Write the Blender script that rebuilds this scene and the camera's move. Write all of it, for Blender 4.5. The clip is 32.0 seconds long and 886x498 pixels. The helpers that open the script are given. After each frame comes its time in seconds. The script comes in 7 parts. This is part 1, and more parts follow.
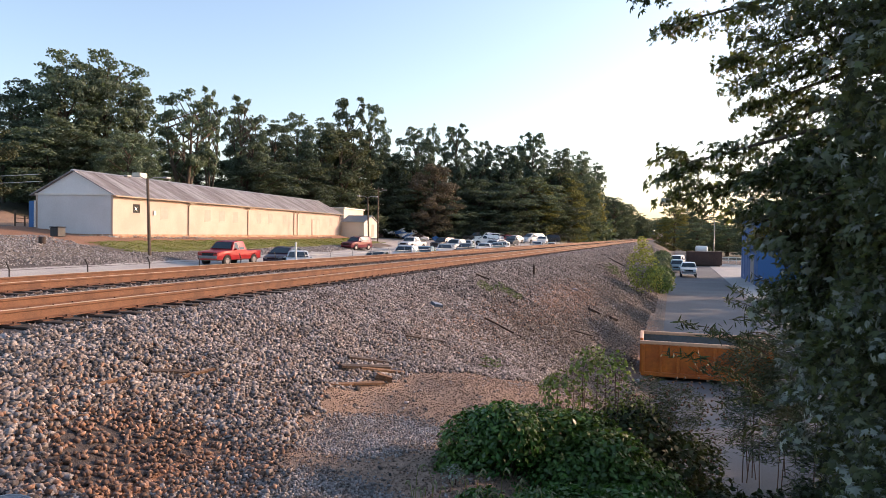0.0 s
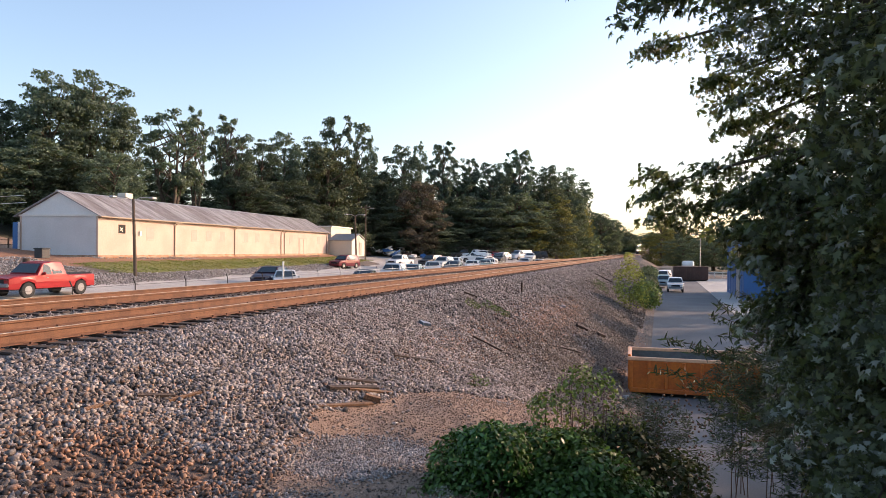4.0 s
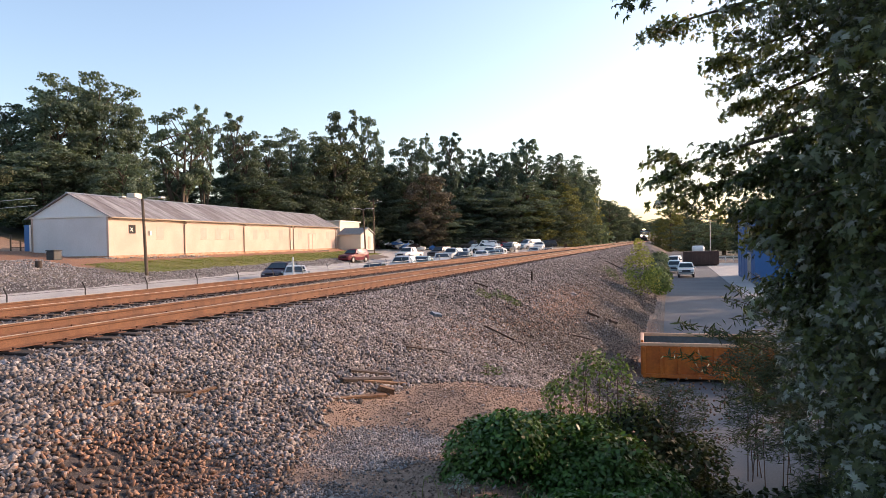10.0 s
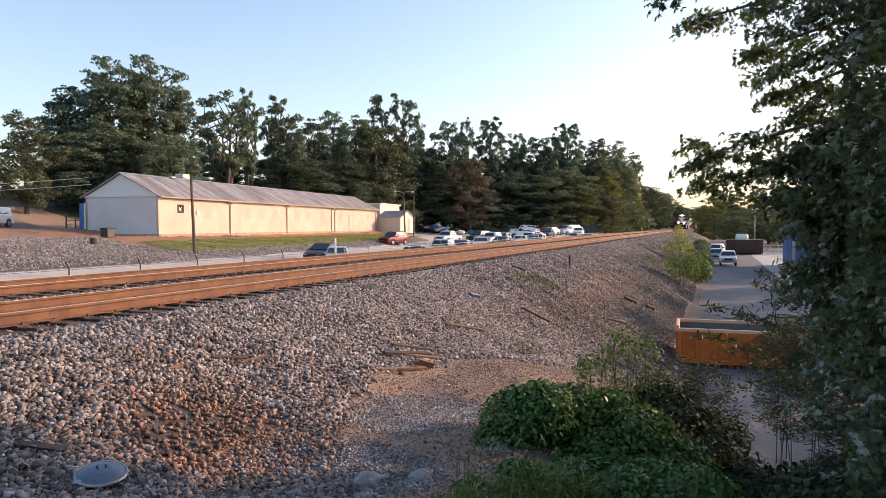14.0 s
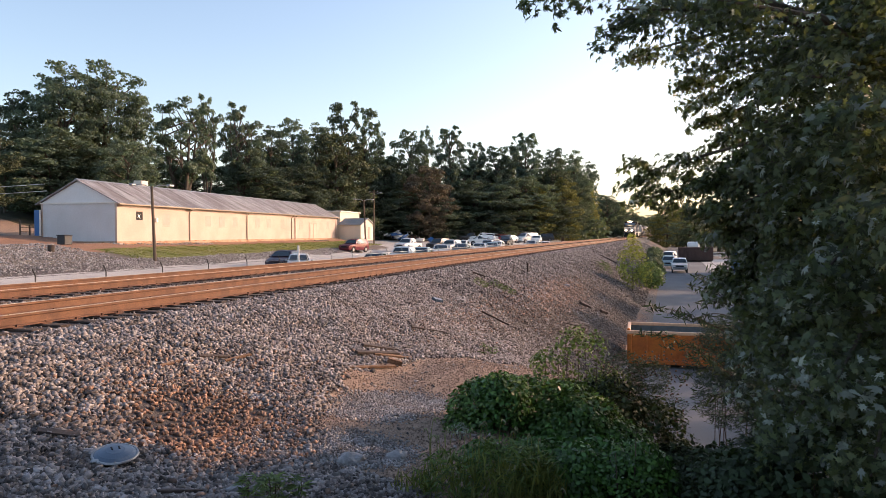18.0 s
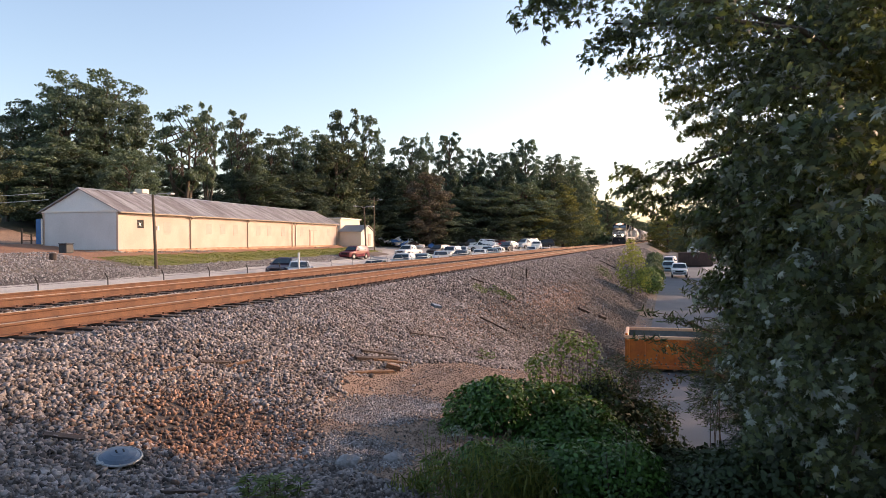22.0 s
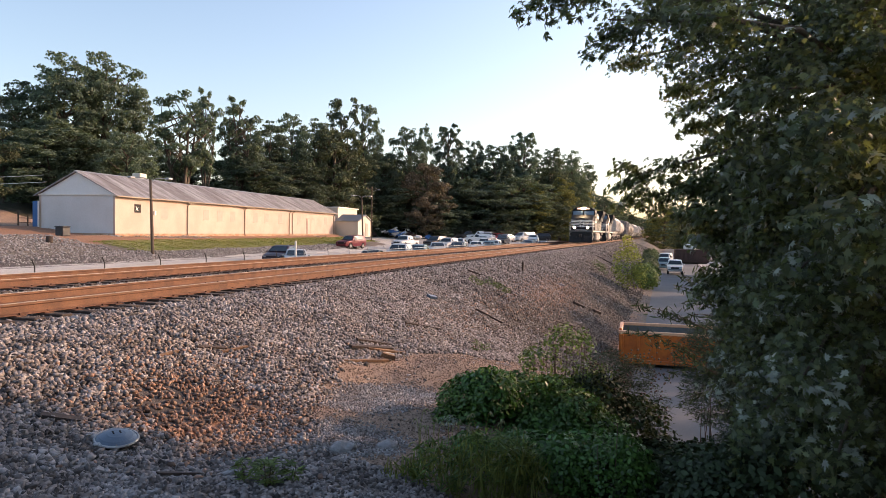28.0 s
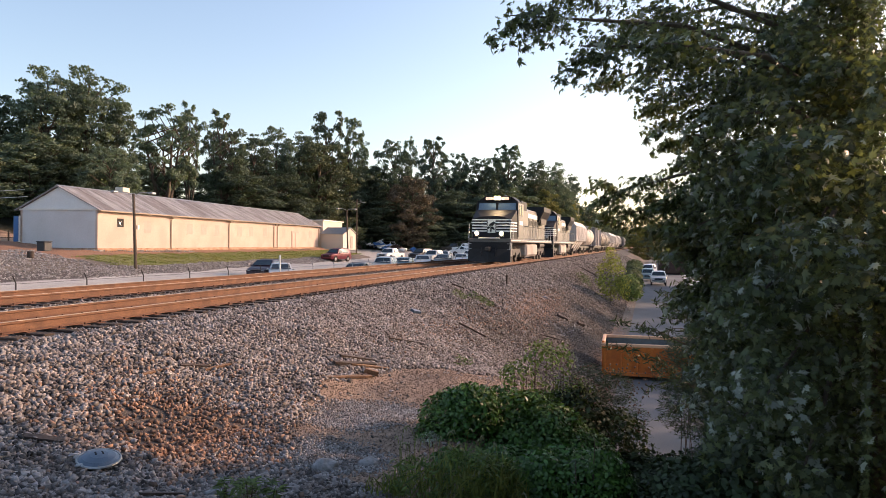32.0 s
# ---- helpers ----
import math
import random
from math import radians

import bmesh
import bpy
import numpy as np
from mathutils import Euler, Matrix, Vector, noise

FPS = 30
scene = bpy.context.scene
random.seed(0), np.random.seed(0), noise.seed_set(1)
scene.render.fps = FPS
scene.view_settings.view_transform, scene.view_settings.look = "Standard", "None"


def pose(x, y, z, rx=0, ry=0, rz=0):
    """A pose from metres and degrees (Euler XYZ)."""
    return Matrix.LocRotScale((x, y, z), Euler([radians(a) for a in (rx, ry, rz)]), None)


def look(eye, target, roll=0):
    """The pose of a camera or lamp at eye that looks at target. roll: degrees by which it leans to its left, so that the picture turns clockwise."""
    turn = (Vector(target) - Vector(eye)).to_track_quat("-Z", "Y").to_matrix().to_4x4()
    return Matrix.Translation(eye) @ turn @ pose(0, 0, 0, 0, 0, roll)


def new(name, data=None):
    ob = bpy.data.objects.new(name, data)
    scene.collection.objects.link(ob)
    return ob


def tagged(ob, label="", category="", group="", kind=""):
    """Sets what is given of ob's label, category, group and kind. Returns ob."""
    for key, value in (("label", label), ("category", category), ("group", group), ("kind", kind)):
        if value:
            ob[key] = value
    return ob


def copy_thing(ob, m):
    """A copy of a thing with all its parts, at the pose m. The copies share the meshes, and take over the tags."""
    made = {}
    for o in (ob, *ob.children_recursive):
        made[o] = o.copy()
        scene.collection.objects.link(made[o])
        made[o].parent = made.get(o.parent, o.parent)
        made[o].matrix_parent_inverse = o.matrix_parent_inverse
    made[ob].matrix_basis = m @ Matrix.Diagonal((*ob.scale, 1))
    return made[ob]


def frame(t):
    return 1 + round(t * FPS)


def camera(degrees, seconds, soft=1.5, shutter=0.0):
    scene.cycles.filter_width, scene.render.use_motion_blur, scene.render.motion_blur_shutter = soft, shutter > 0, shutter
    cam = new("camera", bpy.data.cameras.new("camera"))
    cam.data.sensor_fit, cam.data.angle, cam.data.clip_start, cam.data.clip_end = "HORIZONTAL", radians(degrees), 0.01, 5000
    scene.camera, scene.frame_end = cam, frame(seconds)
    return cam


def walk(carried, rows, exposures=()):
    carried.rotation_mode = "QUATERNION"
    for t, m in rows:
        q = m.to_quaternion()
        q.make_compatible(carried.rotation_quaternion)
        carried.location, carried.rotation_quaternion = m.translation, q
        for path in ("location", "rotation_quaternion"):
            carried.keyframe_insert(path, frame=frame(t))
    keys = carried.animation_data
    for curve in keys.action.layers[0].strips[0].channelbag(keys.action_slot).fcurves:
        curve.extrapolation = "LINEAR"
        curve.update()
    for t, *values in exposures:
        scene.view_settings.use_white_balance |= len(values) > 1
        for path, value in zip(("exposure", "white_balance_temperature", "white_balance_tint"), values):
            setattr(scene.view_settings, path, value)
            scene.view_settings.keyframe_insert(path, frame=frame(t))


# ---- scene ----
cam = camera(64.5, 32.0, soft=0.75)
PATH = [
    (0, (9.994, 0.774, 1.246), (9.372, 2.675, 1.2), 1.0),
    (0.5, (9.973, 0.766, 1.26), (9.345, 2.665, 1.222), 0.8),
    (1, (9.97, 0.731, 1.267), (9.321, 2.622, 1.24), -0.2),
    (1.5, (9.993, 0.774, 1.28), (9.326, 2.659, 1.252), -0.3),
    (2, (10.004, 0.772, 1.258), (9.357, 2.665, 1.25), -0.3),
    (2.5, (10.006, 0.733, 1.283), (9.401, 2.639, 1.289), 0.7),
    (4.5, (10.02, 0.748, 1.287), (9.432, 2.66, 1.287), 0.4),
    (5, (9.987, 0.786, 1.275), (9.397, 2.697, 1.265), 0.3),
    (5.5, (9.98, 0.793, 1.267), (9.371, 2.698, 1.243), -0.7),
    (6, (9.988, 0.835, 1.247), (9.365, 2.735, 1.229), -1.0),
    (6.5, (10.02, 0.751, 1.269), (9.405, 2.655, 1.251), -0.8),
    (7, (10.026, 0.75, 1.261), (9.419, 2.655, 1.252), -0.5),
    (7.5, (10.022, 0.736, 1.263), (9.419, 2.643, 1.247), -0.6),
    (8, (10.023, 0.755, 1.261), (9.407, 2.658, 1.24), -0.9),
    (8.5, (10.011, 0.736, 1.255), (9.396, 2.64, 1.239), -0.9),
    (9, (10.011, 0.73, 1.25), (9.401, 2.635, 1.228), -0.9),
    (9.5, (10.021, 0.728, 1.266), (9.406, 2.631, 1.242), -1.2),
    (10, (9.999, 0.748, 1.259), (9.385, 2.652, 1.239), -1.1),
    (10.5, (9.994, 0.759, 1.235), (9.36, 2.655, 1.191), -1.4),
    (11, (10.02, 0.735, 1.236), (9.422, 2.642, 1.172), -1.9),
    (11.5, (10.028, 0.741, 1.23), (9.478, 2.664, 1.192), -1.1),
    (12, (10.028, 0.735, 1.235), (9.344, 2.613, 1.147), -1.7),
    (12.5, (10.036, 0.525, 1.214), (9.385, 2.413, 1.115), -2.7),
    (13, (10.036, 0.315, 1.256), (9.39, 2.206, 1.164), -1.8),
    (13.5, (10.111, 0.231, 1.239), (9.427, 2.11, 1.193), -0.5),
    (14, (10.179, 0.171, 1.22), (9.461, 2.037, 1.156), -0.2),
    (14.5, (10.186, 0.091, 1.218), (9.453, 1.95, 1.15), -0.2),
    (16.5, (10.461, -0.439, 1.263), (9.762, 1.433, 1.19), -0.5),
    (17, (10.438, -0.558, 1.263), (9.742, 1.317, 1.244), 0.2),
    (17.5, (10.362, -0.736, 1.226), (9.724, 1.159, 1.16), -0.7),
    (18, (10.387, -0.848, 1.236), (9.779, 1.057, 1.193), -0.1),
    (18.5, (10.445, -0.885, 1.252), (9.822, 1.015, 1.22), 0.4),
    (19, (10.489, -0.916, 1.232), (9.816, 0.967, 1.195), -0.1),
    (19.5, (10.569, -0.996, 1.239), (9.831, 0.862, 1.195), -0.3),
    (20, (10.517, -1.051, 1.228), (9.839, 0.83, 1.177), 0.0),
    (20.5, (10.548, -1.066, 1.245), (9.95, 0.842, 1.195), -0.4),
    (21, (10.538, -1.044, 1.231), (9.967, 0.872, 1.17), -1.1),
    (21.5, (10.538, -1.037, 1.23), (9.948, 0.874, 1.177), -0.0),
    (22, (10.526, -1.046, 1.247), (9.916, 0.859, 1.222), -0.4),
    (22.5, (10.536, -1.06, 1.246), (9.916, 0.841, 1.221), 0.5),
    (23, (10.529, -1.051, 1.243), (9.904, 0.849, 1.22), 0.5),
    (23.5, (10.534, -1.065, 1.244), (9.907, 0.834, 1.223), 0.4),
    (24, (10.54, -1.069, 1.258), (9.921, 0.832, 1.246), 0.1),
    (24.5, (10.53, -1.086, 1.244), (9.921, 0.819, 1.247), 0.3),
    (25, (10.504, -1.085, 1.246), (9.918, 0.827, 1.238), 0.4),
    (25.5, (10.505, -1.107, 1.249), (9.914, 0.804, 1.264), 0.3),
    (26, (10.503, -1.114, 1.247), (9.93, 0.803, 1.25), -0.2),
    (26.5, (10.496, -1.117, 1.237), (9.887, 0.787, 1.197), 0.0),
    (28.5, (10.545, -1.119, 1.246), (9.948, 0.789, 1.193), 1.0),
    (29, (10.526, -1.045, 1.251), (9.952, 0.87, 1.192), -0.7),
    (29.5, (10.534, -1.094, 1.253), (9.97, 0.824, 1.198), -0.3),
    (30, (10.517, -1.119, 1.261), (9.972, 0.805, 1.221), -0.1),
    (30.5, (10.523, -1.097, 1.24), (9.981, 0.828, 1.206), 0.1),
    (31, (10.519, -1.133, 1.251), (9.983, 0.793, 1.219), 0.6),
    (31.5, (10.541, -1.112, 1.254), (9.976, 0.806, 1.231), 0.3),
    (32, (10.653, -1.254, 1.336), (10.091, 0.665, 1.321), 0.6),
]
walk(cam, [(t, look(eye, target, roll)) for t, eye, target, roll in PATH], [(0, 1.1, 6550, 10), (12, 1.1, 6600, 10), (19, 1.07, 6780, 11), (32, 1.05, 6850, 11)])

# ---- world, sun, exposure ----
SUN_AZ, SUN_EL = 50.0, 17.0          # degrees from +y towards +x, and above the horizon
world = bpy.data.worlds.new("sky")
scene.world = world
world.use_nodes = True
wn = world.node_tree.nodes
sky = wn.new("ShaderNodeTexSky")
sky.sky_type, sky.sun_disc = "NISHITA", False
sky.sun_elevation, sky.sun_rotation = radians(SUN_EL), radians(SUN_AZ)
sky.air_density, sky.dust_density, sky.ozone_density = 1.0, 1.7, 1.6
haze = wn.new("ShaderNodeMix")           # late-summer haze takes the green out of the blue
haze.data_type, haze.blend_type = "RGBA", "MULTIPLY"
haze.inputs[0].default_value, haze.inputs[7].default_value = 1.0, (1.06, 0.985, 0.985, 1)
world.node_tree.links.new(sky.outputs[0], haze.inputs[6])
world.node_tree.links.new(haze.outputs[2], wn["Background"].inputs[0])
wn["Background"].inputs[1].default_value = 0.15
sun = new("sun", bpy.data.lights.new("sun", "SUN"))
sun.data.energy, sun.data.angle, sun.data.color = 2.55, radians(0.6), (1.0, 0.655, 0.47)
sun_way = Vector((math.sin(radians(SUN_AZ)) * math.cos(radians(SUN_EL)), math.cos(radians(SUN_AZ)) * math.cos(radians(SUN_EL)), math.sin(radians(SUN_EL))))
sun.matrix_world = look(sun_way * 50, (0, 0, 0))

# ---- materials ----
def mat(name, color, rough=0.7, metal=0.0, var=0.15, scale=4.0, fine=40.0, bump=0.0, color2=None, spec=0.5, island=0.0, random_object=0.0, stretch=None, trans=0.0):
    """A surface with variation at two scales: large stains (scale) and grain (fine)."""
    m = bpy.data.materials.new(name)
    m.use_nodes = True
    nt = m.node_tree
    n, l = nt.nodes, nt.links
    b = n["Principled BSDF"]
    b.inputs["Roughness"].default_value, b.inputs["Metallic"].default_value = rough, metal
    b.inputs["Specular IOR Level"].default_value = spec
    tc = n.new("ShaderNodeTexCoord")
    vec = tc.outputs["Object"]
    if stretch:
        mp = n.new("ShaderNodeMapping")
        mp.inputs["Scale"].default_value = stretch
        l.new(vec, mp.inputs[0])
        vec = mp.outputs[0]
    big, small = n.new("ShaderNodeTexNoise"), n.new("ShaderNodeTexNoise")
    big.inputs["Scale"].default_value, small.inputs["Scale"].default_value = scale, fine
    big.inputs["Detail"].default_value, small.inputs["Detail"].default_value = 5, 3
    l.new(vec, big.inputs[0]), l.new(vec, small.inputs[0])
    mix = n.new("ShaderNodeMix")
    mix.data_type = "RGBA"
    c2 = color2 or tuple(c * (1 - var) for c in color)
    mix.inputs[6].default_value, mix.inputs[7].default_value = (*color, 1), (*c2, 1)
    ramp = n.new("ShaderNodeMapRange")
    ramp.inputs[1].default_value, ramp.inputs[2].default_value = 0.38, 0.62
    l.new(big.outputs[0], ramp.inputs[0]), l.new(ramp.outputs[0], mix.inputs[0])
    hsv = n.new("ShaderNodeHueSaturation")
    l.new(mix.outputs[2], hsv.inputs["Color"])
    grain = n.new("ShaderNodeMapRange")
    grain.inputs[1].default_value, grain.inputs[2].default_value = 0.3, 0.7
    grain.inputs[3].default_value, grain.inputs[4].default_value = 1 - var, 1 + var
    l.new(small.outputs[0], grain.inputs[0])
    value = grain.outputs[0]
    for amount, node, socket in ((island, "ShaderNodeNewGeometry", "Random Per Island"), (random_object, "ShaderNodeObjectInfo", "Random")):
        if amount:
            g, r, mul = n.new(node), n.new("ShaderNodeMapRange"), n.new("ShaderNodeMath")
            r.inputs[3].default_value, r.inputs[4].default_value = 1 - amount, 1 + amount
            mul.operation = "MULTIPLY"
            l.new(g.outputs[socket], r.inputs[0]), l.new(value, mul.inputs[0]), l.new(r.outputs[0], mul.inputs[1])
            value = mul.outputs[0]
    l.new(value, hsv.inputs["Value"])
    l.new(hsv.outputs[0], b.inputs["Base Color"])
    if bump:
        bp = n.new("ShaderNodeBump")
        bp.inputs["Strength"].default_value, bp.inputs["Distance"].default_value = bump, 0.02
        l.new(small.outputs[0], bp.inputs["Height"]), l.new(bp.outputs[0], b.inputs["Normal"])
    if trans:
        tr, add = n.new("ShaderNodeBsdfTranslucent"), n.new("ShaderNodeMixShader")
        tint = n.new("ShaderNodeMix")
        tint.data_type, tint.blend_type = "RGBA", "MULTIPLY"
        tint.inputs[0].default_value, tint.inputs[7].default_value = 1.0, (1.2, 1.22, 0.62, 1)
        l.new(hsv.outputs[0], tint.inputs[6]), l.new(tint.outputs[2], tr.inputs[0])
        add.inputs[0].default_value = trans
        l.new(b.outputs[0], add.inputs[1]), l.new(tr.outputs[0], add.inputs[2])
        l.new(add.outputs[0], n["Material Output"].inputs[0])
    return m


def glow(name, color, strength):
    m = bpy.data.materials.new(name)
    m.use_nodes = True
    b = m.node_tree.nodes["Principled BSDF"]
    b.inputs["Emission Color"].default_value, b.inputs["Emission Strength"].default_value = (*color, 1), strength
    return m


def glass(name, tint=(0.02, 0.03, 0.035)):
    m = mat(name, tint, rough=0.05, var=0.1, spec=0.8)
    return m


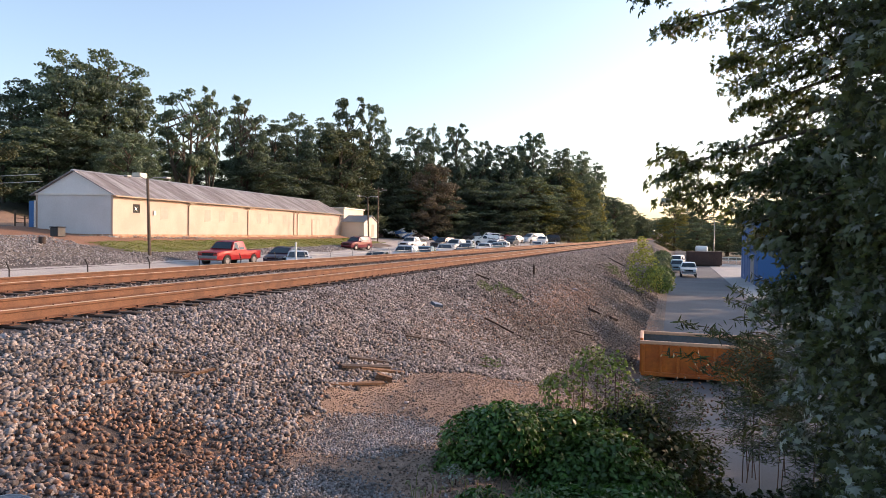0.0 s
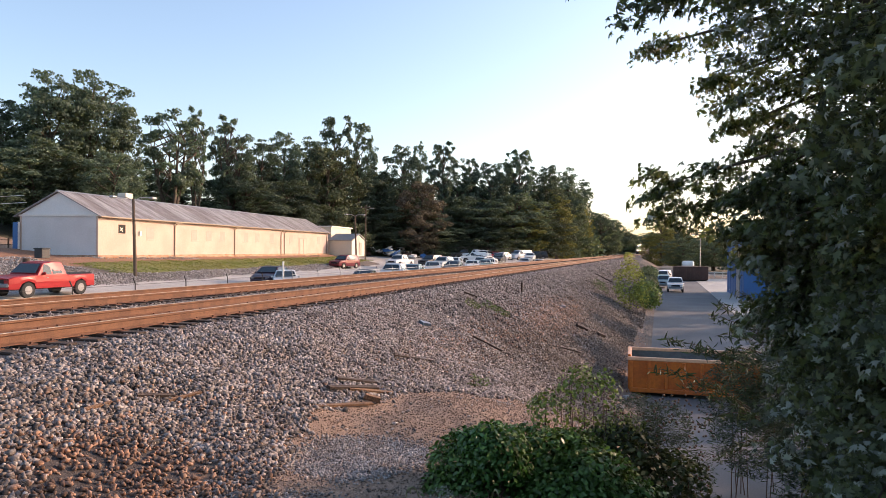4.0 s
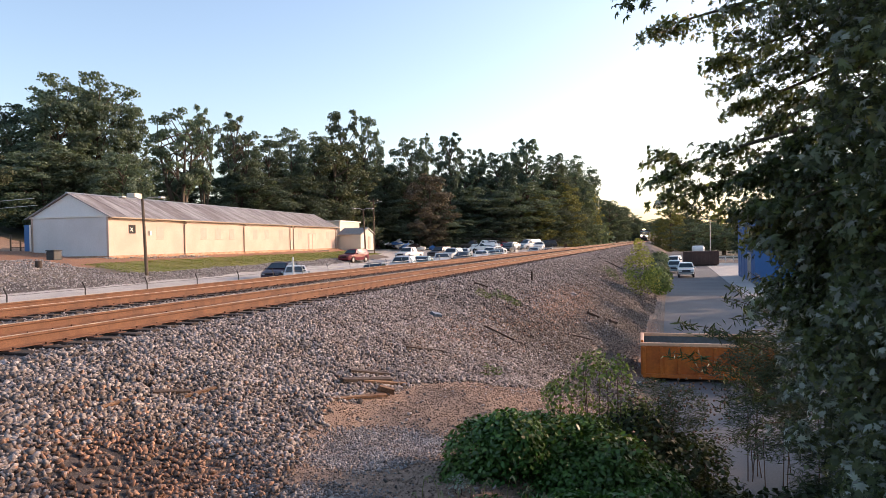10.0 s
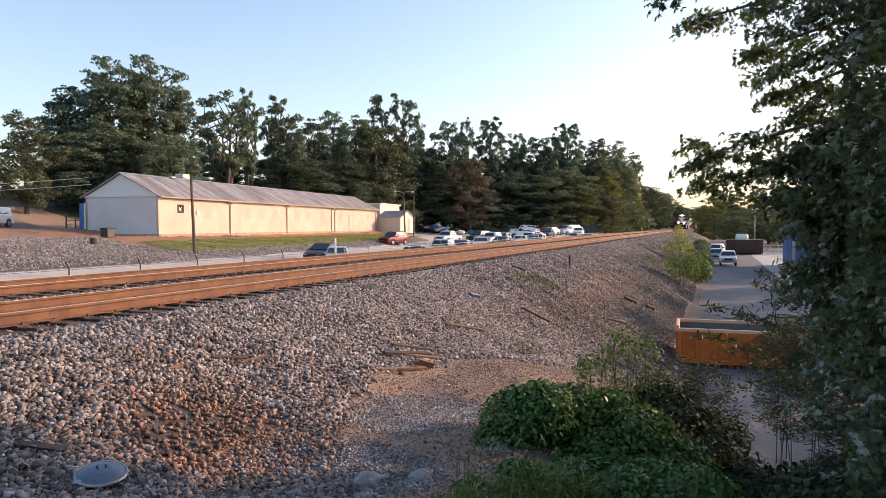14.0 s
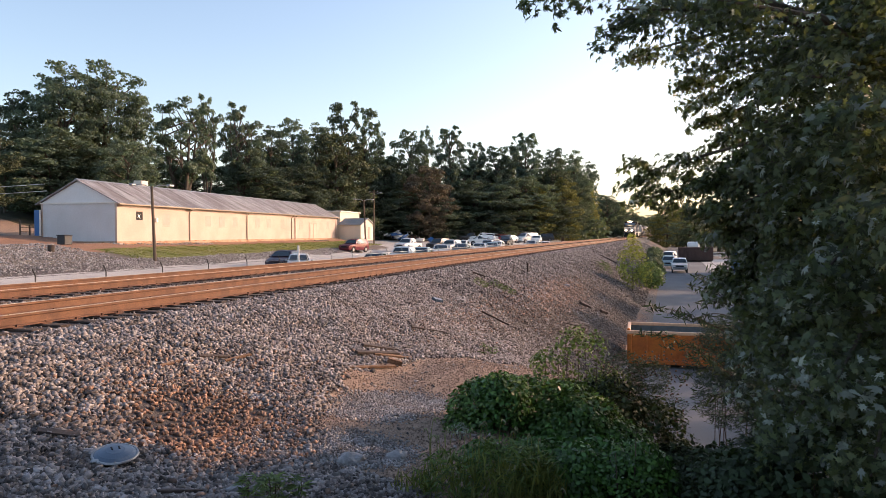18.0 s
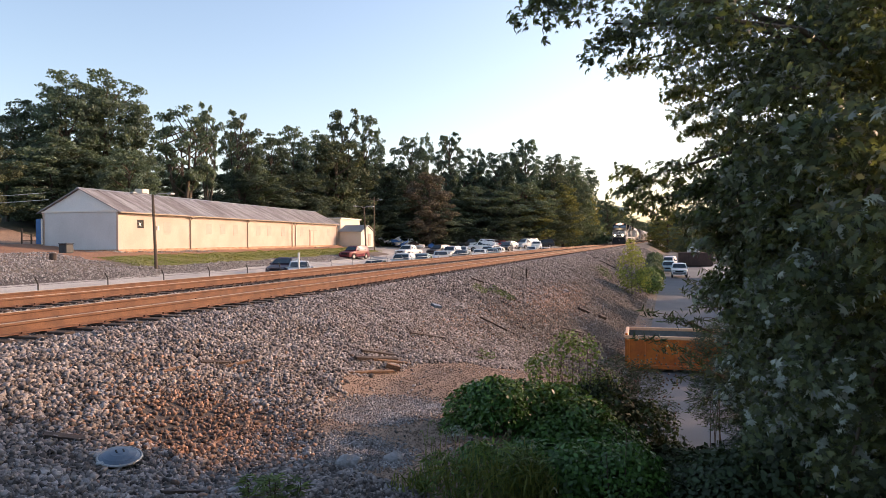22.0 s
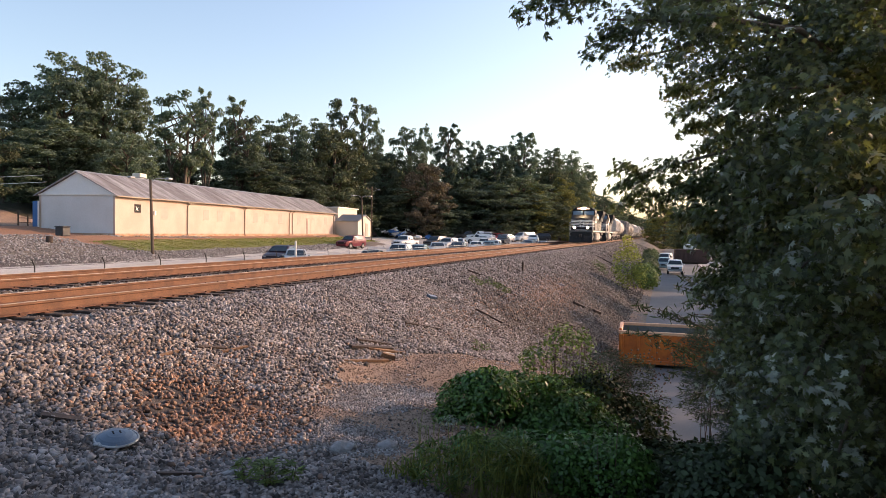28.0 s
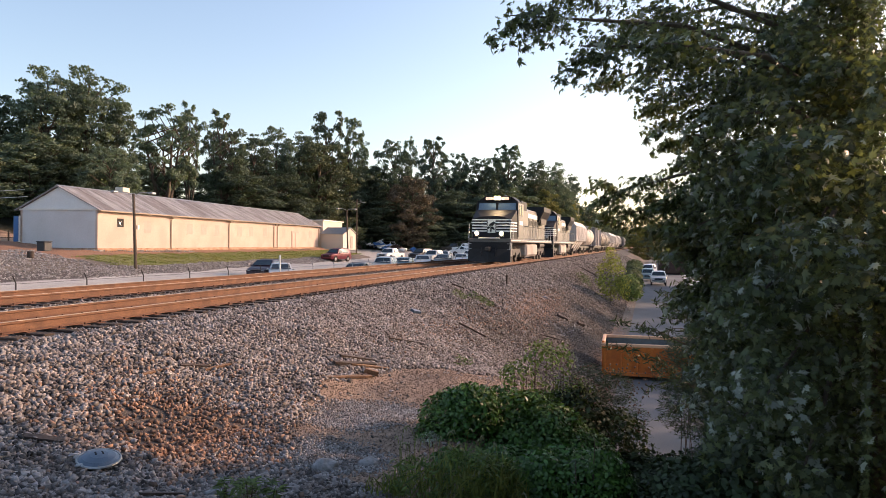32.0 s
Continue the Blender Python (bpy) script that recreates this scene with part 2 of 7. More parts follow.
M = {
    "rail": mat("rusty_rail_steel", (0.175, 0.082, 0.042), 0.8, 0.1, 0.22, 3, 60, 0.2, color2=(0.12, 0.055, 0.03)),
    "rail_top": mat("worn_rail_head", (0.45, 0.38, 0.32), 0.35, 0.8, 0.12, 3, 60),
    "tie": mat("creosoted_tie_wood", (0.075, 0.052, 0.038), 0.9, 0, 0.35, 5, 50, 0.4, random_object=0.3),
    "plate": mat("rusty_plate", (0.13, 0.06, 0.035), 0.8, 0.2, 0.2, 6, 60),
    "stone": mat("granite_ballast", (0.250, 0.228, 0.217), 0.9, 0, 0.25, 2.5, 30, 0.4, color2=(0.178, 0.148, 0.131), island=0.8),
    "stone_red": mat("clay_stained_ballast", (0.275, 0.162, 0.108), 0.9, 0, 0.22, 2.5, 30, 0.3, color2=(0.22, 0.145, 0.108), island=0.6),
    "asphalt": mat("worn_asphalt", (0.135, 0.135, 0.14), 0.85, 0, 0.15, 0.25, 30, 0.2, color2=(0.10, 0.10, 0.105)),
    "concrete": mat("pale_concrete", (0.42, 0.40, 0.37), 0.85, 0, 0.1, 0.5, 20, 0.1),
    "wall": mat("cream_painted_block_wall", (0.515, 0.40, 0.338), 0.85, 0, 0.06, 0.5, 8, 0.05, color2=(0.46, 0.35, 0.29)),
    "end_wall": mat("grey_white_block_wall", (0.60, 0.58, 0.58), 0.85, 0, 0.05, 0.5, 8, 0.05, color2=(0.55, 0.53, 0.525)),
    "gable": mat("white_painted_gable", (0.70, 0.70, 0.70), 0.7, 0, 0.04, 0.6, 10),
    "shutter": mat("boarded_window_paint", (0.45, 0.35, 0.30), 0.8, 0, 0.08, 2, 20),
    "roof": mat("weathered_metal_roofing", (0.31, 0.30, 0.305), 0.6, 0.15, 0.35, 0.6, 4, color2=(0.17, 0.15, 0.145), stretch=(0.3, 1.6, 0.3)),
    "trim": mat("white_trim", (0.72, 0.69, 0.64), 0.6, 0, 0.06, 1, 12),
    "downpipe": mat("brown_downpipe", (0.33, 0.26, 0.19), 0.6, 0.1, 0.1, 1, 12),
    "black": mat("black_paint", (0.014, 0.014, 0.016), 0.6, 0, 0.2, 2, 20, spec=0.25),
    # Lighter than plain black: sun glare on the sides is in the colour.
    "loco_black": mat("grimy_sun_glare_loco_black", (0.05, 0.046, 0.042), 0.5, 0.0, 0.25, 0.8, 12, color2=(0.085, 0.075, 0.065), spec=0.6),
    "white_paint": mat("white_stripe_paint", (0.72, 0.71, 0.68), 0.6, 0, 0.06, 1, 15),
    "steel": mat("galvanised_steel", (0.36, 0.37, 0.37), 0.5, 0.7, 0.12, 3, 30),
    "dark_steel": mat("grimy_dark_steel", (0.06, 0.053, 0.048), 0.65, 0.3, 0.25, 2, 20),
    "pole": mat("weathered_pole_wood", (0.12, 0.085, 0.06), 0.9, 0, 0.2, 2, 25, 0.3),
    "rust": mat("rust_brown_paint", (0.075, 0.042, 0.034), 0.8, 0.1, 0.2, 0.8, 10),
    "footing": mat("clay_splashed_footing", (0.30, 0.15, 0.08), 0.9, 0, 0.25, 1.2, 12, 0.2, color2=(0.42, 0.30, 0.20)),
    "wood": mat("split_pale_wood", (0.22, 0.125, 0.07), 0.9, 0, 0.4, 5, 40, 0.5),
    "dark_wood": mat("rotten_dark_wood", (0.07, 0.05, 0.04), 0.9, 0, 0.25, 3, 30, 0.3),
    "orange": mat("orange_dumpster_paint", (0.60, 0.165, 0.015), 0.55, 0.0, 0.15, 0.8, 10, color2=(0.42, 0.10, 0.015)),
    "dump_inside": mat("dented_grey_steel", (0.14, 0.15, 0.15), 0.7, 0.2, 0.15, 1, 10),
    "dump_rim": mat("pale_orange_rim", (0.72, 0.42, 0.25), 0.6, 0.0, 0.1, 1, 10),
    "blue": mat("blue_wall_paint", (0.04, 0.13, 0.32), 0.6, 0, 0.06, 0.5, 8),
    "tyre": mat("tyre_rubber", (0.02, 0.02, 0.02), 0.85, 0, 0.15, 6, 40),
    "rim": mat("alloy_rim", (0.22, 0.22, 0.23), 0.45, 0.5, 0.1, 6, 40),
    "glass": glass("dark_car_glass"),
    "red_lamp": mat("red_lamp_lens", (0.25, 0.01, 0.01), 0.3),
    "clear_lamp": mat("clear_lamp_lens", (0.6, 0.6, 0.58), 0.2),
    "headlight": glow("burning_headlight", (1.0, 0.72, 0.42), 160.0),
    "lit_board": glow("lit_number_board", (1.0, 0.42, 0.16), 0.5),
    # The blue base colour stands in for reflected sky.
    "windshield": mat("sky_tinted_windshield", (0.10, 0.15, 0.20), 0.12, 0, 0.1, 1, 10, spec=1.0),
    "bark": mat("grey_brown_bark", (0.10, 0.078, 0.058), 0.95, 0, 0.3, 4, 20, 0.5),
    "leaf_far": mat("oak_foliage", (0.092, 0.130, 0.106), 0.7, 0, 0.2, 0.12, 6, color2=(0.112, 0.132, 0.082), island=0.3, random_object=0.3, trans=0.38, spec=0.3),
    "leaf_olive": mat("olive_foliage", (0.105, 0.118, 0.062), 0.7, 0, 0.2, 0.12, 6, color2=(0.085, 0.110, 0.065), island=0.3, random_object=0.2, trans=0.18, spec=0.3),
    "leaf_pine": mat("pine_foliage", (0.088, 0.126, 0.106), 0.7, 0, 0.2, 0.12, 6, color2=(0.10, 0.13, 0.092), island=0.3, random_object=0.25, trans=0.36, spec=0.3),
    "leaf_yellow": mat("yellowing_foliage", (0.17, 0.18, 0.055), 0.8, 0, 0.2, 0.12, 6, color2=(0.20, 0.17, 0.05), island=0.4, random_object=0.2, trans=0.25),
    "leaf_rust": mat("reddish_brown_foliage", (0.135, 0.095, 0.068), 0.8, 0, 0.2, 0.12, 6, color2=(0.10, 0.115, 0.075), island=0.4, random_object=0.2, trans=0.2),
    # Dark leaf green; the shade below the maple is put into it.
    "leaf_shade": mat("shade_darkened_leaves", (0.036, 0.058, 0.025), 0.7, 0, 0.2, 0.5, 10, color2=(0.048, 0.066, 0.026), island=0.45, trans=0.2),
    "leaf_sapling": mat("sapling_leaves", (0.30, 0.30, 0.075), 0.8, 0, 0.2, 0.5, 6, color2=(0.18, 0.22, 0.06), island=0.45, trans=0.4),
    "leaf_maple": mat("maple_leaves", (0.084, 0.108, 0.056), 0.45, 0, 0.15, 0.6, 12, color2=(0.104, 0.120, 0.056), island=0.6, trans=0.48, spec=0.45),
    "leaf_silver": mat("pale_leaf_undersides", (0.25, 0.275, 0.225), 0.6, 0, 0.15, 2, 12, island=0.5, trans=0.2),
    "leaf_vine": mat("vine_leaves", (0.062, 0.150, 0.033), 0.45, 0, 0.15, 0.8, 12, color2=(0.092, 0.168, 0.038), island=0.45, trans=0.25),
    "leaf_weed": mat("weed_leaves", (0.10, 0.165, 0.045), 0.6, 0, 0.15, 0.8, 12, color2=(0.14, 0.18, 0.05), island=0.5, trans=0.3),
    "stem": mat("dry_stems", (0.11, 0.07, 0.05), 0.9, 0, 0.2, 3, 20),
    "seed": mat("dry_seed_heads", (0.16, 0.10, 0.07), 0.9, 0, 0.2, 3, 20, island=0.4),
    "grass": mat("grass_blades", (0.17, 0.21, 0.05), 0.8, 0, 0.2, 0.3, 10, color2=(0.24, 0.23, 0.065), island=0.3, trans=0.3),
    "lid": mat("grey_blue_enamel", (0.10, 0.14, 0.19), 0.35, 0.1, 0.08, 2, 20),
    "hopper": mat("dusty_pale_hopper_paint", (0.66, 0.63, 0.60), 0.7, 0, 0.1, 0.5, 6, color2=(0.54, 0.49, 0.45)),
    "tank": mat("sooty_tank_paint", (0.10, 0.085, 0.075), 0.6, 0, 0.2, 0.5, 6, color2=(0.20, 0.17, 0.14)),
    "tank_pale": mat("pale_tank_paint", (0.50, 0.46, 0.42), 0.6, 0, 0.12, 0.5, 6, color2=(0.32, 0.26, 0.22)),
    "box_blue": mat("faded_slate_boxcar_paint", (0.11, 0.13, 0.17), 0.7, 0, 0.15, 0.5, 6, color2=(0.16, 0.14, 0.14)),
    "stone_tan": mat("dusty_tan_gravel", (0.29, 0.215, 0.165), 0.9, 0, 0.2, 1.5, 30, 0.3, color2=(0.225, 0.155, 0.115), island=0.5),
    # Dirt colour, made darker to carry the shade of the lower slope.
    "stone_dirt_shade": mat("dirty_shade_darkened_stones", (0.165, 0.138, 0.115), 0.95, 0, 0.25, 1.5, 25, 0.4, color2=(0.115, 0.09, 0.07), island=0.6),
    "foxtail": mat("pale_foxtail_heads", (0.30, 0.29, 0.17), 0.9, 0, 0.15, 3, 30, trans=0.3),
    "rock": mat("grey_rock", (0.29, 0.28, 0.275), 0.9, 0, 0.2, 3, 25, 0.4, color2=(0.22, 0.195, 0.18), island=0.5),
    "shed_wall": mat("cream_metal_siding", (0.64, 0.57, 0.47), 0.6, 0, 0.05, 1, 10),
    "block_bin": mat("dark_bin_plastic", (0.03, 0.032, 0.035), 0.6, 0, 0.15, 3, 20),
}
coat = M["loco_black"].node_tree.nodes["Principled BSDF"].inputs      # clear coat that stands in for sun glare along the sides
coat["Coat Weight"].default_value, coat["Coat Roughness"].default_value, coat["Coat IOR"].default_value = 0.38, 0.5, 1.55
PAINT = {}
for key, c in {"red": (0.33, 0.02, 0.022), "maroon": (0.13, 0.014, 0.025), "plum": (0.030, 0.014, 0.026), "white": (0.78, 0.78, 0.76), "silver": (0.5, 0.52, 0.53), "blue": (0.05, 0.10, 0.20), "dark": (0.03, 0.032, 0.036), "green": (0.06, 0.12, 0.10), "grey": (0.20, 0.21, 0.22), "teal": (0.18, 0.27, 0.30)}.items():
    PAINT[key] = mat(key + "_car_paint", c, 0.3, 0.1, 0.05, 1, 10)


def ground_material():
    """Soil, clay, gravel, grass and asphalt of one sheet, told apart by the attributes that its vertices carry."""
    m = bpy.data.materials.new("ground_cover")
    m.use_nodes = True
    n, l = m.node_tree.nodes, m.node_tree.links
    b = n["Principled BSDF"]
    b.inputs["Roughness"].default_value = 0.92
    tc = n.new("ShaderNodeTexCoord")
    n1, n2, n3 = (n.new("ShaderNodeTexNoise") for _ in range(3))
    for node, s in ((n1, 0.6), (n2, 9.0), (n3, 60.0)):
        node.inputs["Scale"].default_value, node.inputs["Detail"].default_value = s, 5
        l.new(tc.outputs["Object"], node.inputs[0])
    # The first, bare soil is lowered in tone for the shaded lower slope.
    last = None
    # Gravel is near black to paint in the shadowed gaps between stones.
    kinds = (("", (0.105, 0.084, 0.068), (0.155, 0.122, 0.098)), ("clay", (0.235, 0.112, 0.062), (0.30, 0.165, 0.098)), ("path", (0.335, 0.232, 0.165), (0.255, 0.172, 0.12)), ("gravel", (0.055, 0.046, 0.042), (0.10, 0.085, 0.078)),
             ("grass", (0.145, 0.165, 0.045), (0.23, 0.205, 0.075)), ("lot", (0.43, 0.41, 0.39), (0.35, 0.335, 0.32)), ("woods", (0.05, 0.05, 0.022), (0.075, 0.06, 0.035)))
    for name, c1, c2 in kinds:
        mix = n.new("ShaderNodeMix")
        mix.data_type = "RGBA"
        mix.inputs[6].default_value, mix.inputs[7].default_value = (*c1, 1), (*c2, 1)
        r = n.new("ShaderNodeMapRange")
        r.inputs[1].default_value, r.inputs[2].default_value = 0.35, 0.65
        l.new(n1.outputs[0] if name in ("", "lot", "woods") else n2.outputs[0], r.inputs[0]), l.new(r.outputs[0], mix.inputs[0])
        if last is None:
            last = mix.outputs[2]
            continue
        at = n.new("ShaderNodeAttribute")
        at.attribute_name = name
        add, edge = n.new("ShaderNodeMath"), n.new("ShaderNodeMapRange")
        l.new(at.outputs["Fac"], add.inputs[0]), l.new(n2.outputs[0], add.inputs[1])
        edge.inputs[1].default_value, edge.inputs[2].default_value = 0.85, 1.15
        l.new(add.outputs[0], edge.inputs[0])
        blend = n.new("ShaderNodeMix")
        blend.data_type = "RGBA"
        l.new(edge.outputs[0], blend.inputs[0]), l.new(last, blend.inputs[6]), l.new(mix.outputs[2], blend.inputs[7])
        last = blend.outputs[2]
    hsv = n.new("ShaderNodeHueSaturation")
    g = n.new("ShaderNodeMapRange")
    g.inputs[1].default_value, g.inputs[2].default_value, g.inputs[3].default_value, g.inputs[4].default_value = 0.3, 0.7, 0.72, 1.28
    l.new(n3.outputs[0], g.inputs[0]), l.new(g.outputs[0], hsv.inputs["Value"]), l.new(last, hsv.inputs["Color"])
    l.new(hsv.outputs[0], b.inputs["Base Color"])
    bp = n.new("ShaderNodeBump")
    bp.inputs["Strength"].default_value, bp.inputs["Distance"].default_value = 0.6, 0.03
    l.new(n3.outputs[0], bp.inputs["Height"]), l.new(bp.outputs[0], b.inputs["Normal"])
    return m


# ---- mesh helpers ----
class Geo:
    """Collects the corners and faces of one mesh."""

    def __init__(self):
        self.v, self.f = [], []

    def add(self, verts, faces):
        k = len(self.v)
        self.v += [tuple(p) for p in verts]
        self.f += [tuple(i + k for i in face) for face in faces]
        return self

    def box(self, c, s, bevel=0.0, m=None):
        """A box at centre c with sizes s; its edges are chamfered by bevel."""
        hx, hy, hz = (q / 2 for q in s)
        b = min(bevel, 0.45 * min(s))
        if b <= 0:
            vs = [(x * hx, y * hy, z * hz) for x in (-1, 1) for y in (-1, 1) for z in (-1, 1)]
            fs = [(0, 1, 3, 2), (4, 6, 7, 5), (0, 4, 5, 1), (2, 3, 7, 6), (0, 2, 6, 4), (1, 5, 7, 3)]
        else:
            vs, key = [], {}
            for x in (-1, 1):
                for y in (-1, 1):
                    for z in (-1, 1):
                        for a in range(3):
                            key[x, y, z, a] = len(vs)
                            vs.append(tuple(sg * (h if i == a else h - b) for i, (sg, h) in enumerate(((x, hx), (y, hy), (z, hz)))))
            fs = []
            for a in range(3):
                o1, o2 = [i for i in range(3) if i != a]
                for sg in (-1, 1):
                    def k(p, q):
                        w = [0, 0, 0]
                        w[a], w[o1], w[o2] = sg, p, q
                        return key[(*w, a)]
                    fs.append((k(-1, -1), k(1, -1), k(1, 1), k(-1, 1)))
            for a in range(3):
                o1, o2 = [i for i in range(3) if i != a]
                for p in (-1, 1):
                    for q in (-1, 1):
                        def k2(sg, face):
                            w = [0, 0, 0]
                            w[a], w[o1], w[o2] = sg, p, q
                            return key[(*w, face)]
                        fs.append((k2(-1, o1), k2(1, o1), k2(1, o2), k2(-1, o2)))
            for x in (-1, 1):
                for y in (-1, 1):
                    for z in (-1, 1):
                        fs.append(tuple(key[x, y, z, a] for a in range(3)))
        vs = [Vector(p) for p in vs]
        if m is not None:
            vs = [m @ p for p in vs]
        return self.add([p + Vector(c) for p in vs], fs)

    def tube(self, points, radii, n=8, cap=True):
        """A round bar along the points."""
        k = len(self.v)
        pts = [Vector(p) for p in points]
        if not hasattr(radii, "__len__"):
            radii = [radii] * len(pts)
        for i, p in enumerate(pts):
            d = (pts[min(i + 1, len(pts) - 1)] - pts[max(i - 1, 0)]).normalized()
            a = d.cross(Vector((0, 0, 1)) if abs(d.z) < 0.9 else Vector((1, 0, 0))).normalized()
            b = d.cross(a)
            self.v += [tuple(p + (a * math.cos(2 * math.pi * j / n) + b * math.sin(2 * math.pi * j / n)) * radii[i]) for j in range(n)]
        for i in range(len(pts) - 1):
            self.f += [(k + i * n + j, k + i * n + (j + 1) % n, k + (i + 1) * n + (j + 1) % n, k + (i + 1) * n + j) for j in range(n)]
        if cap:
            self.f += [tuple(k + j for j in range(n))[::-1], tuple(k + (len(pts) - 1) * n + j for j in range(n))]
        return self

    def prism(self, outline, a, b, axis=1):
        """An outline of two coordinates pushed along an axis from a to b."""
        n = len(outline)
        others = [i for i in range(3) if i != axis]
        vs = []
        for at in (a, b):
            for p in outline:
                w = [0, 0, 0]
                w[axis], w[others[0]], w[others[1]] = at, p[0], p[1]
                vs.append(w)
        return self.add(vs, [tuple(range(n))[::-1], tuple(range(n, 2 * n))] + [(i, (i + 1) % n, n + (i + 1) % n, n + i) for i in range(n)])

    def mesh(self, name, material):
        me = bpy.data.meshes.new(name)
        me.from_pydata(self.v, [], self.f)
        me.materials.append(material)
        bm = bmesh.new()
        bm.from_mesh(me)
        bmesh.ops.recalc_face_normals(bm, faces=bm.faces)
        bm.to_mesh(me)
        bm.free()
        return me


def part(name, geo, material, parent=None, label="", m=None):
    ob = new(name, geo.mesh(name, material) if isinstance(geo, Geo) else geo)
    if parent is not None:
        ob.parent = parent
    if m is not None:
        ob.matrix_basis = m
    return tagged(ob, label)


def thing(name, label, category, group="", m=None, kind=""):
    ob = new(name)
    ob.empty_display_size = 0.2
    if m is not None:
        ob.matrix_basis = m
    return tagged(ob, label, category, group, kind)


def raw_mesh(name, verts, faces, material, smooth=False):
    """A mesh from arrays; faces all have the same number of corners."""
    me = bpy.data.meshes.new(name)
    verts, faces = np.asarray(verts, np.float32), np.asarray(faces, np.int32)
    me.vertices.add(len(verts))
    me.vertices.foreach_set("co", verts.ravel())
    k = faces.shape[1]
    me.loops.add(faces.size)
    me.loops.foreach_set("vertex_index", faces.ravel())
    me.polygons.add(len(faces))
    me.polygons.foreach_set("loop_start", np.arange(0, faces.size, k, dtype=np.int32))
    me.polygons.foreach_set("loop_total", np.full(len(faces), k, np.int32))
    me.update(calc_edges=True)
    me.validate()
    me.materials.append(material)
    if smooth:
        me.polygons.foreach_set("use_smooth", np.ones(len(faces), bool))
    return me


rng = np.random.default_rng(7)


def turns(n, tilt=math.pi):
    """n random turns as matrices: any heading, leaning up to tilt."""
    a, b, c = rng.uniform(0, 2 * np.pi, n), rng.uniform(-tilt, tilt, n) * rng.uniform(0.2, 1, n), rng.uniform(0, 2 * np.pi, n)
    ca, sa, cb, sb, cc, sc = np.cos(a), np.sin(a), np.cos(b), np.sin(b), np.cos(c), np.sin(c)
    z = np.zeros(n)
    o = np.ones(n)
    rz = np.stack([ca, -sa, z, sa, ca, z, z, z, o], -1).reshape(n, 3, 3)
    rx = np.stack([o, z, z, z, cb, -sb, z, sb, cb], -1).reshape(n, 3, 3)
    r2 = np.stack([cc, -sc, z, sc, cc, z, z, z, o], -1).reshape(n, 3, 3)
    return rz @ rx @ r2


def scatter(name, shape, faces, places, sizes, material, tilt=math.pi, stretch=None, rough=0.0):
    """Copies of one small shape at many places, joined into one mesh."""
    shape, places, n = np.asarray(shape, float), np.asarray(places, float), len(places)
    local = shape[None] * np.asarray(sizes, float).reshape(n, -1)[:, None, :]
    if stretch is not None:
        local = local * stretch[:, None, :]
    if rough:
        local = local * rng.uniform(1 - rough, 1 + rough, local.shape)
    v = np.einsum("nij,nkj->nki", turns(n, tilt), local) + places[:, None]
    f = np.asarray(faces)[None] + (np.arange(n) * len(shape))[:, None, None]
    return raw_mesh(name, v.reshape(-1, 3), f.reshape(-1, np.asarray(faces).shape[1]), material)


LEAF_OVAL = ([(0, -0.5, 0), (0.28, -0.1, 0.06), (0.18, 0.3, 0.03), (0, 0.5, -0.05), (-0.18, 0.3, 0.03), (-0.28, -0.1, 0.06)], [(0, 1, 2, 3, 4, 5)])
LEAF_CLUMP = ([(-0.55, -0.15, 0), (0.05, -0.45, 0.15), (0.55, 0.1, -0.05), (-0.05, 0.5, -0.12)], [(0, 1, 2, 3)])
LEAF_NARROW = ([(0, -0.5, 0), (0.09, 0, 0.03), (0, 0.5, -0.06), (-0.09, 0, 0.03)], [(0, 1, 2, 3)])
MAPLE = ([(0.82 * x, y, 1.3 * z) for x, y, z in [(0, -0.45, 0.04), (0.06, -0.28, 0.03), (0.24, -0.38, -0.08), (0.17, -0.16, 0.0), (0.42, -0.04, -0.15), (0.24, 0.04, -0.03), (0.30, 0.28, -0.14), (0.10, 0.14, 0.03), (0.11, 0.36, -0.06), (0.0, 0.62, -0.20),
          (-0.11, 0.36, -0.06), (-0.10, 0.14, 0.03), (-0.30, 0.28, -0.14), (-0.24, 0.04, -0.03), (-0.42, -0.04, -0.15), (-0.17, -0.16, 0.0), (-0.24, -0.38, -0.08), (-0.06, -0.28, 0.03)]], [tuple(range(18))])
BLADE = ([(-0.035, 0, -0.5), (0.035, 0, -0.5), (0.025, 0.05, 0.1), (0, 0.16, 0.5), (-0.025, 0.05, 0.1)], [(0, 1, 2, 3, 4)])
STONE = ([(1, 0, 0), (-1, 0.1, 0.1), (0.1, 1, -0.1), (0, -1, 0.15), (0.2, 0.1, 1), (-0.1, 0, -1)], [(0, 2, 4), (2, 1, 4), (1, 3, 4), (3, 0, 4), (2, 0, 5), (1, 2, 5), (3, 1, 5), (0, 3, 5)])

BLOCK = ([(-0.8, -0.7, -0.6), (0.9, -0.6, -0.7), (0.7, 0.8, -0.6), (-0.7, 0.7, -0.8), (-0.6, -0.8, 0.6), (0.6, -0.7, 0.8), (0.85, 0.6, 0.5), (-0.8, 0.65, 0.7)], [(0, 3, 2, 1), (4, 5, 6, 7), (0, 1, 5, 4), (1, 2, 6, 5), (2, 3, 7, 6), (3, 0, 4, 7)])

# ---- ground ----
ROAD_Z = -3.7


def smooth(e0, e1, x):
    k = np.clip((np.asarray(x, float) - e0) / (e1 - e0), 0, 1)
    return k * k * (3 - 2 * k)


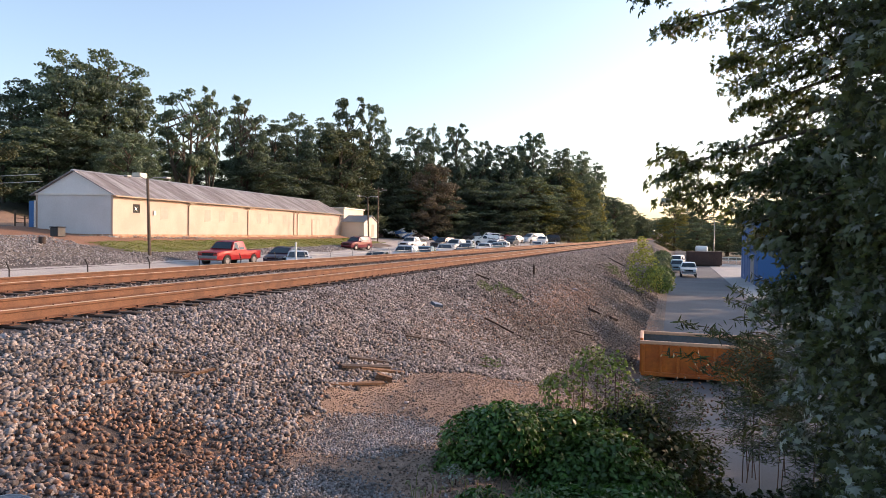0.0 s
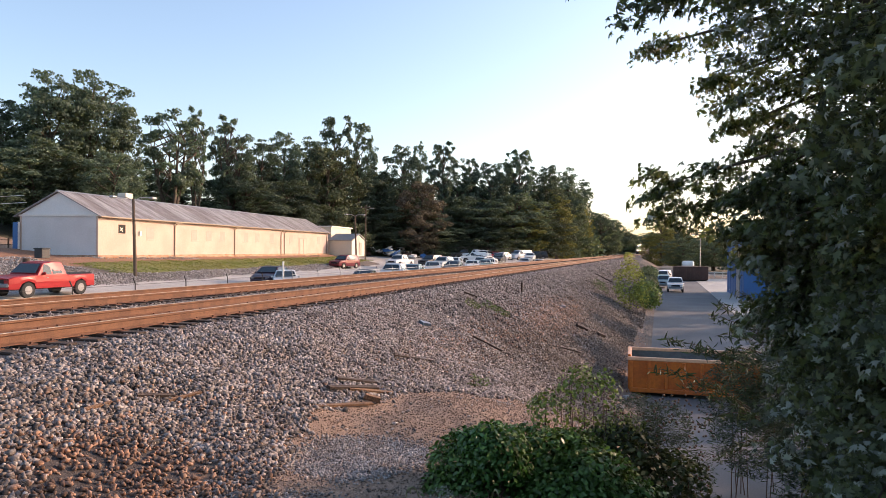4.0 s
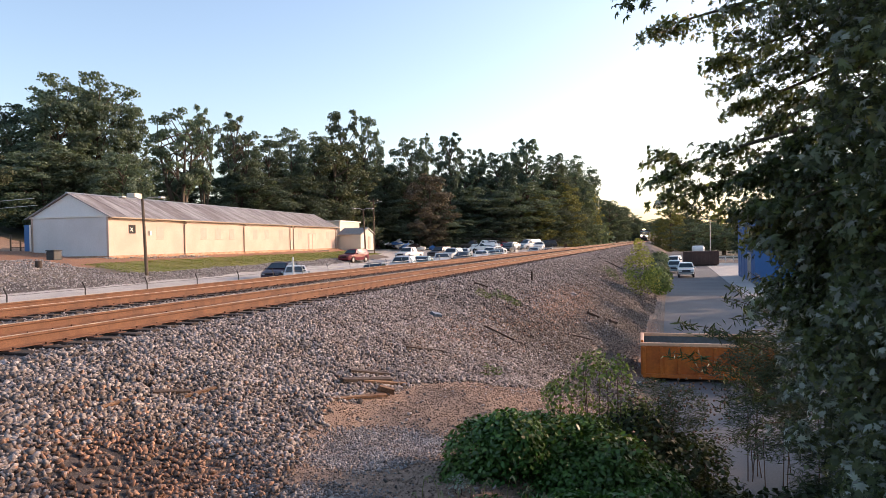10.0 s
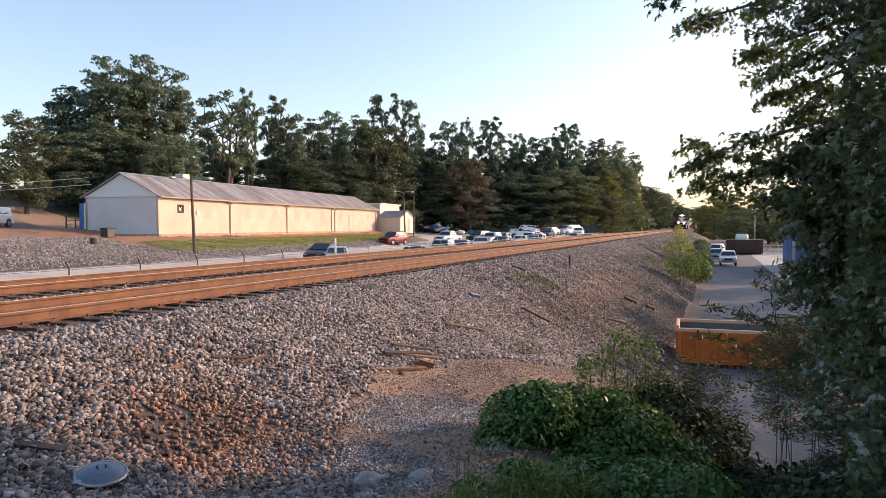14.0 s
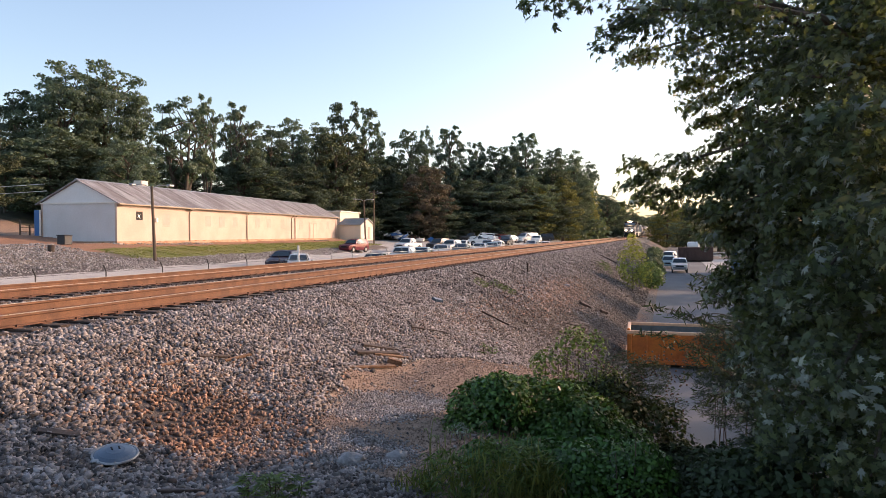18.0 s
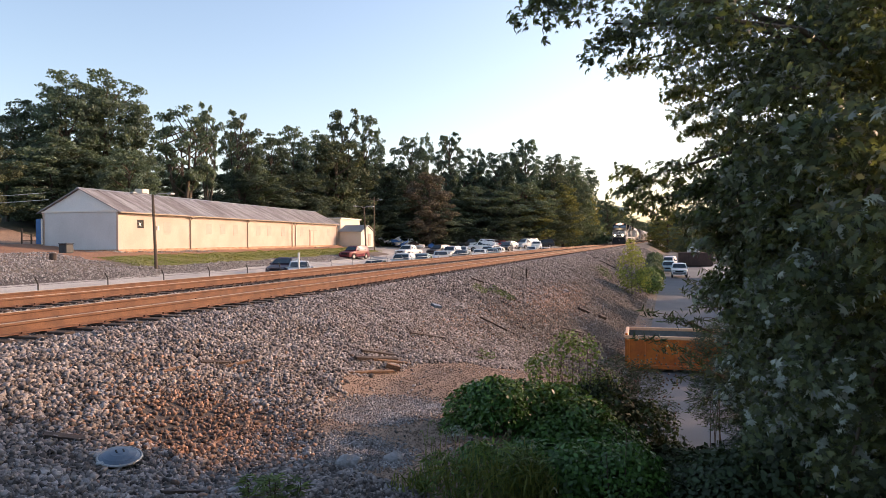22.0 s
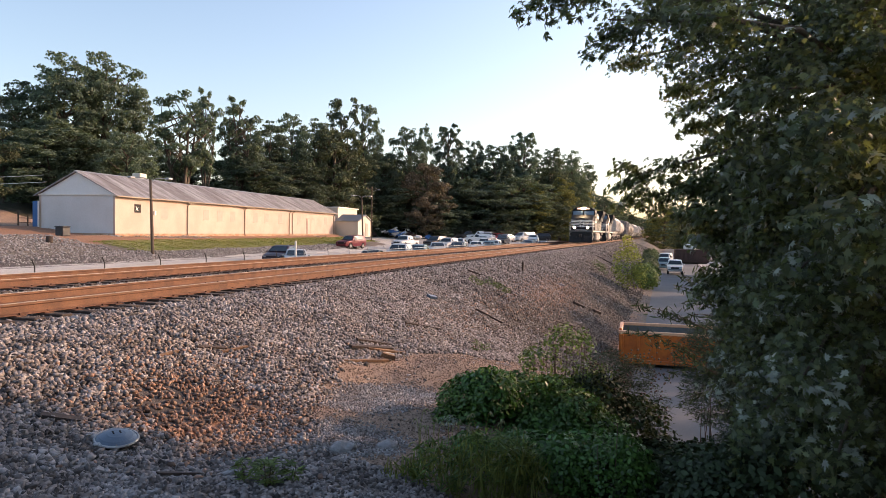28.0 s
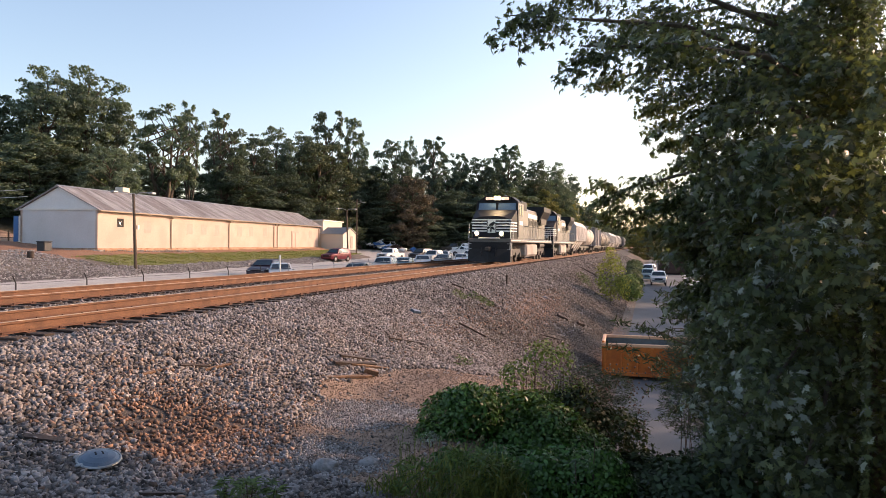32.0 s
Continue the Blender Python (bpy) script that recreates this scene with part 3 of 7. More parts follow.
def ground_z(x, y):
    """The height of the ground: trackbed at rail level, a lot to the west, an embankment down to the road in the east."""
    x, y = np.asarray(x, float), np.asarray(y, float)
    xw = x + 0.11 * np.clip(y - 44, -12, 60) * smooth(-15, -21, x)          # the bank runs along the warehouse, not along the tracks
    west_near = np.interp(xw, [-400, -90, -70, -57, -46, -33.2, -31.0, -26.5, -24.0, -21, -16, -12, -9.5, -6.9, -6.5], [14, 7.5, 5.4, 3.2, 0.7, 0.46, 0.15, -0.57, -1.15, -1.42, -1.8, -1.85, -1.75, -0.35, -0.24])
    west_far = np.interp(x, [-400, -120, -70, -50, -45, -36, -20, -12, -9.5, -6.9, -6.5], [14, 3, 0.6, -0.4, -0.8, -1.3, -1.5, -1.6, -1.6, -0.35, -0.24])
    west_near = west_near + 0.42 * smooth(52, 75, y) * smooth(-27, -24, x) * (1 - smooth(-11, -9, x))
    west = west_near + (west_far - west_near) * smooth(96, 114, y)
    west = west + 0.55 * smooth(-36, -42, x) * (1 - smooth(46, 49, y)) * smooth(-75, -55, x)
    west = west + 1.1 * smooth(90, 128, y) * (1 - smooth(-12.5, -9.5, x)) * smooth(-60, -48, x)
    a = np.interp(x, [1.7, 2.3, 5, 7, 9, 9.8, 60, 400], [-0.24, -0.40, -1.42, -2.40, -3.55, ROAD_Z, ROAD_Z, 2])
    b = np.interp(x, [1.7, 2.6, 4.6, 5.6, 8.2, 9.8, 12, 15, 60, 400], [-0.24, -0.42, -1.15, -1.42, -1.5, -2.0, -2.6, ROAD_Z, ROAD_Z, 2])
    c = np.interp(x, [1.7, 2.6, 4.6, 7.0, 8.5, 12, 15, 19, 60, 400], [-0.24, -0.38, -0.80, -0.75, -0.35, -0.35, -1.6, ROAD_Z, ROAD_Z, 2])
    east = c + (b - c) * smooth(1.2, 6.5, y)
    off = smooth(8.8, 10.6, x)          # the bank falls to the road sooner where the road runs
    near_end, far_end = 10.5 - 4.0 * off, 21 - 8.0 * off
    k = np.clip((y - near_end) / (far_end - near_end), 0, 1)
    east = east + (a - east) * k * k * (3 - 2 * k)
    z = np.where(x < -2, west, east)
    lump = 0.05 * np.sin(x * 1.7 + 1.3 * np.sin(y * 0.9)) * np.sin(y * 1.1 + x * 0.6) + 0.03 * np.sin(3.1 * x + y) * np.sin(2.7 * y)
    open_soil = smooth(2.2, 3.5, x) * (1 - smooth(8.6, 9.4, x)) + smooth(-24, -27, x)
    mound = 0.10 * np.exp(-(((x - 6.6) / 1.3) ** 2 + ((y - 13.2) / 2.2) ** 2)) + 0.06 * np.exp(-(((x - 6.0) / 0.8) ** 2 + ((y - 8.2) / 1.0) ** 2))
    return z + lump * open_soil + mound


def gz(x, y):
    return float(ground_z(x, y))


def spaced(*runs):
    out = []
    for a, b, n in runs:
        out += list(np.linspace(a, b, n, endpoint=False))
    return np.array(out)


xs = spaced((-1500, -200, 14), (-200, -60, 28), (-60, -24, 60), (-24, -8, 32), (-8, 1.5, 20), (1.5, 10, 60), (10, 20, 30), (20, 60, 20), (60, 1500, 18))
ys = spaced((-400, -10, 14), (-10, 0, 20), (0, 24, 110), (24, 60, 80), (60, 130, 70), (130, 300, 40), (300, 3000, 24))
gx, gy = np.meshgrid(xs, ys, indexing="ij")
gzv = ground_z(gx, gy)
nx, ny = len(xs), len(ys)
ids = np.arange(nx * ny).reshape(nx, ny)
quads = np.stack([ids[:-1, :-1], ids[1:, :-1], ids[1:, 1:], ids[:-1, 1:]], -1).reshape(-1, 4)
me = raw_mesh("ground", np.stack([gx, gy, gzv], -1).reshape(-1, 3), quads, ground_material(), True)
X, Y = gx.ravel(), gy.ravel()


def blob(cx, cy, rx, ry):
    return np.clip(1.4 - np.sqrt(((X - cx) / rx) ** 2 + ((Y - cy) / ry) ** 2), 0, 1)


def path_edge(x, y):
    """How far a place lies inside the trodden path, in metres; below 0 on the ballast."""
    return np.minimum(x - np.interp(y, [5.6, 6.4, 7.0, 7.8, 8.7, 9.5, 10.7, 12, 13.5, 15, 18], [9.5, 6.5, 6.05, 5.72, 5.38, 5.18, 4.9, 5.1, 5.6, 6.9, 8.8]), 9.4 - x)


def ovals(x, y):
    """The two ovals of fine grey gravel in the path; their grey stands in for shade."""
    return np.maximum(1.4 - np.sqrt(((x - 6.28) / 0.85) ** 2 + ((y - 9.25) / 1.05) ** 2), 1.4 - np.sqrt(((x - 6.75) / 0.72) ** 2 + ((y - 7.0) / 0.72) ** 2))


XW = X + 0.11 * np.clip(Y - 44, -12, 60)
near = smooth(2.0, 2.4, X) * (1 - smooth(9.6, 10.2, X))
zone = {
    "clay": np.clip(np.maximum.reduce([0.8 * blob(5.2, 6.6, 1.3, 1.2), 0.6 * blob(5.3, 33, 1.0, 6), 0.55 * blob(9.0, 34, 0.8, 14), smooth(-30.5, -31.1, XW) * (Y > 40) * (Y < 103) * (X > -42) * 1.0, blob(-35.2, 39.5, 3.4, 5.5), blob(-31.5, 40.5, 2.2, 4.0), 0.6 * blob(-40, 36, 9, 5)]), 0, 1),
    "path": np.clip(np.maximum.reduce([1.0 * smooth(-0.15, 0.2, path_edge(X, Y)) * (Y > 5) * (Y < 19), blob(-55, 53, 10, 11), 0.45 * blob(9.2, 30, 0.6, 12)]), 0, 1),
    # Bed below the loose stones, its colour darkened as shade between them.
    "gravel": np.clip(np.maximum.reduce([0.75 * np.clip(ovals(X, Y), 0, 1), near * (Y < 6) * 0.6, ((X > -7.2) & (X < 2.3)) * 1.0, near * (X < 5) * (path_edge(X, Y) < -0.1) * 0.8, smooth(-23.9, -24.3, XW) * (1 - smooth(-26.2, -26.8, XW)) * (Y < 92)]), 0, 1),
    "grass": np.clip(smooth(-26.2, -26.8, XW) * (1 - smooth(-30.6, -31.2, XW)) * smooth(40, 44, Y) * (1 - smooth(100, 112, Y)) * 1.0 + (X > 8.8) * (Y < 11.5) * 1.0 + blob(-80, 60, 20, 30), 0, 1),
    "lot": np.clip(smooth(-8.6, -9.2, X) * (1 - smooth(-24.2, -24.6, XW)) + smooth(98, 104, Y) * smooth(-8.6, -9.2, X) * (1 - smooth(-44, -47, X)) * (Y < 170), 0, 1),
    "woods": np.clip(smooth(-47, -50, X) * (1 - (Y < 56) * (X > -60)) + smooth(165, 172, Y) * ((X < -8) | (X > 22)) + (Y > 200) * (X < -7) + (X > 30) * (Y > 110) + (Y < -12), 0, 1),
}
for key, val in zone.items():
    at = me.attributes.new(key, "FLOAT", "POINT")
    at.data.foreach_set("value", np.asarray(val, np.float32))
tagged(new("ground", me), "trackside ground of ballast, red clay, gravel, grass and dirt", "ground", kind="structure")

# road and concrete apron
def slab(name, corners, z, thick, material, label):
    n = len(corners)
    g = Geo().add([(x, y, z) for x, y in corners] + [(x, y, z - thick) for x, y in corners], [tuple(range(n)), tuple(range(2 * n - 1, n - 1, -1))] + [(i, n + i, n + (i + 1) % n, (i + 1) % n) for i in range(n)])
    return tagged(part(name, g, material), label, name, kind="structure")


slab("road", [(9.4, 12.5), (15.8, 12.5), (15.8, 60), (16.0, 128), (15, 300), (11.0, 300), (10.2, 128), (9.2, 40)], ROAD_Z + 0.03, 0.2, M["asphalt"], "patched dark grey asphalt service road in the shade")
slab("pavement", [(15.85, 60), (40, 60), (40, 140), (16.05, 140), (16.05, 128)], ROAD_Z + 0.05, 0.2, M["concrete"], "pale concrete apron beside the asphalt road")

# ---- tracks ----
RAIL = [(-0.07, -0.186), (0.07, -0.186), (0.07, -0.172), (0.012, -0.155), (0.010, -0.05), (0.036, -0.036), (0.036, -0.004), (0.030, 0.0), (-0.030, 0.0), (-0.036, -0.004), (-0.036, -0.036), (-0.010, -0.05), (-0.012, -0.155), (-0.07, -0.172)]


def track(xc, label):
    tr = thing("railway_track", label, "railway track", "pair of main-line tracks", pose(xc, 0, 0))
    for side in (-1, 1):
        r = part("rail", Geo().prism(RAIL, -60, 700), M["rail"], tr, "rust-brown steel rail", pose(side * 0.7525, 0, 0))
        part("running_surface", Geo().box((0, 320, 0.003), (0.05, 760, 0.006)), M["rail_top"], r, "worn bright rail head")
    tie = Geo().box((0, 0, -0.285), (2.6, 0.22, 0.17), 0.015).mesh("tie", M["tie"])
    plate = Geo().box((0, 0, -0.193), (0.34, 0.19, 0.018))
    for sx in (-1, 1):
        plate.box((sx * 0.095, 0.04 * sx, -0.17), (0.035, 0.03, 0.035))
    plate = plate.mesh("tie_plate", M["plate"])
    y, k = -4.0, 0
    far = Geo()
    while y < 420:
        jitter = rng.uniform(-0.05, 0.05, 3)
        if y < 62:
            t = part("tie", tie, None, tr, "", pose(jitter[0] * 1.6, y + jitter[1], 0.012 * jitter[2], 0, 0, jitter[2] * 20))
            for side in (-0.7525, 0.7525):
                part("tie_plate", plate, None, t, "", pose(side, 0, 0))
        else:
            far.box((jitter[0] * 1.6, y + jitter[1], -0.285), (2.6, 0.22, 0.17))
        y += 0.52
    tagged(part("distant_tie_bed", far, M["tie"], tr), kind="stuff")
    return tr


track(0.0, "rusty near main-line track on creosoted ties")
track(-4.4, "rusty far main-line track on creosoted ties")


# loose stones of the ballast, thick near the camera
def stones(name, label, n, xr, yr, size, material, keep=None, lift=0.35, shape=STONE):
    p = np.stack([rng.uniform(*xr, n), rng.uniform(*yr, n), np.zeros(n)], -1)
    if keep is not None:
        p = p[keep(p[:, 0], p[:, 1])]
    s = rng.uniform(0.6, 1.35, len(p)) * size / 2
    p[:, 2] = ground_z(p[:, 0], p[:, 1]) + s * lift * rng.uniform(0.2, 1.6, len(p))
    st = rng.uniform((0.75, 0.55, 0.4), (1.35, 1.0, 0.8), (len(p), 3))
    ob = new(name, scatter(name, *shape, p, s, material, stretch=st, rough=0.3))
    return tagged(ob, label, "ballast", kind="stuff")


def clay_weight(x, y):
    return 2.0 * np.exp(-(((x - 5.0) / 1.2) ** 2 + ((y - 6.8) / 1.0) ** 2)) + 0.22 * np.exp(-(((x - 4.6) / 1.6) ** 2 + ((y - 7.8) / 2.2) ** 2)) + 0.3 * np.exp(-(((x - 4.7) / 0.7) ** 2 + ((y - 20) / 5) ** 2)) + 0.95 * np.exp(-(((x - 5.3) / 0.9) ** 2 + ((y - 33) / 6) ** 2))


def clay_patch(x, y):
    return clay_weight(x, y) * 1.2 > rng.uniform(0, 1, len(x))


def path_patch(x, y):
    return path_edge(x, y) + rng.normal(0, 0.10, len(x)) + 0.08 * np.sin(5 * y) > 0


def oval_patch(x, y):
    return ovals(x, y) + rng.normal(0, 0.12, len(x)) > 0.4


def dusty(x, y):
    """Where stones give way to dirt: the lower half of the slope, farther along."""
    return rng.uniform(0, 1, len(x)) > 0.85 * smooth(3.8, 6.4, x + 0.5 * np.sin(y * 0.35) + 0.3 * np.sin(y * 1.1)) * smooth(14, 24, y)


stones("ballast_stones", "grey crushed granite ballast on the embankment", 78000, (1.55, 7.2), (2.0, 22), 0.074, M["stone"], lambda x, y: ~path_patch(x, y) & (clay_weight(x, y) < rng.uniform(0.35, 1.1, len(x))) & dusty(x, y), shape=BLOCK)
stones("clay_stained_stones", "clay-stained orange ballast stones", 60000, (2.5, 7.4), (3.5, 45), 0.064, M["stone_red"], lambda x, y: clay_patch(x, y) & ~path_patch(x, y), lift=0.6, shape=BLOCK)
stones("far_ballast_stones", "grey ballast stones farther along the embankment", 52000, (1.5, 7.6), (22, 75), 0.105, M["stone"], dusty)
stones("shoulder_stones", "pale ballast stones between the rails", 34000, (-6.4, 1.8), (4, 45), 0.07, M["stone"], lambda x, y: (np.abs(np.abs(x + 2.2) - 2.2) < 2.2) & ((np.abs(np.abs(x) - 0.7525) > 0.1) & (np.abs(np.abs(x + 4.4) - 0.7525) > 0.1)), lift=0.1)
stones("slope_rubble", "dirt-covered small stones on the lower slope, darkened for its shade", 52000, (3.6, 9.3), (13.5, 46), 0.075, M["stone_dirt_shade"], lambda x, y: (path_edge(x, y) < 0) & (rng.uniform(0, 1, len(x)) < 0.15 + 0.85 * smooth(3.6, 5.4, x) * (1 - 0.6 * smooth(8.0, 9.2, x))), lift=0.3)
stones("far_slope_rubble", "dirt-covered stones on the lower slope farther along, darkened for its shade", 16000, (4.0, 9.0), (46, 110), 0.13, M["stone_dirt_shade"], lift=0.3)
stones("toe_stones", "scattered stones on the dirt at the toe of the slope", 5000, (6.0, 9.4), (14, 75), 0.06, M["rock"])
# Grey stones in the ovals imitate the bluish shade on the path.
stones("path_gravel", "fine gravel on the trodden path, blue-grey in place of shade", 26000, (5.0, 7.8), (5.9, 10.8), 0.043, M["rock"], oval_patch)
stones("path_stones", "dusty tan gravel trodden into the path", 34000, (4.8, 9.4), (6.2, 19.5), 0.034, M["stone_tan"], lambda x, y: path_patch(x, y) & ((ovals(x, y) < 0.35) | (rng.uniform(0, 1, len(x)) < 0.25)), lift=0.2)
stones("path_pebbles", "scattered larger stones on the path", 420, (5.0, 8.6), (6.2, 15), 0.055, M["stone"], path_patch, lift=0.2, shape=BLOCK)
stones("shaded_gravel", "grey crushed stone in the shade beside the path", 22000, (5.2, 9.2), (2.2, 8.0), 0.055, M["stone"], lambda x, y: (rng.uniform(0, 1, len(x)) < 0.9) & ~path_patch(x, y), shape=BLOCK)
stones("bank_riprap", "pale riprap stones below the grass bank", 26000, (-32.5, -23.6), (38, 92), 0.15, M["rock"], lambda x, y: np.abs(x + 0.11 * np.clip(y - 44, -12, 60) + 25.3 + 0.25 * np.sin(y * 0.5)) < 1.15, lift=0.2)
stones("bank_stones", "pale broken stone on the bank beside the drive", 17000, (-34.6, -23.4), (12, 40), 0.15, M["rock"], lambda x, y: rng.uniform(0, 1, len(x)) < 0.75 + 0.25 * np.sin(x * 1.3) * np.sin(y * 0.8), lift=0.2)
stones("footing_stones", "broken stones at the foot of the warehouse wall", 500, (-34.2, -33.0), (46, 60), 0.16, M["rock"], lift=0.4)
n = 20000
gx2, gy2 = rng.uniform(-30.9, -26.5, n), rng.uniform(41, 104, n)
gx2 = gx2 - 0.11 * np.clip(gy2 - 44, -12, 60)
tagged(new("grass", scatter("grass", *LEAF_NARROW, np.stack([gx2, gy2, ground_z(gx2, gy2) + 0.04], -1), rng.uniform(0.1, 0.26, n), M["grass"], tilt=1.6)), "sunlit green grass on the bank below the warehouse", "grass", kind="stuff")
stones("slope_stones", "coarse ballast on the far embankment", 9000, (1.6, 8.0), (75, 190), 0.2, M["stone"])


# ---- warehouse ----
BROT = 6.3
B = pose(-33.7, 47.1, 0.55, 0, 0, BROT)
BL, BW, BE, BR = 53.5, 7.35, 3.35, 5.3


def warehouse():
    h = thing("warehouse", "long cream block warehouse with a weathered metal gable roof", "warehouse", m=B)
    part("foundation", Geo().box((-BW / 2, BL / 2, -0.35), (BW + 0.12, BL + 0.12, 0.9)), M["footing"], h, "clay-splashed foundation")
    holes = [(3.05, 0.95, 1.95, 2.7)] + [(y, 1.1, 1.5, 2.6) for y in (7.1, 14.6, 17.5, 20.4, 26.0, 29.0, 33.1, 39.2, 49.5)]
    part("ledge", Geo().box((0.32, BL / 2, -0.16), (0.55, BL + 0.6, 0.3), 0.04), M["footing"], h, "pale clay-stained footing ledge")
    part("ledge", Geo().box((-BW / 2, -0.3, -0.12), (BW + 1.2, 0.5, 0.16), 0.03), M["concrete"], h, "white concrete footing ledge")
    # east wall in blocks between its openings
    g = Geo()
    edges = [0.0]
    for y, w, z0, z1 in holes:
        g.box((-0.1, (edges[-1] + y - w / 2) / 2, BE / 2), (0.2, y - w / 2 - edges[-1], BE))
        g.box((-0.1, y, z0 / 2), (0.2, w, z0)).box((-0.1, y, (z1 + BE) / 2), (0.2, w, BE - z1))
        edges.append(y + w / 2)
    g.box((-0.1, (edges[-1] + BL) / 2, BE / 2), (0.2, BL - edges[-1], BE))
    wall = part("wall", g, M["wall"], h, "sunlit cream block wall")
    part("wall", Geo().box((-BW / 2, 0.1, BE / 2), (BW - 0.4, 0.2, BE)), M["end_wall"], h, "grey-white end wall in shade")
    part("wall", Geo().box((-BW / 2, BL - 0.1, BE / 2), (BW - 0.4, 0.2, BE)), M["wall"], h)
    part("wall", Geo().box((-BW + 0.1, BL / 2, BE / 2), (0.2, BL, BE)), M["wall"], h)
    for y0 in (0.0, BL - 0.2):
        part("gable", Geo().prism([(0, BE), (-BW, BE), (-BW / 2, BR - 0.06)], y0 - 0.03, y0 + 0.2), M["gable"], h, "white boarded gable")
    part("gable_trim", Geo().box((-BW / 2, -0.06, BE + 0.02), (BW + 0.1, 0.06, 0.12)), M["trim"], h)
    for k, (y, w, z0, z1) in enumerate(holes):
        win = part("window", Geo().box((-0.06 if k == 0 else -0.02, y, (z0 + z1) / 2), (0.05, w, z1 - z0)), M["black"] if k == 0 else M["shutter"], h, "dark broken window" if k == 0 else "boarded-up window")
        part("window_sill", Geo().box((0.01, y, z0 - 0.04), (0.05, w + 0.1, 0.06), 0.01), M["wall"], win)
        if k == 0:
            part("broken_pane", Geo().prism([(y - 0.22, 2.14), (y - 0.04, 2.24), (y + 0.16, 2.08), (y + 0.06, 2.30), (y + 0.2, 2.46), (y, 2.36), (y - 0.2, 2.5), (y - 0.1, 2.3)], -0.03, -0.02, 0), M["trim"], win, "jagged remains of white glass")
            part("window_frame", Geo().box((-0.02, y, 2.68), (0.06, w, 0.05)).box((-0.02, y - w / 2 + 0.03, 2.32), (0.06, 0.05, 0.7)).box((-0.02, y + w / 2 - 0.03, 2.32), (0.06, 0.05, 0.7)), M["dark_wood"], win)
        else:
            for dz in (0.33, 0.66):
                part("batten", Geo().box((0.006, y, z0 + dz * (z1 - z0)), (0.02, w - 0.05, 0.04)), M["shutter"], win)
    door = part("door", Geo().box((0.02, 43.4, 1.15), (0.06, 2.9, 2.4), 0.01), M["shutter"], h, "double loading door in faded cream")
    for dy in (-0.62, 0.62):
        part("door_leaf", Geo().box((0.07, 43.4 + dy, 1.12), (0.04, 1.16, 2.1), 0.01), M["wall"], door)
    part("loading_step", Geo().box((0.7, 43.6, -0.25), (1.4, 5.6, 0.16), 0.02), M["dark_wood"], h, "dark wooden loading platform")
    for side in (0, 1):
        s = 1 if side == 0 else -1
        x0, x1 = (0.4, -BW / 2) if side == 0 else (-BW - 0.4, -BW / 2)
        z0 = BE - 0.13
        g = Geo().add([(x0, -0.25, z0), (x0, BL + 0.25, z0), (x1, BL + 0.25, BR), (x1, -0.25, BR), (x0, -0.25, z0 + 0.09), (x0, BL + 0.25, z0 + 0.09), (x1, BL + 0.25, BR + 0.09), (x1, -0.25, BR + 0.09)],
                      [(0, 1, 2, 3), (4, 7, 6, 5), (0, 4, 5, 1), (1, 5, 6, 2), (2, 6, 7, 3), (3, 7, 4, 0)])
        roof = part("roof", g, M["roof"], h, "streaky weathered metal roof slope")
        y = 0.2
        while y < BL:
            dx, dz = x1 - x0, BR - z0
            part("roof_seam", Geo().add([(x0, y, z0 + 0.09), (x0, y + 0.05, z0 + 0.09), (x1, y + 0.05, BR + 0.09), (x1, y, BR + 0.09), (x0, y, z0 + 0.105), (x0, y + 0.05, z0 + 0.105), (x1, y + 0.05, BR + 0.105), (x1, y, BR + 0.105)],
                 [(4, 5, 6, 7), (0, 4, 7, 3), (1, 2, 6, 5), (0, 1, 5, 4)]), M["roof"], roof)
            y += 1.8
    part("ridge_cap", Geo().prism([(-BW / 2 - 0.2, BR + 0.02), (-BW / 2 + 0.2, BR + 0.02), (-BW / 2, BR + 0.15)], -0.25, BL + 0.25), M["steel"], h)
    part("gutter", Geo().box((0.43, BL / 2, BE - 0.10), (0.12, BL + 0.5, 0.11), 0.02), M["downpipe"], h, "thin brown eaves gutter")
    for y in (11.0, 23.1, 35.8, 36.9, 52.9):
        p = part("downpipe", Geo().tube([(0.43, y, BE - 0.15), (0.25, y, BE - 0.35), (0.08, y, BE - 0.5), (0.08, y, 0.05), (0.3, y, -0.1)], 0.06, 8), M["downpipe"], h, "brown rainwater downpipe")
        part("rain_head", Geo().box((0.36, y, BE - 0.22), (0.25, 0.9 if y < 30 else 0.4, 0.09), 0.02), M["downpipe"], p)
    part("meter_box", Geo().box((0.08, 5.5, 2.0), (0.14, 0.3, 0.4), 0.02), M["trim"], h, "small white meter box")
    part("vent", Geo().box((-BW / 2 - 0.6, 9.5, BR + 0.35), (0.9, 1.1, 0.6), 0.05), M["shed_wall"], h, "pale roof ventilator box")
    return h


warehouse()


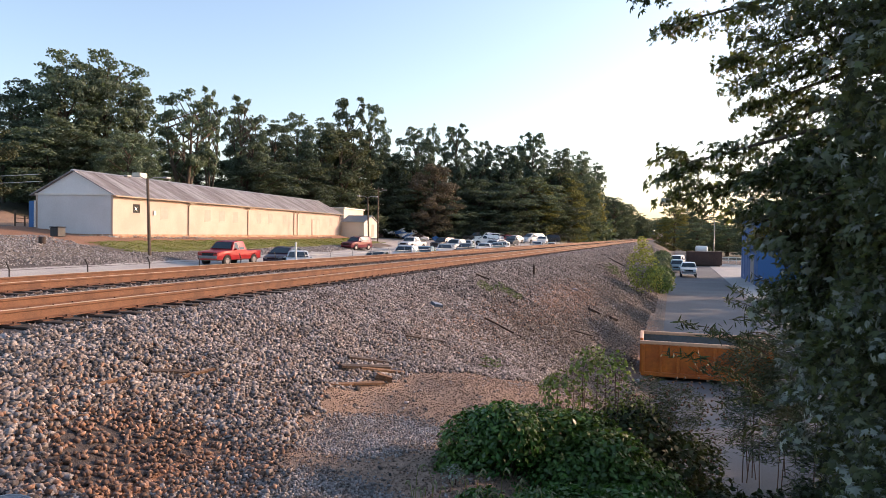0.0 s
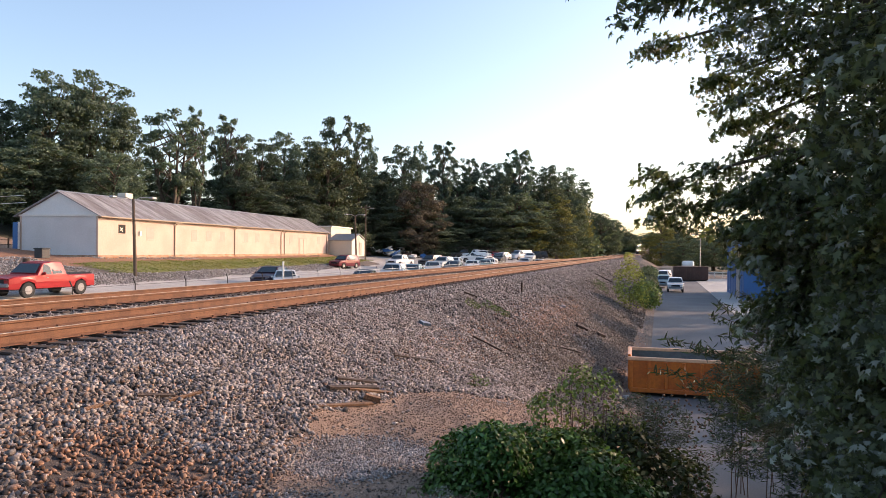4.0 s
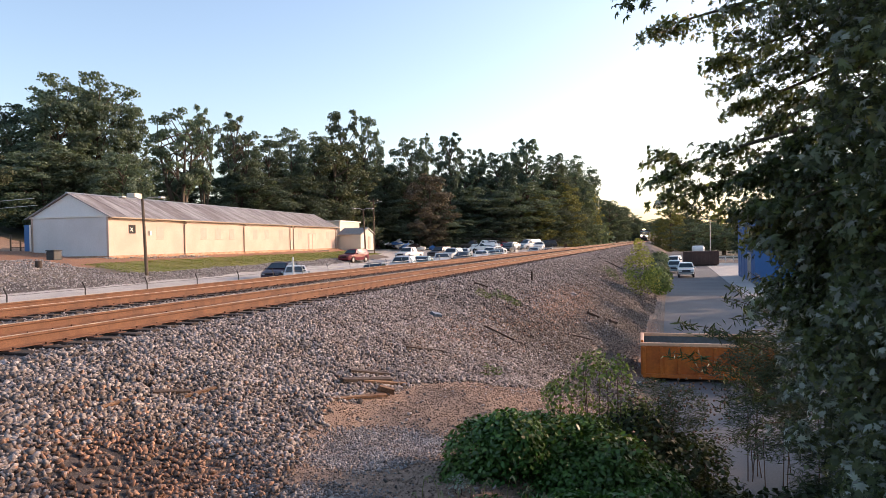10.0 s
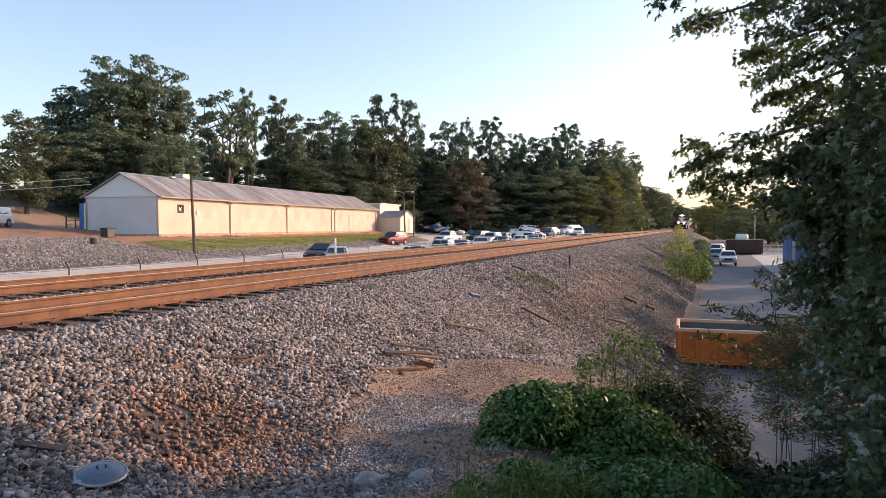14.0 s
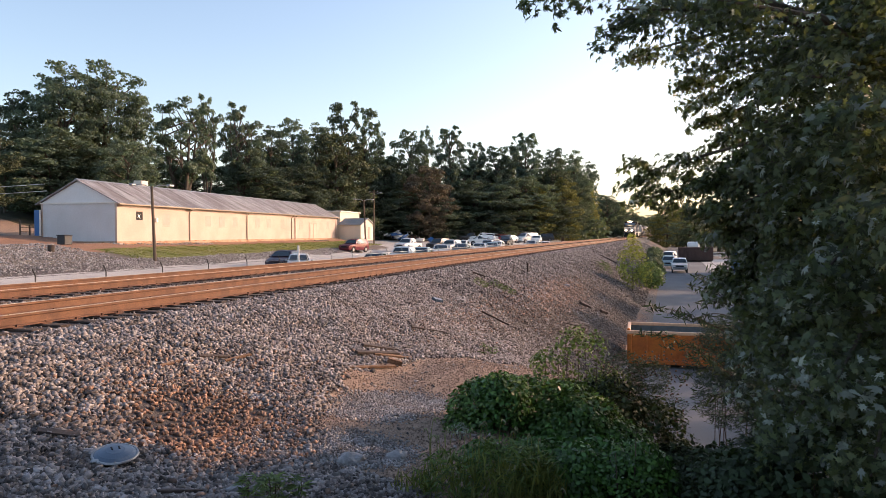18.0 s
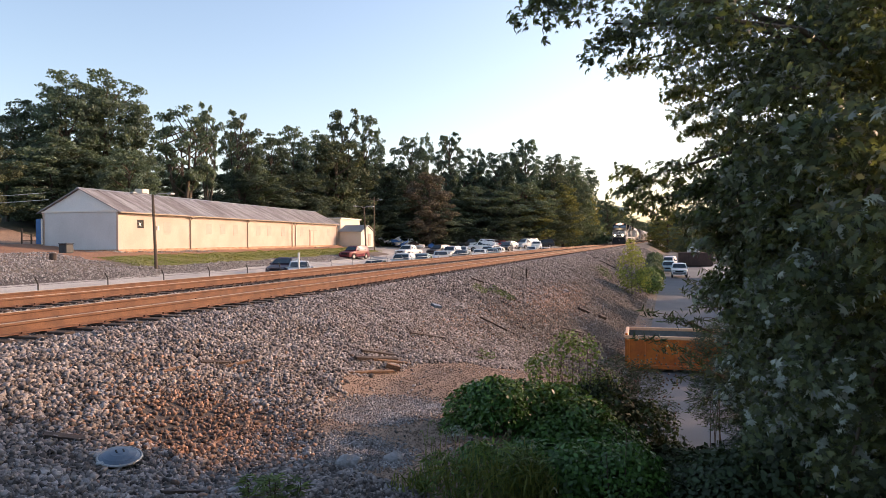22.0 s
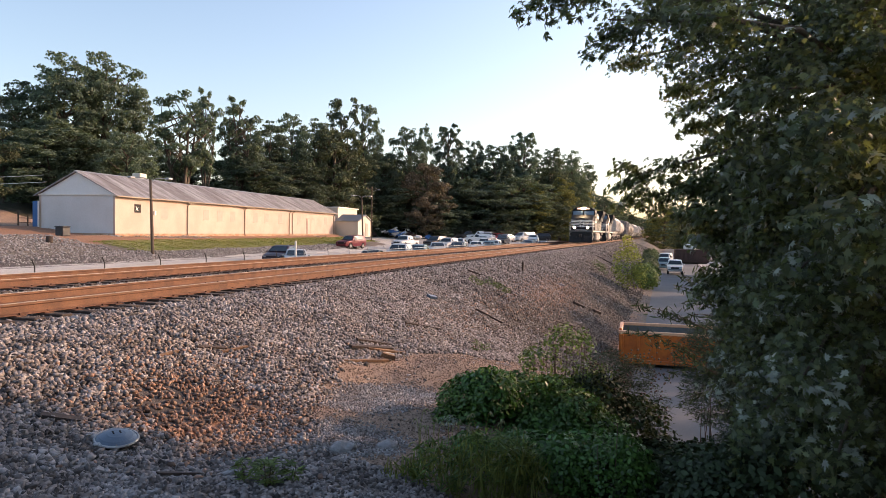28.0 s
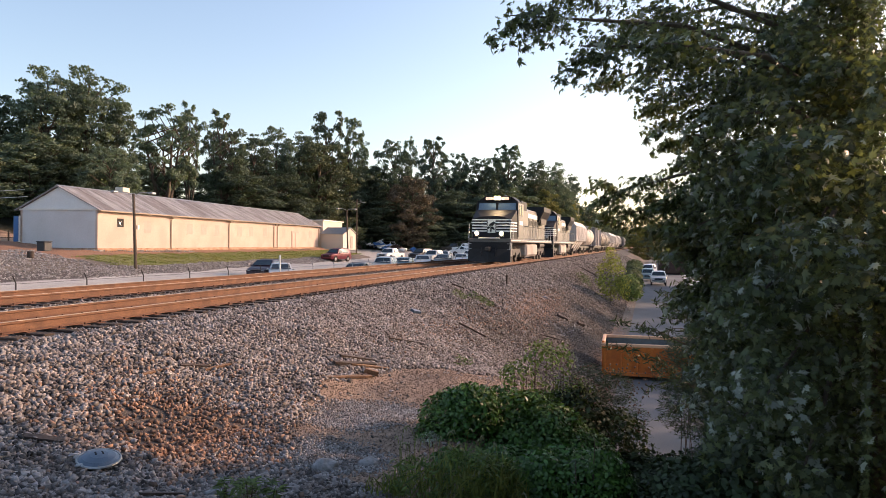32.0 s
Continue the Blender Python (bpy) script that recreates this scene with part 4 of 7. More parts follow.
def shed():
    s = thing("shed", "small cream metal shed with a pale gable roof", "shed", m=pose(-39.5, 100.9, 0.3, 0, 0, 2))
    part("wall", Geo().box((1.85, 2.7, 1.15), (3.7, 5.4, 2.5)), M["shed_wall"], s)
    part("gable", Geo().prism([(0, 2.4), (5.4, 2.4), (2.7, 3.35)], 3.6, 3.72, 0), M["shed_wall"], s)
    for a, b in ((-0.25, 2.7), (5.65, 2.7)):
        part("roof", Geo().add([(-0.2, a, 2.35), (3.95, a, 2.35), (3.95, b, 3.42), (-0.2, b, 3.42), (-0.2, a, 2.45), (3.95, a, 2.45), (3.95, b, 3.52), (-0.2, b, 3.52)], [(0, 1, 2, 3), (4, 5, 6, 7), (0, 1, 5, 4), (1, 2, 6, 5), (2, 3, 7, 6), (3, 0, 4, 7)]), M["steel"], s, "pale metal roof slope")
    part("door", Geo().box((3.72, 3.6, 1.1), (0.05, 1.0, 2.0), 0.01), M["shutter"], s)
    a = thing("annex", "flat-roofed cream annex behind the warehouse", "building", m=pose(-48.6, 102.8, 0, 0, 0, BROT))
    part("wall", Geo().box((4, 5, 2.3), (8, 10, 5.2)), M["shed_wall"], a)
    part("roof", Geo().box((4, 5, 4.98), (8.5, 10.5, 0.2), 0.03), M["trim"], a, "pale flat roof edge")


shed()


# ---- vehicles ----
CAR_FORMS = {
    # width, wheel radius, axle places, height of sill and belt; side outline: y (front +) and height; the cabin's glass from windscreen foot to tail
    "sedan": dict(W=1.80, r=0.32, axles=(1.38, -1.32), sill=0.24, belt=0.90, top=[(2.32, 0.45), (2.28, 0.66), (1.95, 0.76), (1.05, 0.90), (0.25, 1.38), (-0.30, 1.45), (-0.95, 1.40), (-1.70, 1.02), (-2.20, 0.96), (-2.32, 0.62), (-2.30, 0.42)], glass=((0.95, 0.30), (-0.98, -1.62))),
    "station_wagon": dict(W=1.80, r=0.32, axles=(1.38, -1.32), sill=0.24, belt=0.92, top=[(2.32, 0.45), (2.28, 0.68), (1.95, 0.80), (1.05, 0.93), (0.30, 1.42), (-0.40, 1.48), (-1.70, 1.44), (-2.18, 1.02), (-2.30, 0.92), (-2.33, 0.62), (-2.30, 0.42)], glass=((0.98, 0.36), (-1.74, -2.14))),
    "suv": dict(W=1.86, r=0.37, axles=(1.42, -1.38), sill=0.36, belt=1.08, top=[(2.32, 0.55), (2.30, 0.90), (2.10, 1.00), (1.00, 1.10), (0.45, 1.66), (-0.40, 1.74), (-1.95, 1.70), (-2.22, 1.20), (-2.30, 1.05), (-2.34, 0.75), (-2.30, 0.52)], glass=((0.97, 0.50), (-1.98, -2.20))),
    "van": dict(W=1.96, r=0.35, axles=(1.60, -1.45), sill=0.34, belt=1.12, top=[(2.52, 0.55), (2.48, 0.90), (2.25, 1.02), (1.70, 1.16), (0.95, 1.82), (0.0, 1.90), (-2.20, 1.87), (-2.44, 1.40), (-2.50, 1.10), (-2.52, 0.75), (-2.50, 0.52)], glass=((1.66, 1.0), (-2.24, -2.40))),
    "pickup": dict(W=1.96, r=0.40, axles=(1.72, -1.62), sill=0.46, belt=1.14, top=[(2.72, 0.62), (2.70, 1.00), (2.45, 1.08), (1.20, 1.16), (0.70, 1.74), (0.10, 1.82), (-0.45, 1.78), (-0.62, 1.17), (-0.70, 1.12), (-2.68, 1.11), (-2.72, 0.60)], glass=((1.17, 0.74), (-0.48, -0.60))),
}


def car(kind, paint, label, m):
    kind = "station_wagon" if kind == "wagon" else kind
    p, pm = CAR_FORMS[kind], PAINT[paint]
    W, sill, belt, line = p["W"], p["sill"], p["belt"], p["top"]
    c = thing(kind, label, "pickup truck" if kind == "pickup" else "car", "cars parked on the lot", m)

    def half(y, z):
        """Half the width at a place on the skin: rounded in plan at both ends, leaning in above the belt."""
        ends = 1 - 0.16 * (abs(y) / abs(line[0][0])) ** 4
        lean = 0.0 if z <= belt else 0.20 * min(1.0, (z - belt) / 0.5)
        tuck = 0.05 * max(0.0, (0.55 * (sill + belt) - z)) / max(belt - sill, 0.1)
        return (W / 2 - lean) * ends - tuck

    def at_line(y):
        for (ya, za), (yb, zb) in zip(line[1:], line[2:]):
            if yb <= y <= ya and ya - yb > 1e-6:
                return za + (zb - za) * (ya - y) / (ya - yb)
        return line[1][1]

    # skin: rings across the car, from nose to tail
    ys = sorted({q[0] for q in line} | {y + k * p["r"] * 1.18 for y in p["axles"] for k in (-1, -0.72, 0, 0.72, 1)}, reverse=True)
    ys = [y for y in ys if abs(y) <= 2.72]
    rings = []
    for y in ys:
        z1 = max(at_line(y), sill + 0.2)
        low = sill
        for ay in p["axles"]:
            gap = (p["r"] * 1.18) ** 2 - (y - ay) ** 2
            if gap > 0:
                low = max(low, min(p["r"] + math.sqrt(gap), z1 - 0.12))
        zb = min(belt, z1 - 0.05)
        mid = max((low + zb) / 2, low + 0.02)
        crown = half(y, z1) - 0.07
        ring = [(half(y, low), y, low), (half(y, mid) + 0.015, y, mid), (half(y, zb), y, zb), (half(y, z1 - 0.04), y, z1 - 0.04), (crown, y, z1), (crown * 0.4, y, z1 + 0.02)]
        rings.append(ring + [(-q[0], q[1], q[2]) for q in reversed(ring)])
    n = len(rings[0])
    g = Geo().add([q for ring in rings for q in ring], [(i * n + k, i * n + k + 1, (i + 1) * n + k + 1, (i + 1) * n + k) for i in range(len(rings) - 1) for k in range(n - 1)] + [tuple(range(n)), tuple(range((len(rings) - 1) * n, len(rings) * n))])
    body = part("body", g, pm, c)
    part("underbody", Geo().box((0, 0, sill + 0.1), (W - 0.34, ys[0] - ys[-1] - 0.5, 0.3), 0.03), M["black"], c)
    (w0, w1), (b0, b1) = p["glass"]
    for name, ya, yb in (("windscreen", w0, w1), ("rear_window", b1, b0)):
        za, zb = at_line(ya) + 0.03, at_line(yb) - 0.01
        push = 0.028
        part(name, Geo().add([(sx * (half(y, z) - 0.11), y + push * (1 if name == "windscreen" else -1), z + push) for y, z in ((ya, za), (yb, zb)) for sx in (-1, 1)], [(0, 1, 3, 2)]), M["glass"], c, "dark tinted glass")
    # side windows between the pillars
    top = at_line((w1 + b0) / 2) - 0.13
    foot, roof = belt + 0.04, top
    cuts = [w0 - 0.22, (w0 + b0) / 2 - 0.05, b1 + 0.22] if kind in ("sedan", "pickup") else [w0 - 0.22, (w0 * 2 + b0) / 3 - 0.1, (w0 + b0 * 2) / 3 - 0.15, b1 + 0.12]
    for ya, yb in zip(cuts, cuts[1:]):
        for sx in (-1, 1):
            ta, tb = min(ya, w1 - 0.02), max(yb, b0 + 0.04)
            if ta - tb < 0.12:
                continue
            part("side_window", Geo().add([(sx * (half(y, z) + 0.012), y, z) for y, z in ((ya - 0.04, foot), (yb + 0.04, foot), (tb + 0.04, roof), (ta - 0.04, roof))], [(0, 1, 2, 3)]), M["glass"], c, "dark tinted glass")
    for sx in (-1, 1):
        y0, y9 = line[0][0], line[-1][0]
        part("headlight", Geo().box((sx * (half(y0, 0.6) - 0.2), y0 - 0.06, line[1][1] - 0.06), (0.34, 0.12, 0.14), 0.04), M["clear_lamp"], c)
        part("tail_light", Geo().box((sx * (half(y9, 0.6) - 0.12), y9 + 0.05, belt - 0.14), (0.2, 0.12, 0.2), 0.03), M["red_lamp"], c)
        part("mirror", Geo().box((sx * (W / 2 + 0.07), w0 - 0.32, belt + 0.07), (0.2, 0.1, 0.14), 0.04), pm, c)
        for ya in (w0 - 0.55, w0 - 1.45)[:1 if kind == "pickup" else 2]:
            part("door_handle", Geo().box((sx * (half(ya, belt - 0.14) + 0.015), ya, belt - 0.14), (0.03, 0.16, 0.03), 0.01), M["rim"], c)
        for y in p["axles"]:
            r = p["r"]
            wh = part("wheel", Geo().tube([(-0.11, 0, 0), (-0.09, 0, 0), (0.09, 0, 0), (0.11, 0, 0)], [r - 0.04, r, r, r - 0.04], 18), M["tyre"], c, "", pose(sx * (W / 2 - 0.13), y, r))
            part("rim", Geo().tube([(sx * 0.06, 0, 0), (sx * 0.118, 0, 0)], [r * 0.58, r * 0.54], 14), M["rim"], wh)
    for name, y in (("front_bumper", line[0][0]), ("rear_bumper", line[-1][0])):
        part(name, Geo().box((0, y + (0.02 if y > 0 else -0.02), sill + 0.2), (W - 0.34, 0.16, 0.2), 0.06), M["rim"] if kind == "pickup" else pm, c)
    part("grille", Geo().box((0, line[1][0] + 0.0, line[1][1] - (0.2 if kind in ("pickup", "suv") else 0.08)), (W * 0.5, 0.08, 0.3 if kind in ("pickup", "suv") else 0.12), 0.02), M["black"], c)
    if kind == "pickup":
        part("bed_liner", Geo().box((0, -1.68, 1.145), (W - 0.42, 1.85, 0.03)), M["black"], c, "dark open load bed")
    if kind in ("suv", "station_wagon"):
        for sx in (-1, 1):
            part("roof_rail", Geo().tube([(sx * 0.6, w1 - 0.4, at_line(w1 - 0.4) + 0.05), (sx * 0.6, b0 + 0.15, at_line(b0 + 0.15) + 0.05)], 0.02, 5), M["black"], c)
    return c


CARS = [
    ("wagon", "plum", "dark plum estate car parked beside the fence", -19.6, 50.2, 100),
    ("sedan", "silver", "silver sedan parked before a dark plum estate car", -16.9, 47.8, 120),
    ("suv", "maroon", "dark red boxy off-roader with a dark roof on gravel", -28.5, 82.9, 80),
    ("sedan", "dark", "dark sedan in the front row of the lot", -13.6, 55.0, 100),
    ("suv", "silver", "silver sport utility vehicle in the front row of the lot", -13.4, 61.2, 97),
    ("sedan", "teal", "pale blue sedan in the front row of the lot", -13.4, 66.5, 97),
    ("wagon", "silver", "silver estate car in the front row", -13.6, 73.5, 110),
    ("sedan", "dark", "dark sedan in the front row", -13.4, 81.0, 95),
    ("wagon", "white", "white estate car in the front row", -13.0, 88.0, 105),
    ("sedan", "teal", "pale blue sedan in the front row", -12.6, 93.5, 100),
    ("sedan", "silver", "silver sedan near the tracks", -13.0, 98.0, 95),
    ("pickup", "white", "white extended-cab pickup on the lot", -25.2, 94.3, 82),
    ("suv", "dark", "dark sport utility vehicle beside the white pickup", -22.6, 100.5, 75),
    ("suv", "silver", "silver sport utility vehicle on the lot", -19.2, 95.6, 85),
    ("suv", "white", "white sport utility vehicle on the lot", -19.8, 115.0, 20),
    ("sedan", "silver", "silver sedan parked nose to the tracks", -16.4, 108.5, 60),
    ("sedan", "dark", "dark sedan between lighter cars", -15.9, 117.0, 90),
    ("pickup", "dark", "dark pickup in the back row", -26.5, 134.0, 10),
    ("suv", "white", "white sport utility vehicle in the back row", -24.5, 139.0, 15),
    ("sedan", "red", "faded red sedan in the back row", -21.2, 135.0, 95),
    ("suv", "maroon", "maroon sport utility vehicle in the back row", -19.6, 145.0, 20),
    ("van", "white", "white van in the back row", -15.0, 131.5, 60),
    ("suv", "dark", "dark sport utility vehicle under the trees", -14.5, 146.0, 15),
    ("sedan", "silver", "silver sedan beside the fence", -10.8, 113.0, 95),
    ("sedan", "white", "white sedan beside the fence", -9.9, 122.0, 95),
    ("pickup", "white", "white pickup beside the scrap heap", -38.0, 128.0, 70),
    ("sedan", "white", "white sedan in the crowded back row", -17.6, 127.0, 70),
    ("suv", "white", "white sport utility vehicle in the crowded back row", -21.0, 126.0, 110),
    ("pickup", "white", "white pickup in the crowded back row", -22.8, 128.5, 20),
    ("sedan", "red", "red sedan in the crowded back row", -19.4, 131.0, 100),
    ("sedan", "silver", "silver sedan in the middle of the lot", -19.2, 101.5, 92),
    ("wagon", "white", "white estate car in the middle of the lot", -15.6, 103.0, 95),
    ("sedan", "white", "white sedan near the end of the lot", -12.6, 128.0, 95),
    ("suv", "silver", "silver sport utility vehicle on the upper drive", -45.4, 40.6, 112),
]
for kind, paint, label, x, y, yaw in CARS:
    car(kind, paint, label, pose(x, y, gz(x, y), 0, 0, yaw + 90))
moving_pickup = car("pickup", "red", "red full-size pickup driving out of the lot", pose(-21.2, 45, gz(-21.2, 45), 0, 0, 180))


# ---- train ----
def truck(parent, y, wheels=3, base=1.7, label=""):
    t = part("truck", Geo().box((0, 0, 0), (0.01, 0.01, 0.01)), M["dark_steel"], parent, label, pose(0, y, 0))
    half = base * (wheels - 1) / 2
    for s in (-1, 1):
        g = Geo().prism([(-half - 0.5, 0.62), (-half - 0.35, 0.95), (half + 0.35, 0.95), (half + 0.5, 0.62), (half * 0.4, 0.5), (-half * 0.4, 0.5)], s * 0.92, s * 1.08, 0)
        part("side_frame", g, M["dark_steel"], t)
    for i in range(wheels):
        yy = -half + i * base
        r = 0.53 if wheels == 3 else 0.42
        for s in (-1, 1):
            w = part("wheel", Geo().tube([(s * 0.66, yy, r), (s * 0.69, yy, r), (s * 0.695, yy, r), (s * 0.80, yy, r)], [r + 0.02, r + 0.02, r, r - 0.01], 20), M["dark_steel"], t, "steel railway wheel")
            part("axle_box", Geo().box((s * 1.1, yy, r), (0.12, 0.34, 0.36), 0.04), M["dark_steel"], t)
    return t


def locomotive(label):
    L = 22.0
    c = thing("locomotive", label, "locomotive", "pair of diesel locomotives")
    K, W = M["loco_black"], M["white_paint"]
    part("underframe", Geo().box((0, L / 2, 1.52), (3.05, L - 0.9, 0.26), 0.03), K, c)
    part("walkway_edge", Geo().box((1.535, L / 2, 1.52), (0.02, L - 1.0, 0.05)).box((-1.535, L / 2, 1.52), (0.02, L - 1.0, 0.05)), W, c, "white walkway edge stripe")
    # front pilot with its snow plow
    part("pilot", Geo().box((0, 0.55, 1.15), (2.9, 0.16, 1.05), 0.02), M["black"], c)
    part("snow_plow", Geo().add([(-1.5, 0.35, 0.12), (0, -0.05, 0.12), (1.5, 0.35, 0.12), (-1.5, 0.5, 0.95), (0, 0.3, 0.95), (1.5, 0.5, 0.95), (-1.5, 0.6, 0.12), (1.5, 0.6, 0.12)], [(0, 1, 4, 3), (1, 2, 5, 4), (0, 3, 6), (2, 7, 5), (3, 4, 5, 7, 6), (0, 6, 7, 2, 1)]), M["black"], c, "black snow plow blade")
    part("coupler", Geo().box((0, 0.15, 0.95), (0.3, 0.9, 0.3), 0.06), M["dark_steel"], c)
    part("hose", Geo().tube([(-0.5, 0.3, 1.0), (-0.52, 0.1, 0.75), (-0.45, 0.1, 0.5)], 0.03, 6).tube([(0.5, 0.3, 1.0), (0.52, 0.1, 0.75), (0.45, 0.1, 0.5)], 0.03, 6), M["black"], c)
    for s in (-1, 1):
        st = part("step_well", Geo().box((s * 1.35, 0.75, 0.9), (0.32, 0.5, 0.9), 0.02), K, c)
        for z in (0.55, 0.95, 1.3):
            part("step", Geo().box((s * 1.42, 0.72, z), (0.3, 0.52, 0.03)), M["steel"], st)
        part("front_platform_light_bracket", Geo().box((s * 0.87, 0.42, 1.92), (0.3, 0.2, 0.34), 0.03), K, c)
        part("ditch_light", Geo().tube([(s * 0.87, 0.32, 1.97), (s * 0.87, 0.28, 1.97)], [0.115, 0.10], 14), M["headlight"], c, "lit ditch light")
    part("anticlimber", Geo().box((0, 0.40, 1.66), (1.5, 0.3, 0.07), 0.02), W, c, "white anti-climber bar")
    # nose
    g = Geo().add([(-1.4, 1.15, 1.65), (1.4, 1.15, 1.65), (-1.52, 2.8, 1.65), (1.52, 2.8, 1.65), (-1.4, 1.15, 2.9), (1.4, 1.15, 2.9), (-1.52, 2.8, 2.95), (1.52, 2.8, 2.95), (0, 1.2, 3.16), (-1.5, 2.8, 3.62), (1.5, 2.8, 3.62), (-0.8, 1.15, 3.1), (0.8, 1.15, 3.1)],
                  [(0, 1, 5, 4), (0, 4, 6, 2), (1, 3, 7, 5), (4, 5, 12, 8, 11), (4, 11, 9, 6), (5, 7, 10, 12), (8, 12, 10, 9, 11), (2, 6, 9, 10, 7, 3), (0, 2, 3, 1)])
    nose = part("nose", g, M["black"], c, "black sloped nose")
    for z in (2.10, 2.29, 2.48, 2.67):
        for s in (-1, 1):
            part("nose_stripe", Geo().add([(s * 0.34, 1.135, z), (s * 1.41, 1.135, z), (s * 1.53, 2.74, z), (s * 0.34, 1.135, z + 0.08), (s * 1.41, 1.135, z + 0.08), (s * 1.53, 2.74, z + 0.08)], [(0, 1, 4, 3), (1, 2, 5, 4)]), W, nose, "white nose stripe")
    part("nose_panel", Geo().box((0, 1.14, 2.44), (0.56, 0.03, 0.84)), W, nose, "white panel behind the emblem")
    part("emblem", Geo().prism([(-0.08, 2.06), (0.0, 2.06), (0.02, 2.3), (0.2, 2.2), (0.24, 2.27), (0.1, 2.46), (0.2, 2.62), (0.34, 2.64), (0.16, 2.78), (0.0, 2.7), (-0.16, 2.56), (-0.3, 2.3), (-0.22, 2.28), (-0.08, 2.4)], 1.10, 1.12), M["black"], nose, "small black emblem shape")
    part("nose_band", Geo().box((0, 1.135, 2.89), (2.8, 0.03, 0.08)), W, nose, "white band under the black hood")
    # cab
    cab = part("cab", Geo().add([(-1.55, 2.8, 1.65), (1.55, 2.8, 1.65), (-1.55, 5.3, 1.65), (1.55, 5.3, 1.65), (-1.55, 2.8, 3.2), (1.55, 2.8, 3.2), (-1.5, 3.17, 4.2), (1.5, 3.17, 4.2), (-1.5, 5.3, 4.12), (1.5, 5.3, 4.12), (-1.0, 3.15, 4.55), (1.0, 3.15, 4.55), (-1.0, 5.3, 4.6), (1.0, 5.3, 4.6)],
               [(0, 1, 5, 4), (4, 5, 7, 6), (6, 7, 11, 10), (0, 4, 6, 8, 2), (1, 3, 9, 7, 5), (6, 10, 12, 8), (7, 9, 13, 11), (10, 11, 13, 12), (2, 8, 12, 13, 9, 3), (0, 2, 3, 1)]), M["black"], c, "black wide-nose cab")
    for s in (-1, 1):
        part("windshield", Geo().add([(s * 0.08, 2.94, 3.62), (s * 1.40, 2.94, 3.62), (s * 1.36, 3.12, 4.1), (s * 0.08, 3.12, 4.1)], [(0, 1, 2, 3)]), M["windshield"], cab, "windshield with the sky's reflection as blue-grey base colour")
        # Thin overlay in the lighter paint imitates the sunlit cab side.
        part("cab_side", Geo().prism([(2.84, 1.66), (5.28, 1.66), (5.28, 4.1), (3.14, 4.1), (2.84, 3.2)], s * 1.546, s * 1.558, 0), K, cab, "cab side panel in black paint lightened for sun glare")
        part("side_window", Geo().box((s * 1.54, 4.2, 3.6), (0.06, 1.5, 0.72), 0.01), M["glass"], cab)
        part("window_frame", Geo().box((s * 1.58, 4.2, 3.6), (0.03, 0.1, 0.8)), K, cab)
        part("cab_door", Geo().box((s * 1.56, 3.1, 2.7), (0.03, 0.5, 1.9), 0.01), M["black"], cab)
        part("cab_lettering_bar", Geo().box((s * 1.562, 4.3, 2.75), (0.012, 1.4, 0.28)), W, cab, "pale lettering bar")
    hb = part("headlight_housing", Geo().box((0, 3.12, 4.42), (1.9, 0.22, 0.32), 0.04), M["black"], cab, "number board and headlight housing")
    for s in (-1, 1):
        part("headlight", Geo().tube([(s * 0.13, 3.0, 4.45), (s * 0.13, 2.96, 4.45)], [0.12, 0.11], 14), M["headlight"], hb, "lit cab headlight")
        part("number_board", Geo().box((s * 0.6, 3.0, 4.42), (0.5, 0.03, 0.2)), M["lit_board"], hb, "lit number board")
    part("windshield_post", Geo().box((0, 2.94, 3.7), (0.14, 0.1, 0.9)), M["black"], cab)
    # long hood
    part("cab_side_cabinet", Geo().box((0.2, 7.0, 2.7), (2.3, 3.3, 2.1), 0.04), K, c)
    hood = part("long_hood", Geo().box((0, 13.4, 2.85), (1.75, 16.0, 2.45), 0.12), K, c, "black engine hood with doors")
    for s in (-1, 1):
        for i in range(14):
            door = part("hood_door", Geo().box((s * 0.885, 6.4 + i * 0.85, 2.6), (0.03, 0.70, 1.5), 0.01), K, hood)
            part("louvre", Geo().box((s * 0.905, 6.4 + i * 0.85, 3.0), (0.02, 0.5, 0.4 if i % 3 else 0.7)), M["black"], door, "dark louvred vent")
        part("hood_lettering_bar", Geo().box((s * 0.907, 13.0, 3.55), (0.012, 7.5, 0.34)), W, hood, "white lettering bar")
        part("grille", Geo().box((s * 1.15, 18.6, 3.45), (0.05, 3.4, 0.9), 0.02), M["dark_steel"], hood)
    part("radiator", Geo().add([(-1.0, 16.4, 3.2), (1.0, 16.4, 3.2), (-1.0, 20.9, 3.2), (1.0, 20.9, 3.2), (-1.5, 16.4, 4.1), (1.5, 16.4, 4.1), (-1.5, 20.9, 4.1), (1.5, 20.9, 4.1), (-1.5, 16.4, 4.5), (1.5, 16.4, 4.5), (-1.5, 20.9, 4.5), (1.5, 20.9, 4.5)],
         [(0, 1, 5, 4), (4, 5, 9, 8), (0, 4, 6, 2), (4, 8, 10, 6), (1, 3, 7, 5), (5, 7, 11, 9), (8, 9, 11, 10), (2, 6, 7, 3), (6, 10, 11, 7)]), M["black"], c, "flared radiator housing")
    part("dynamic_brake_box", Geo().box((0, 7.0, 4.05), (2.6, 2.6, 0.75), 0.06), M["black"], c)
    part("exhaust_stack", Geo().box((0, 12.2, 4.2), (0.7, 0.9, 0.35), 0.04), M["dark_steel"], c)
    part("horn", Geo().tube([(0.2, 5.6, 4.72), (0.2, 5.1, 4.74)], [0.03, 0.09], 8), M["steel"], c)
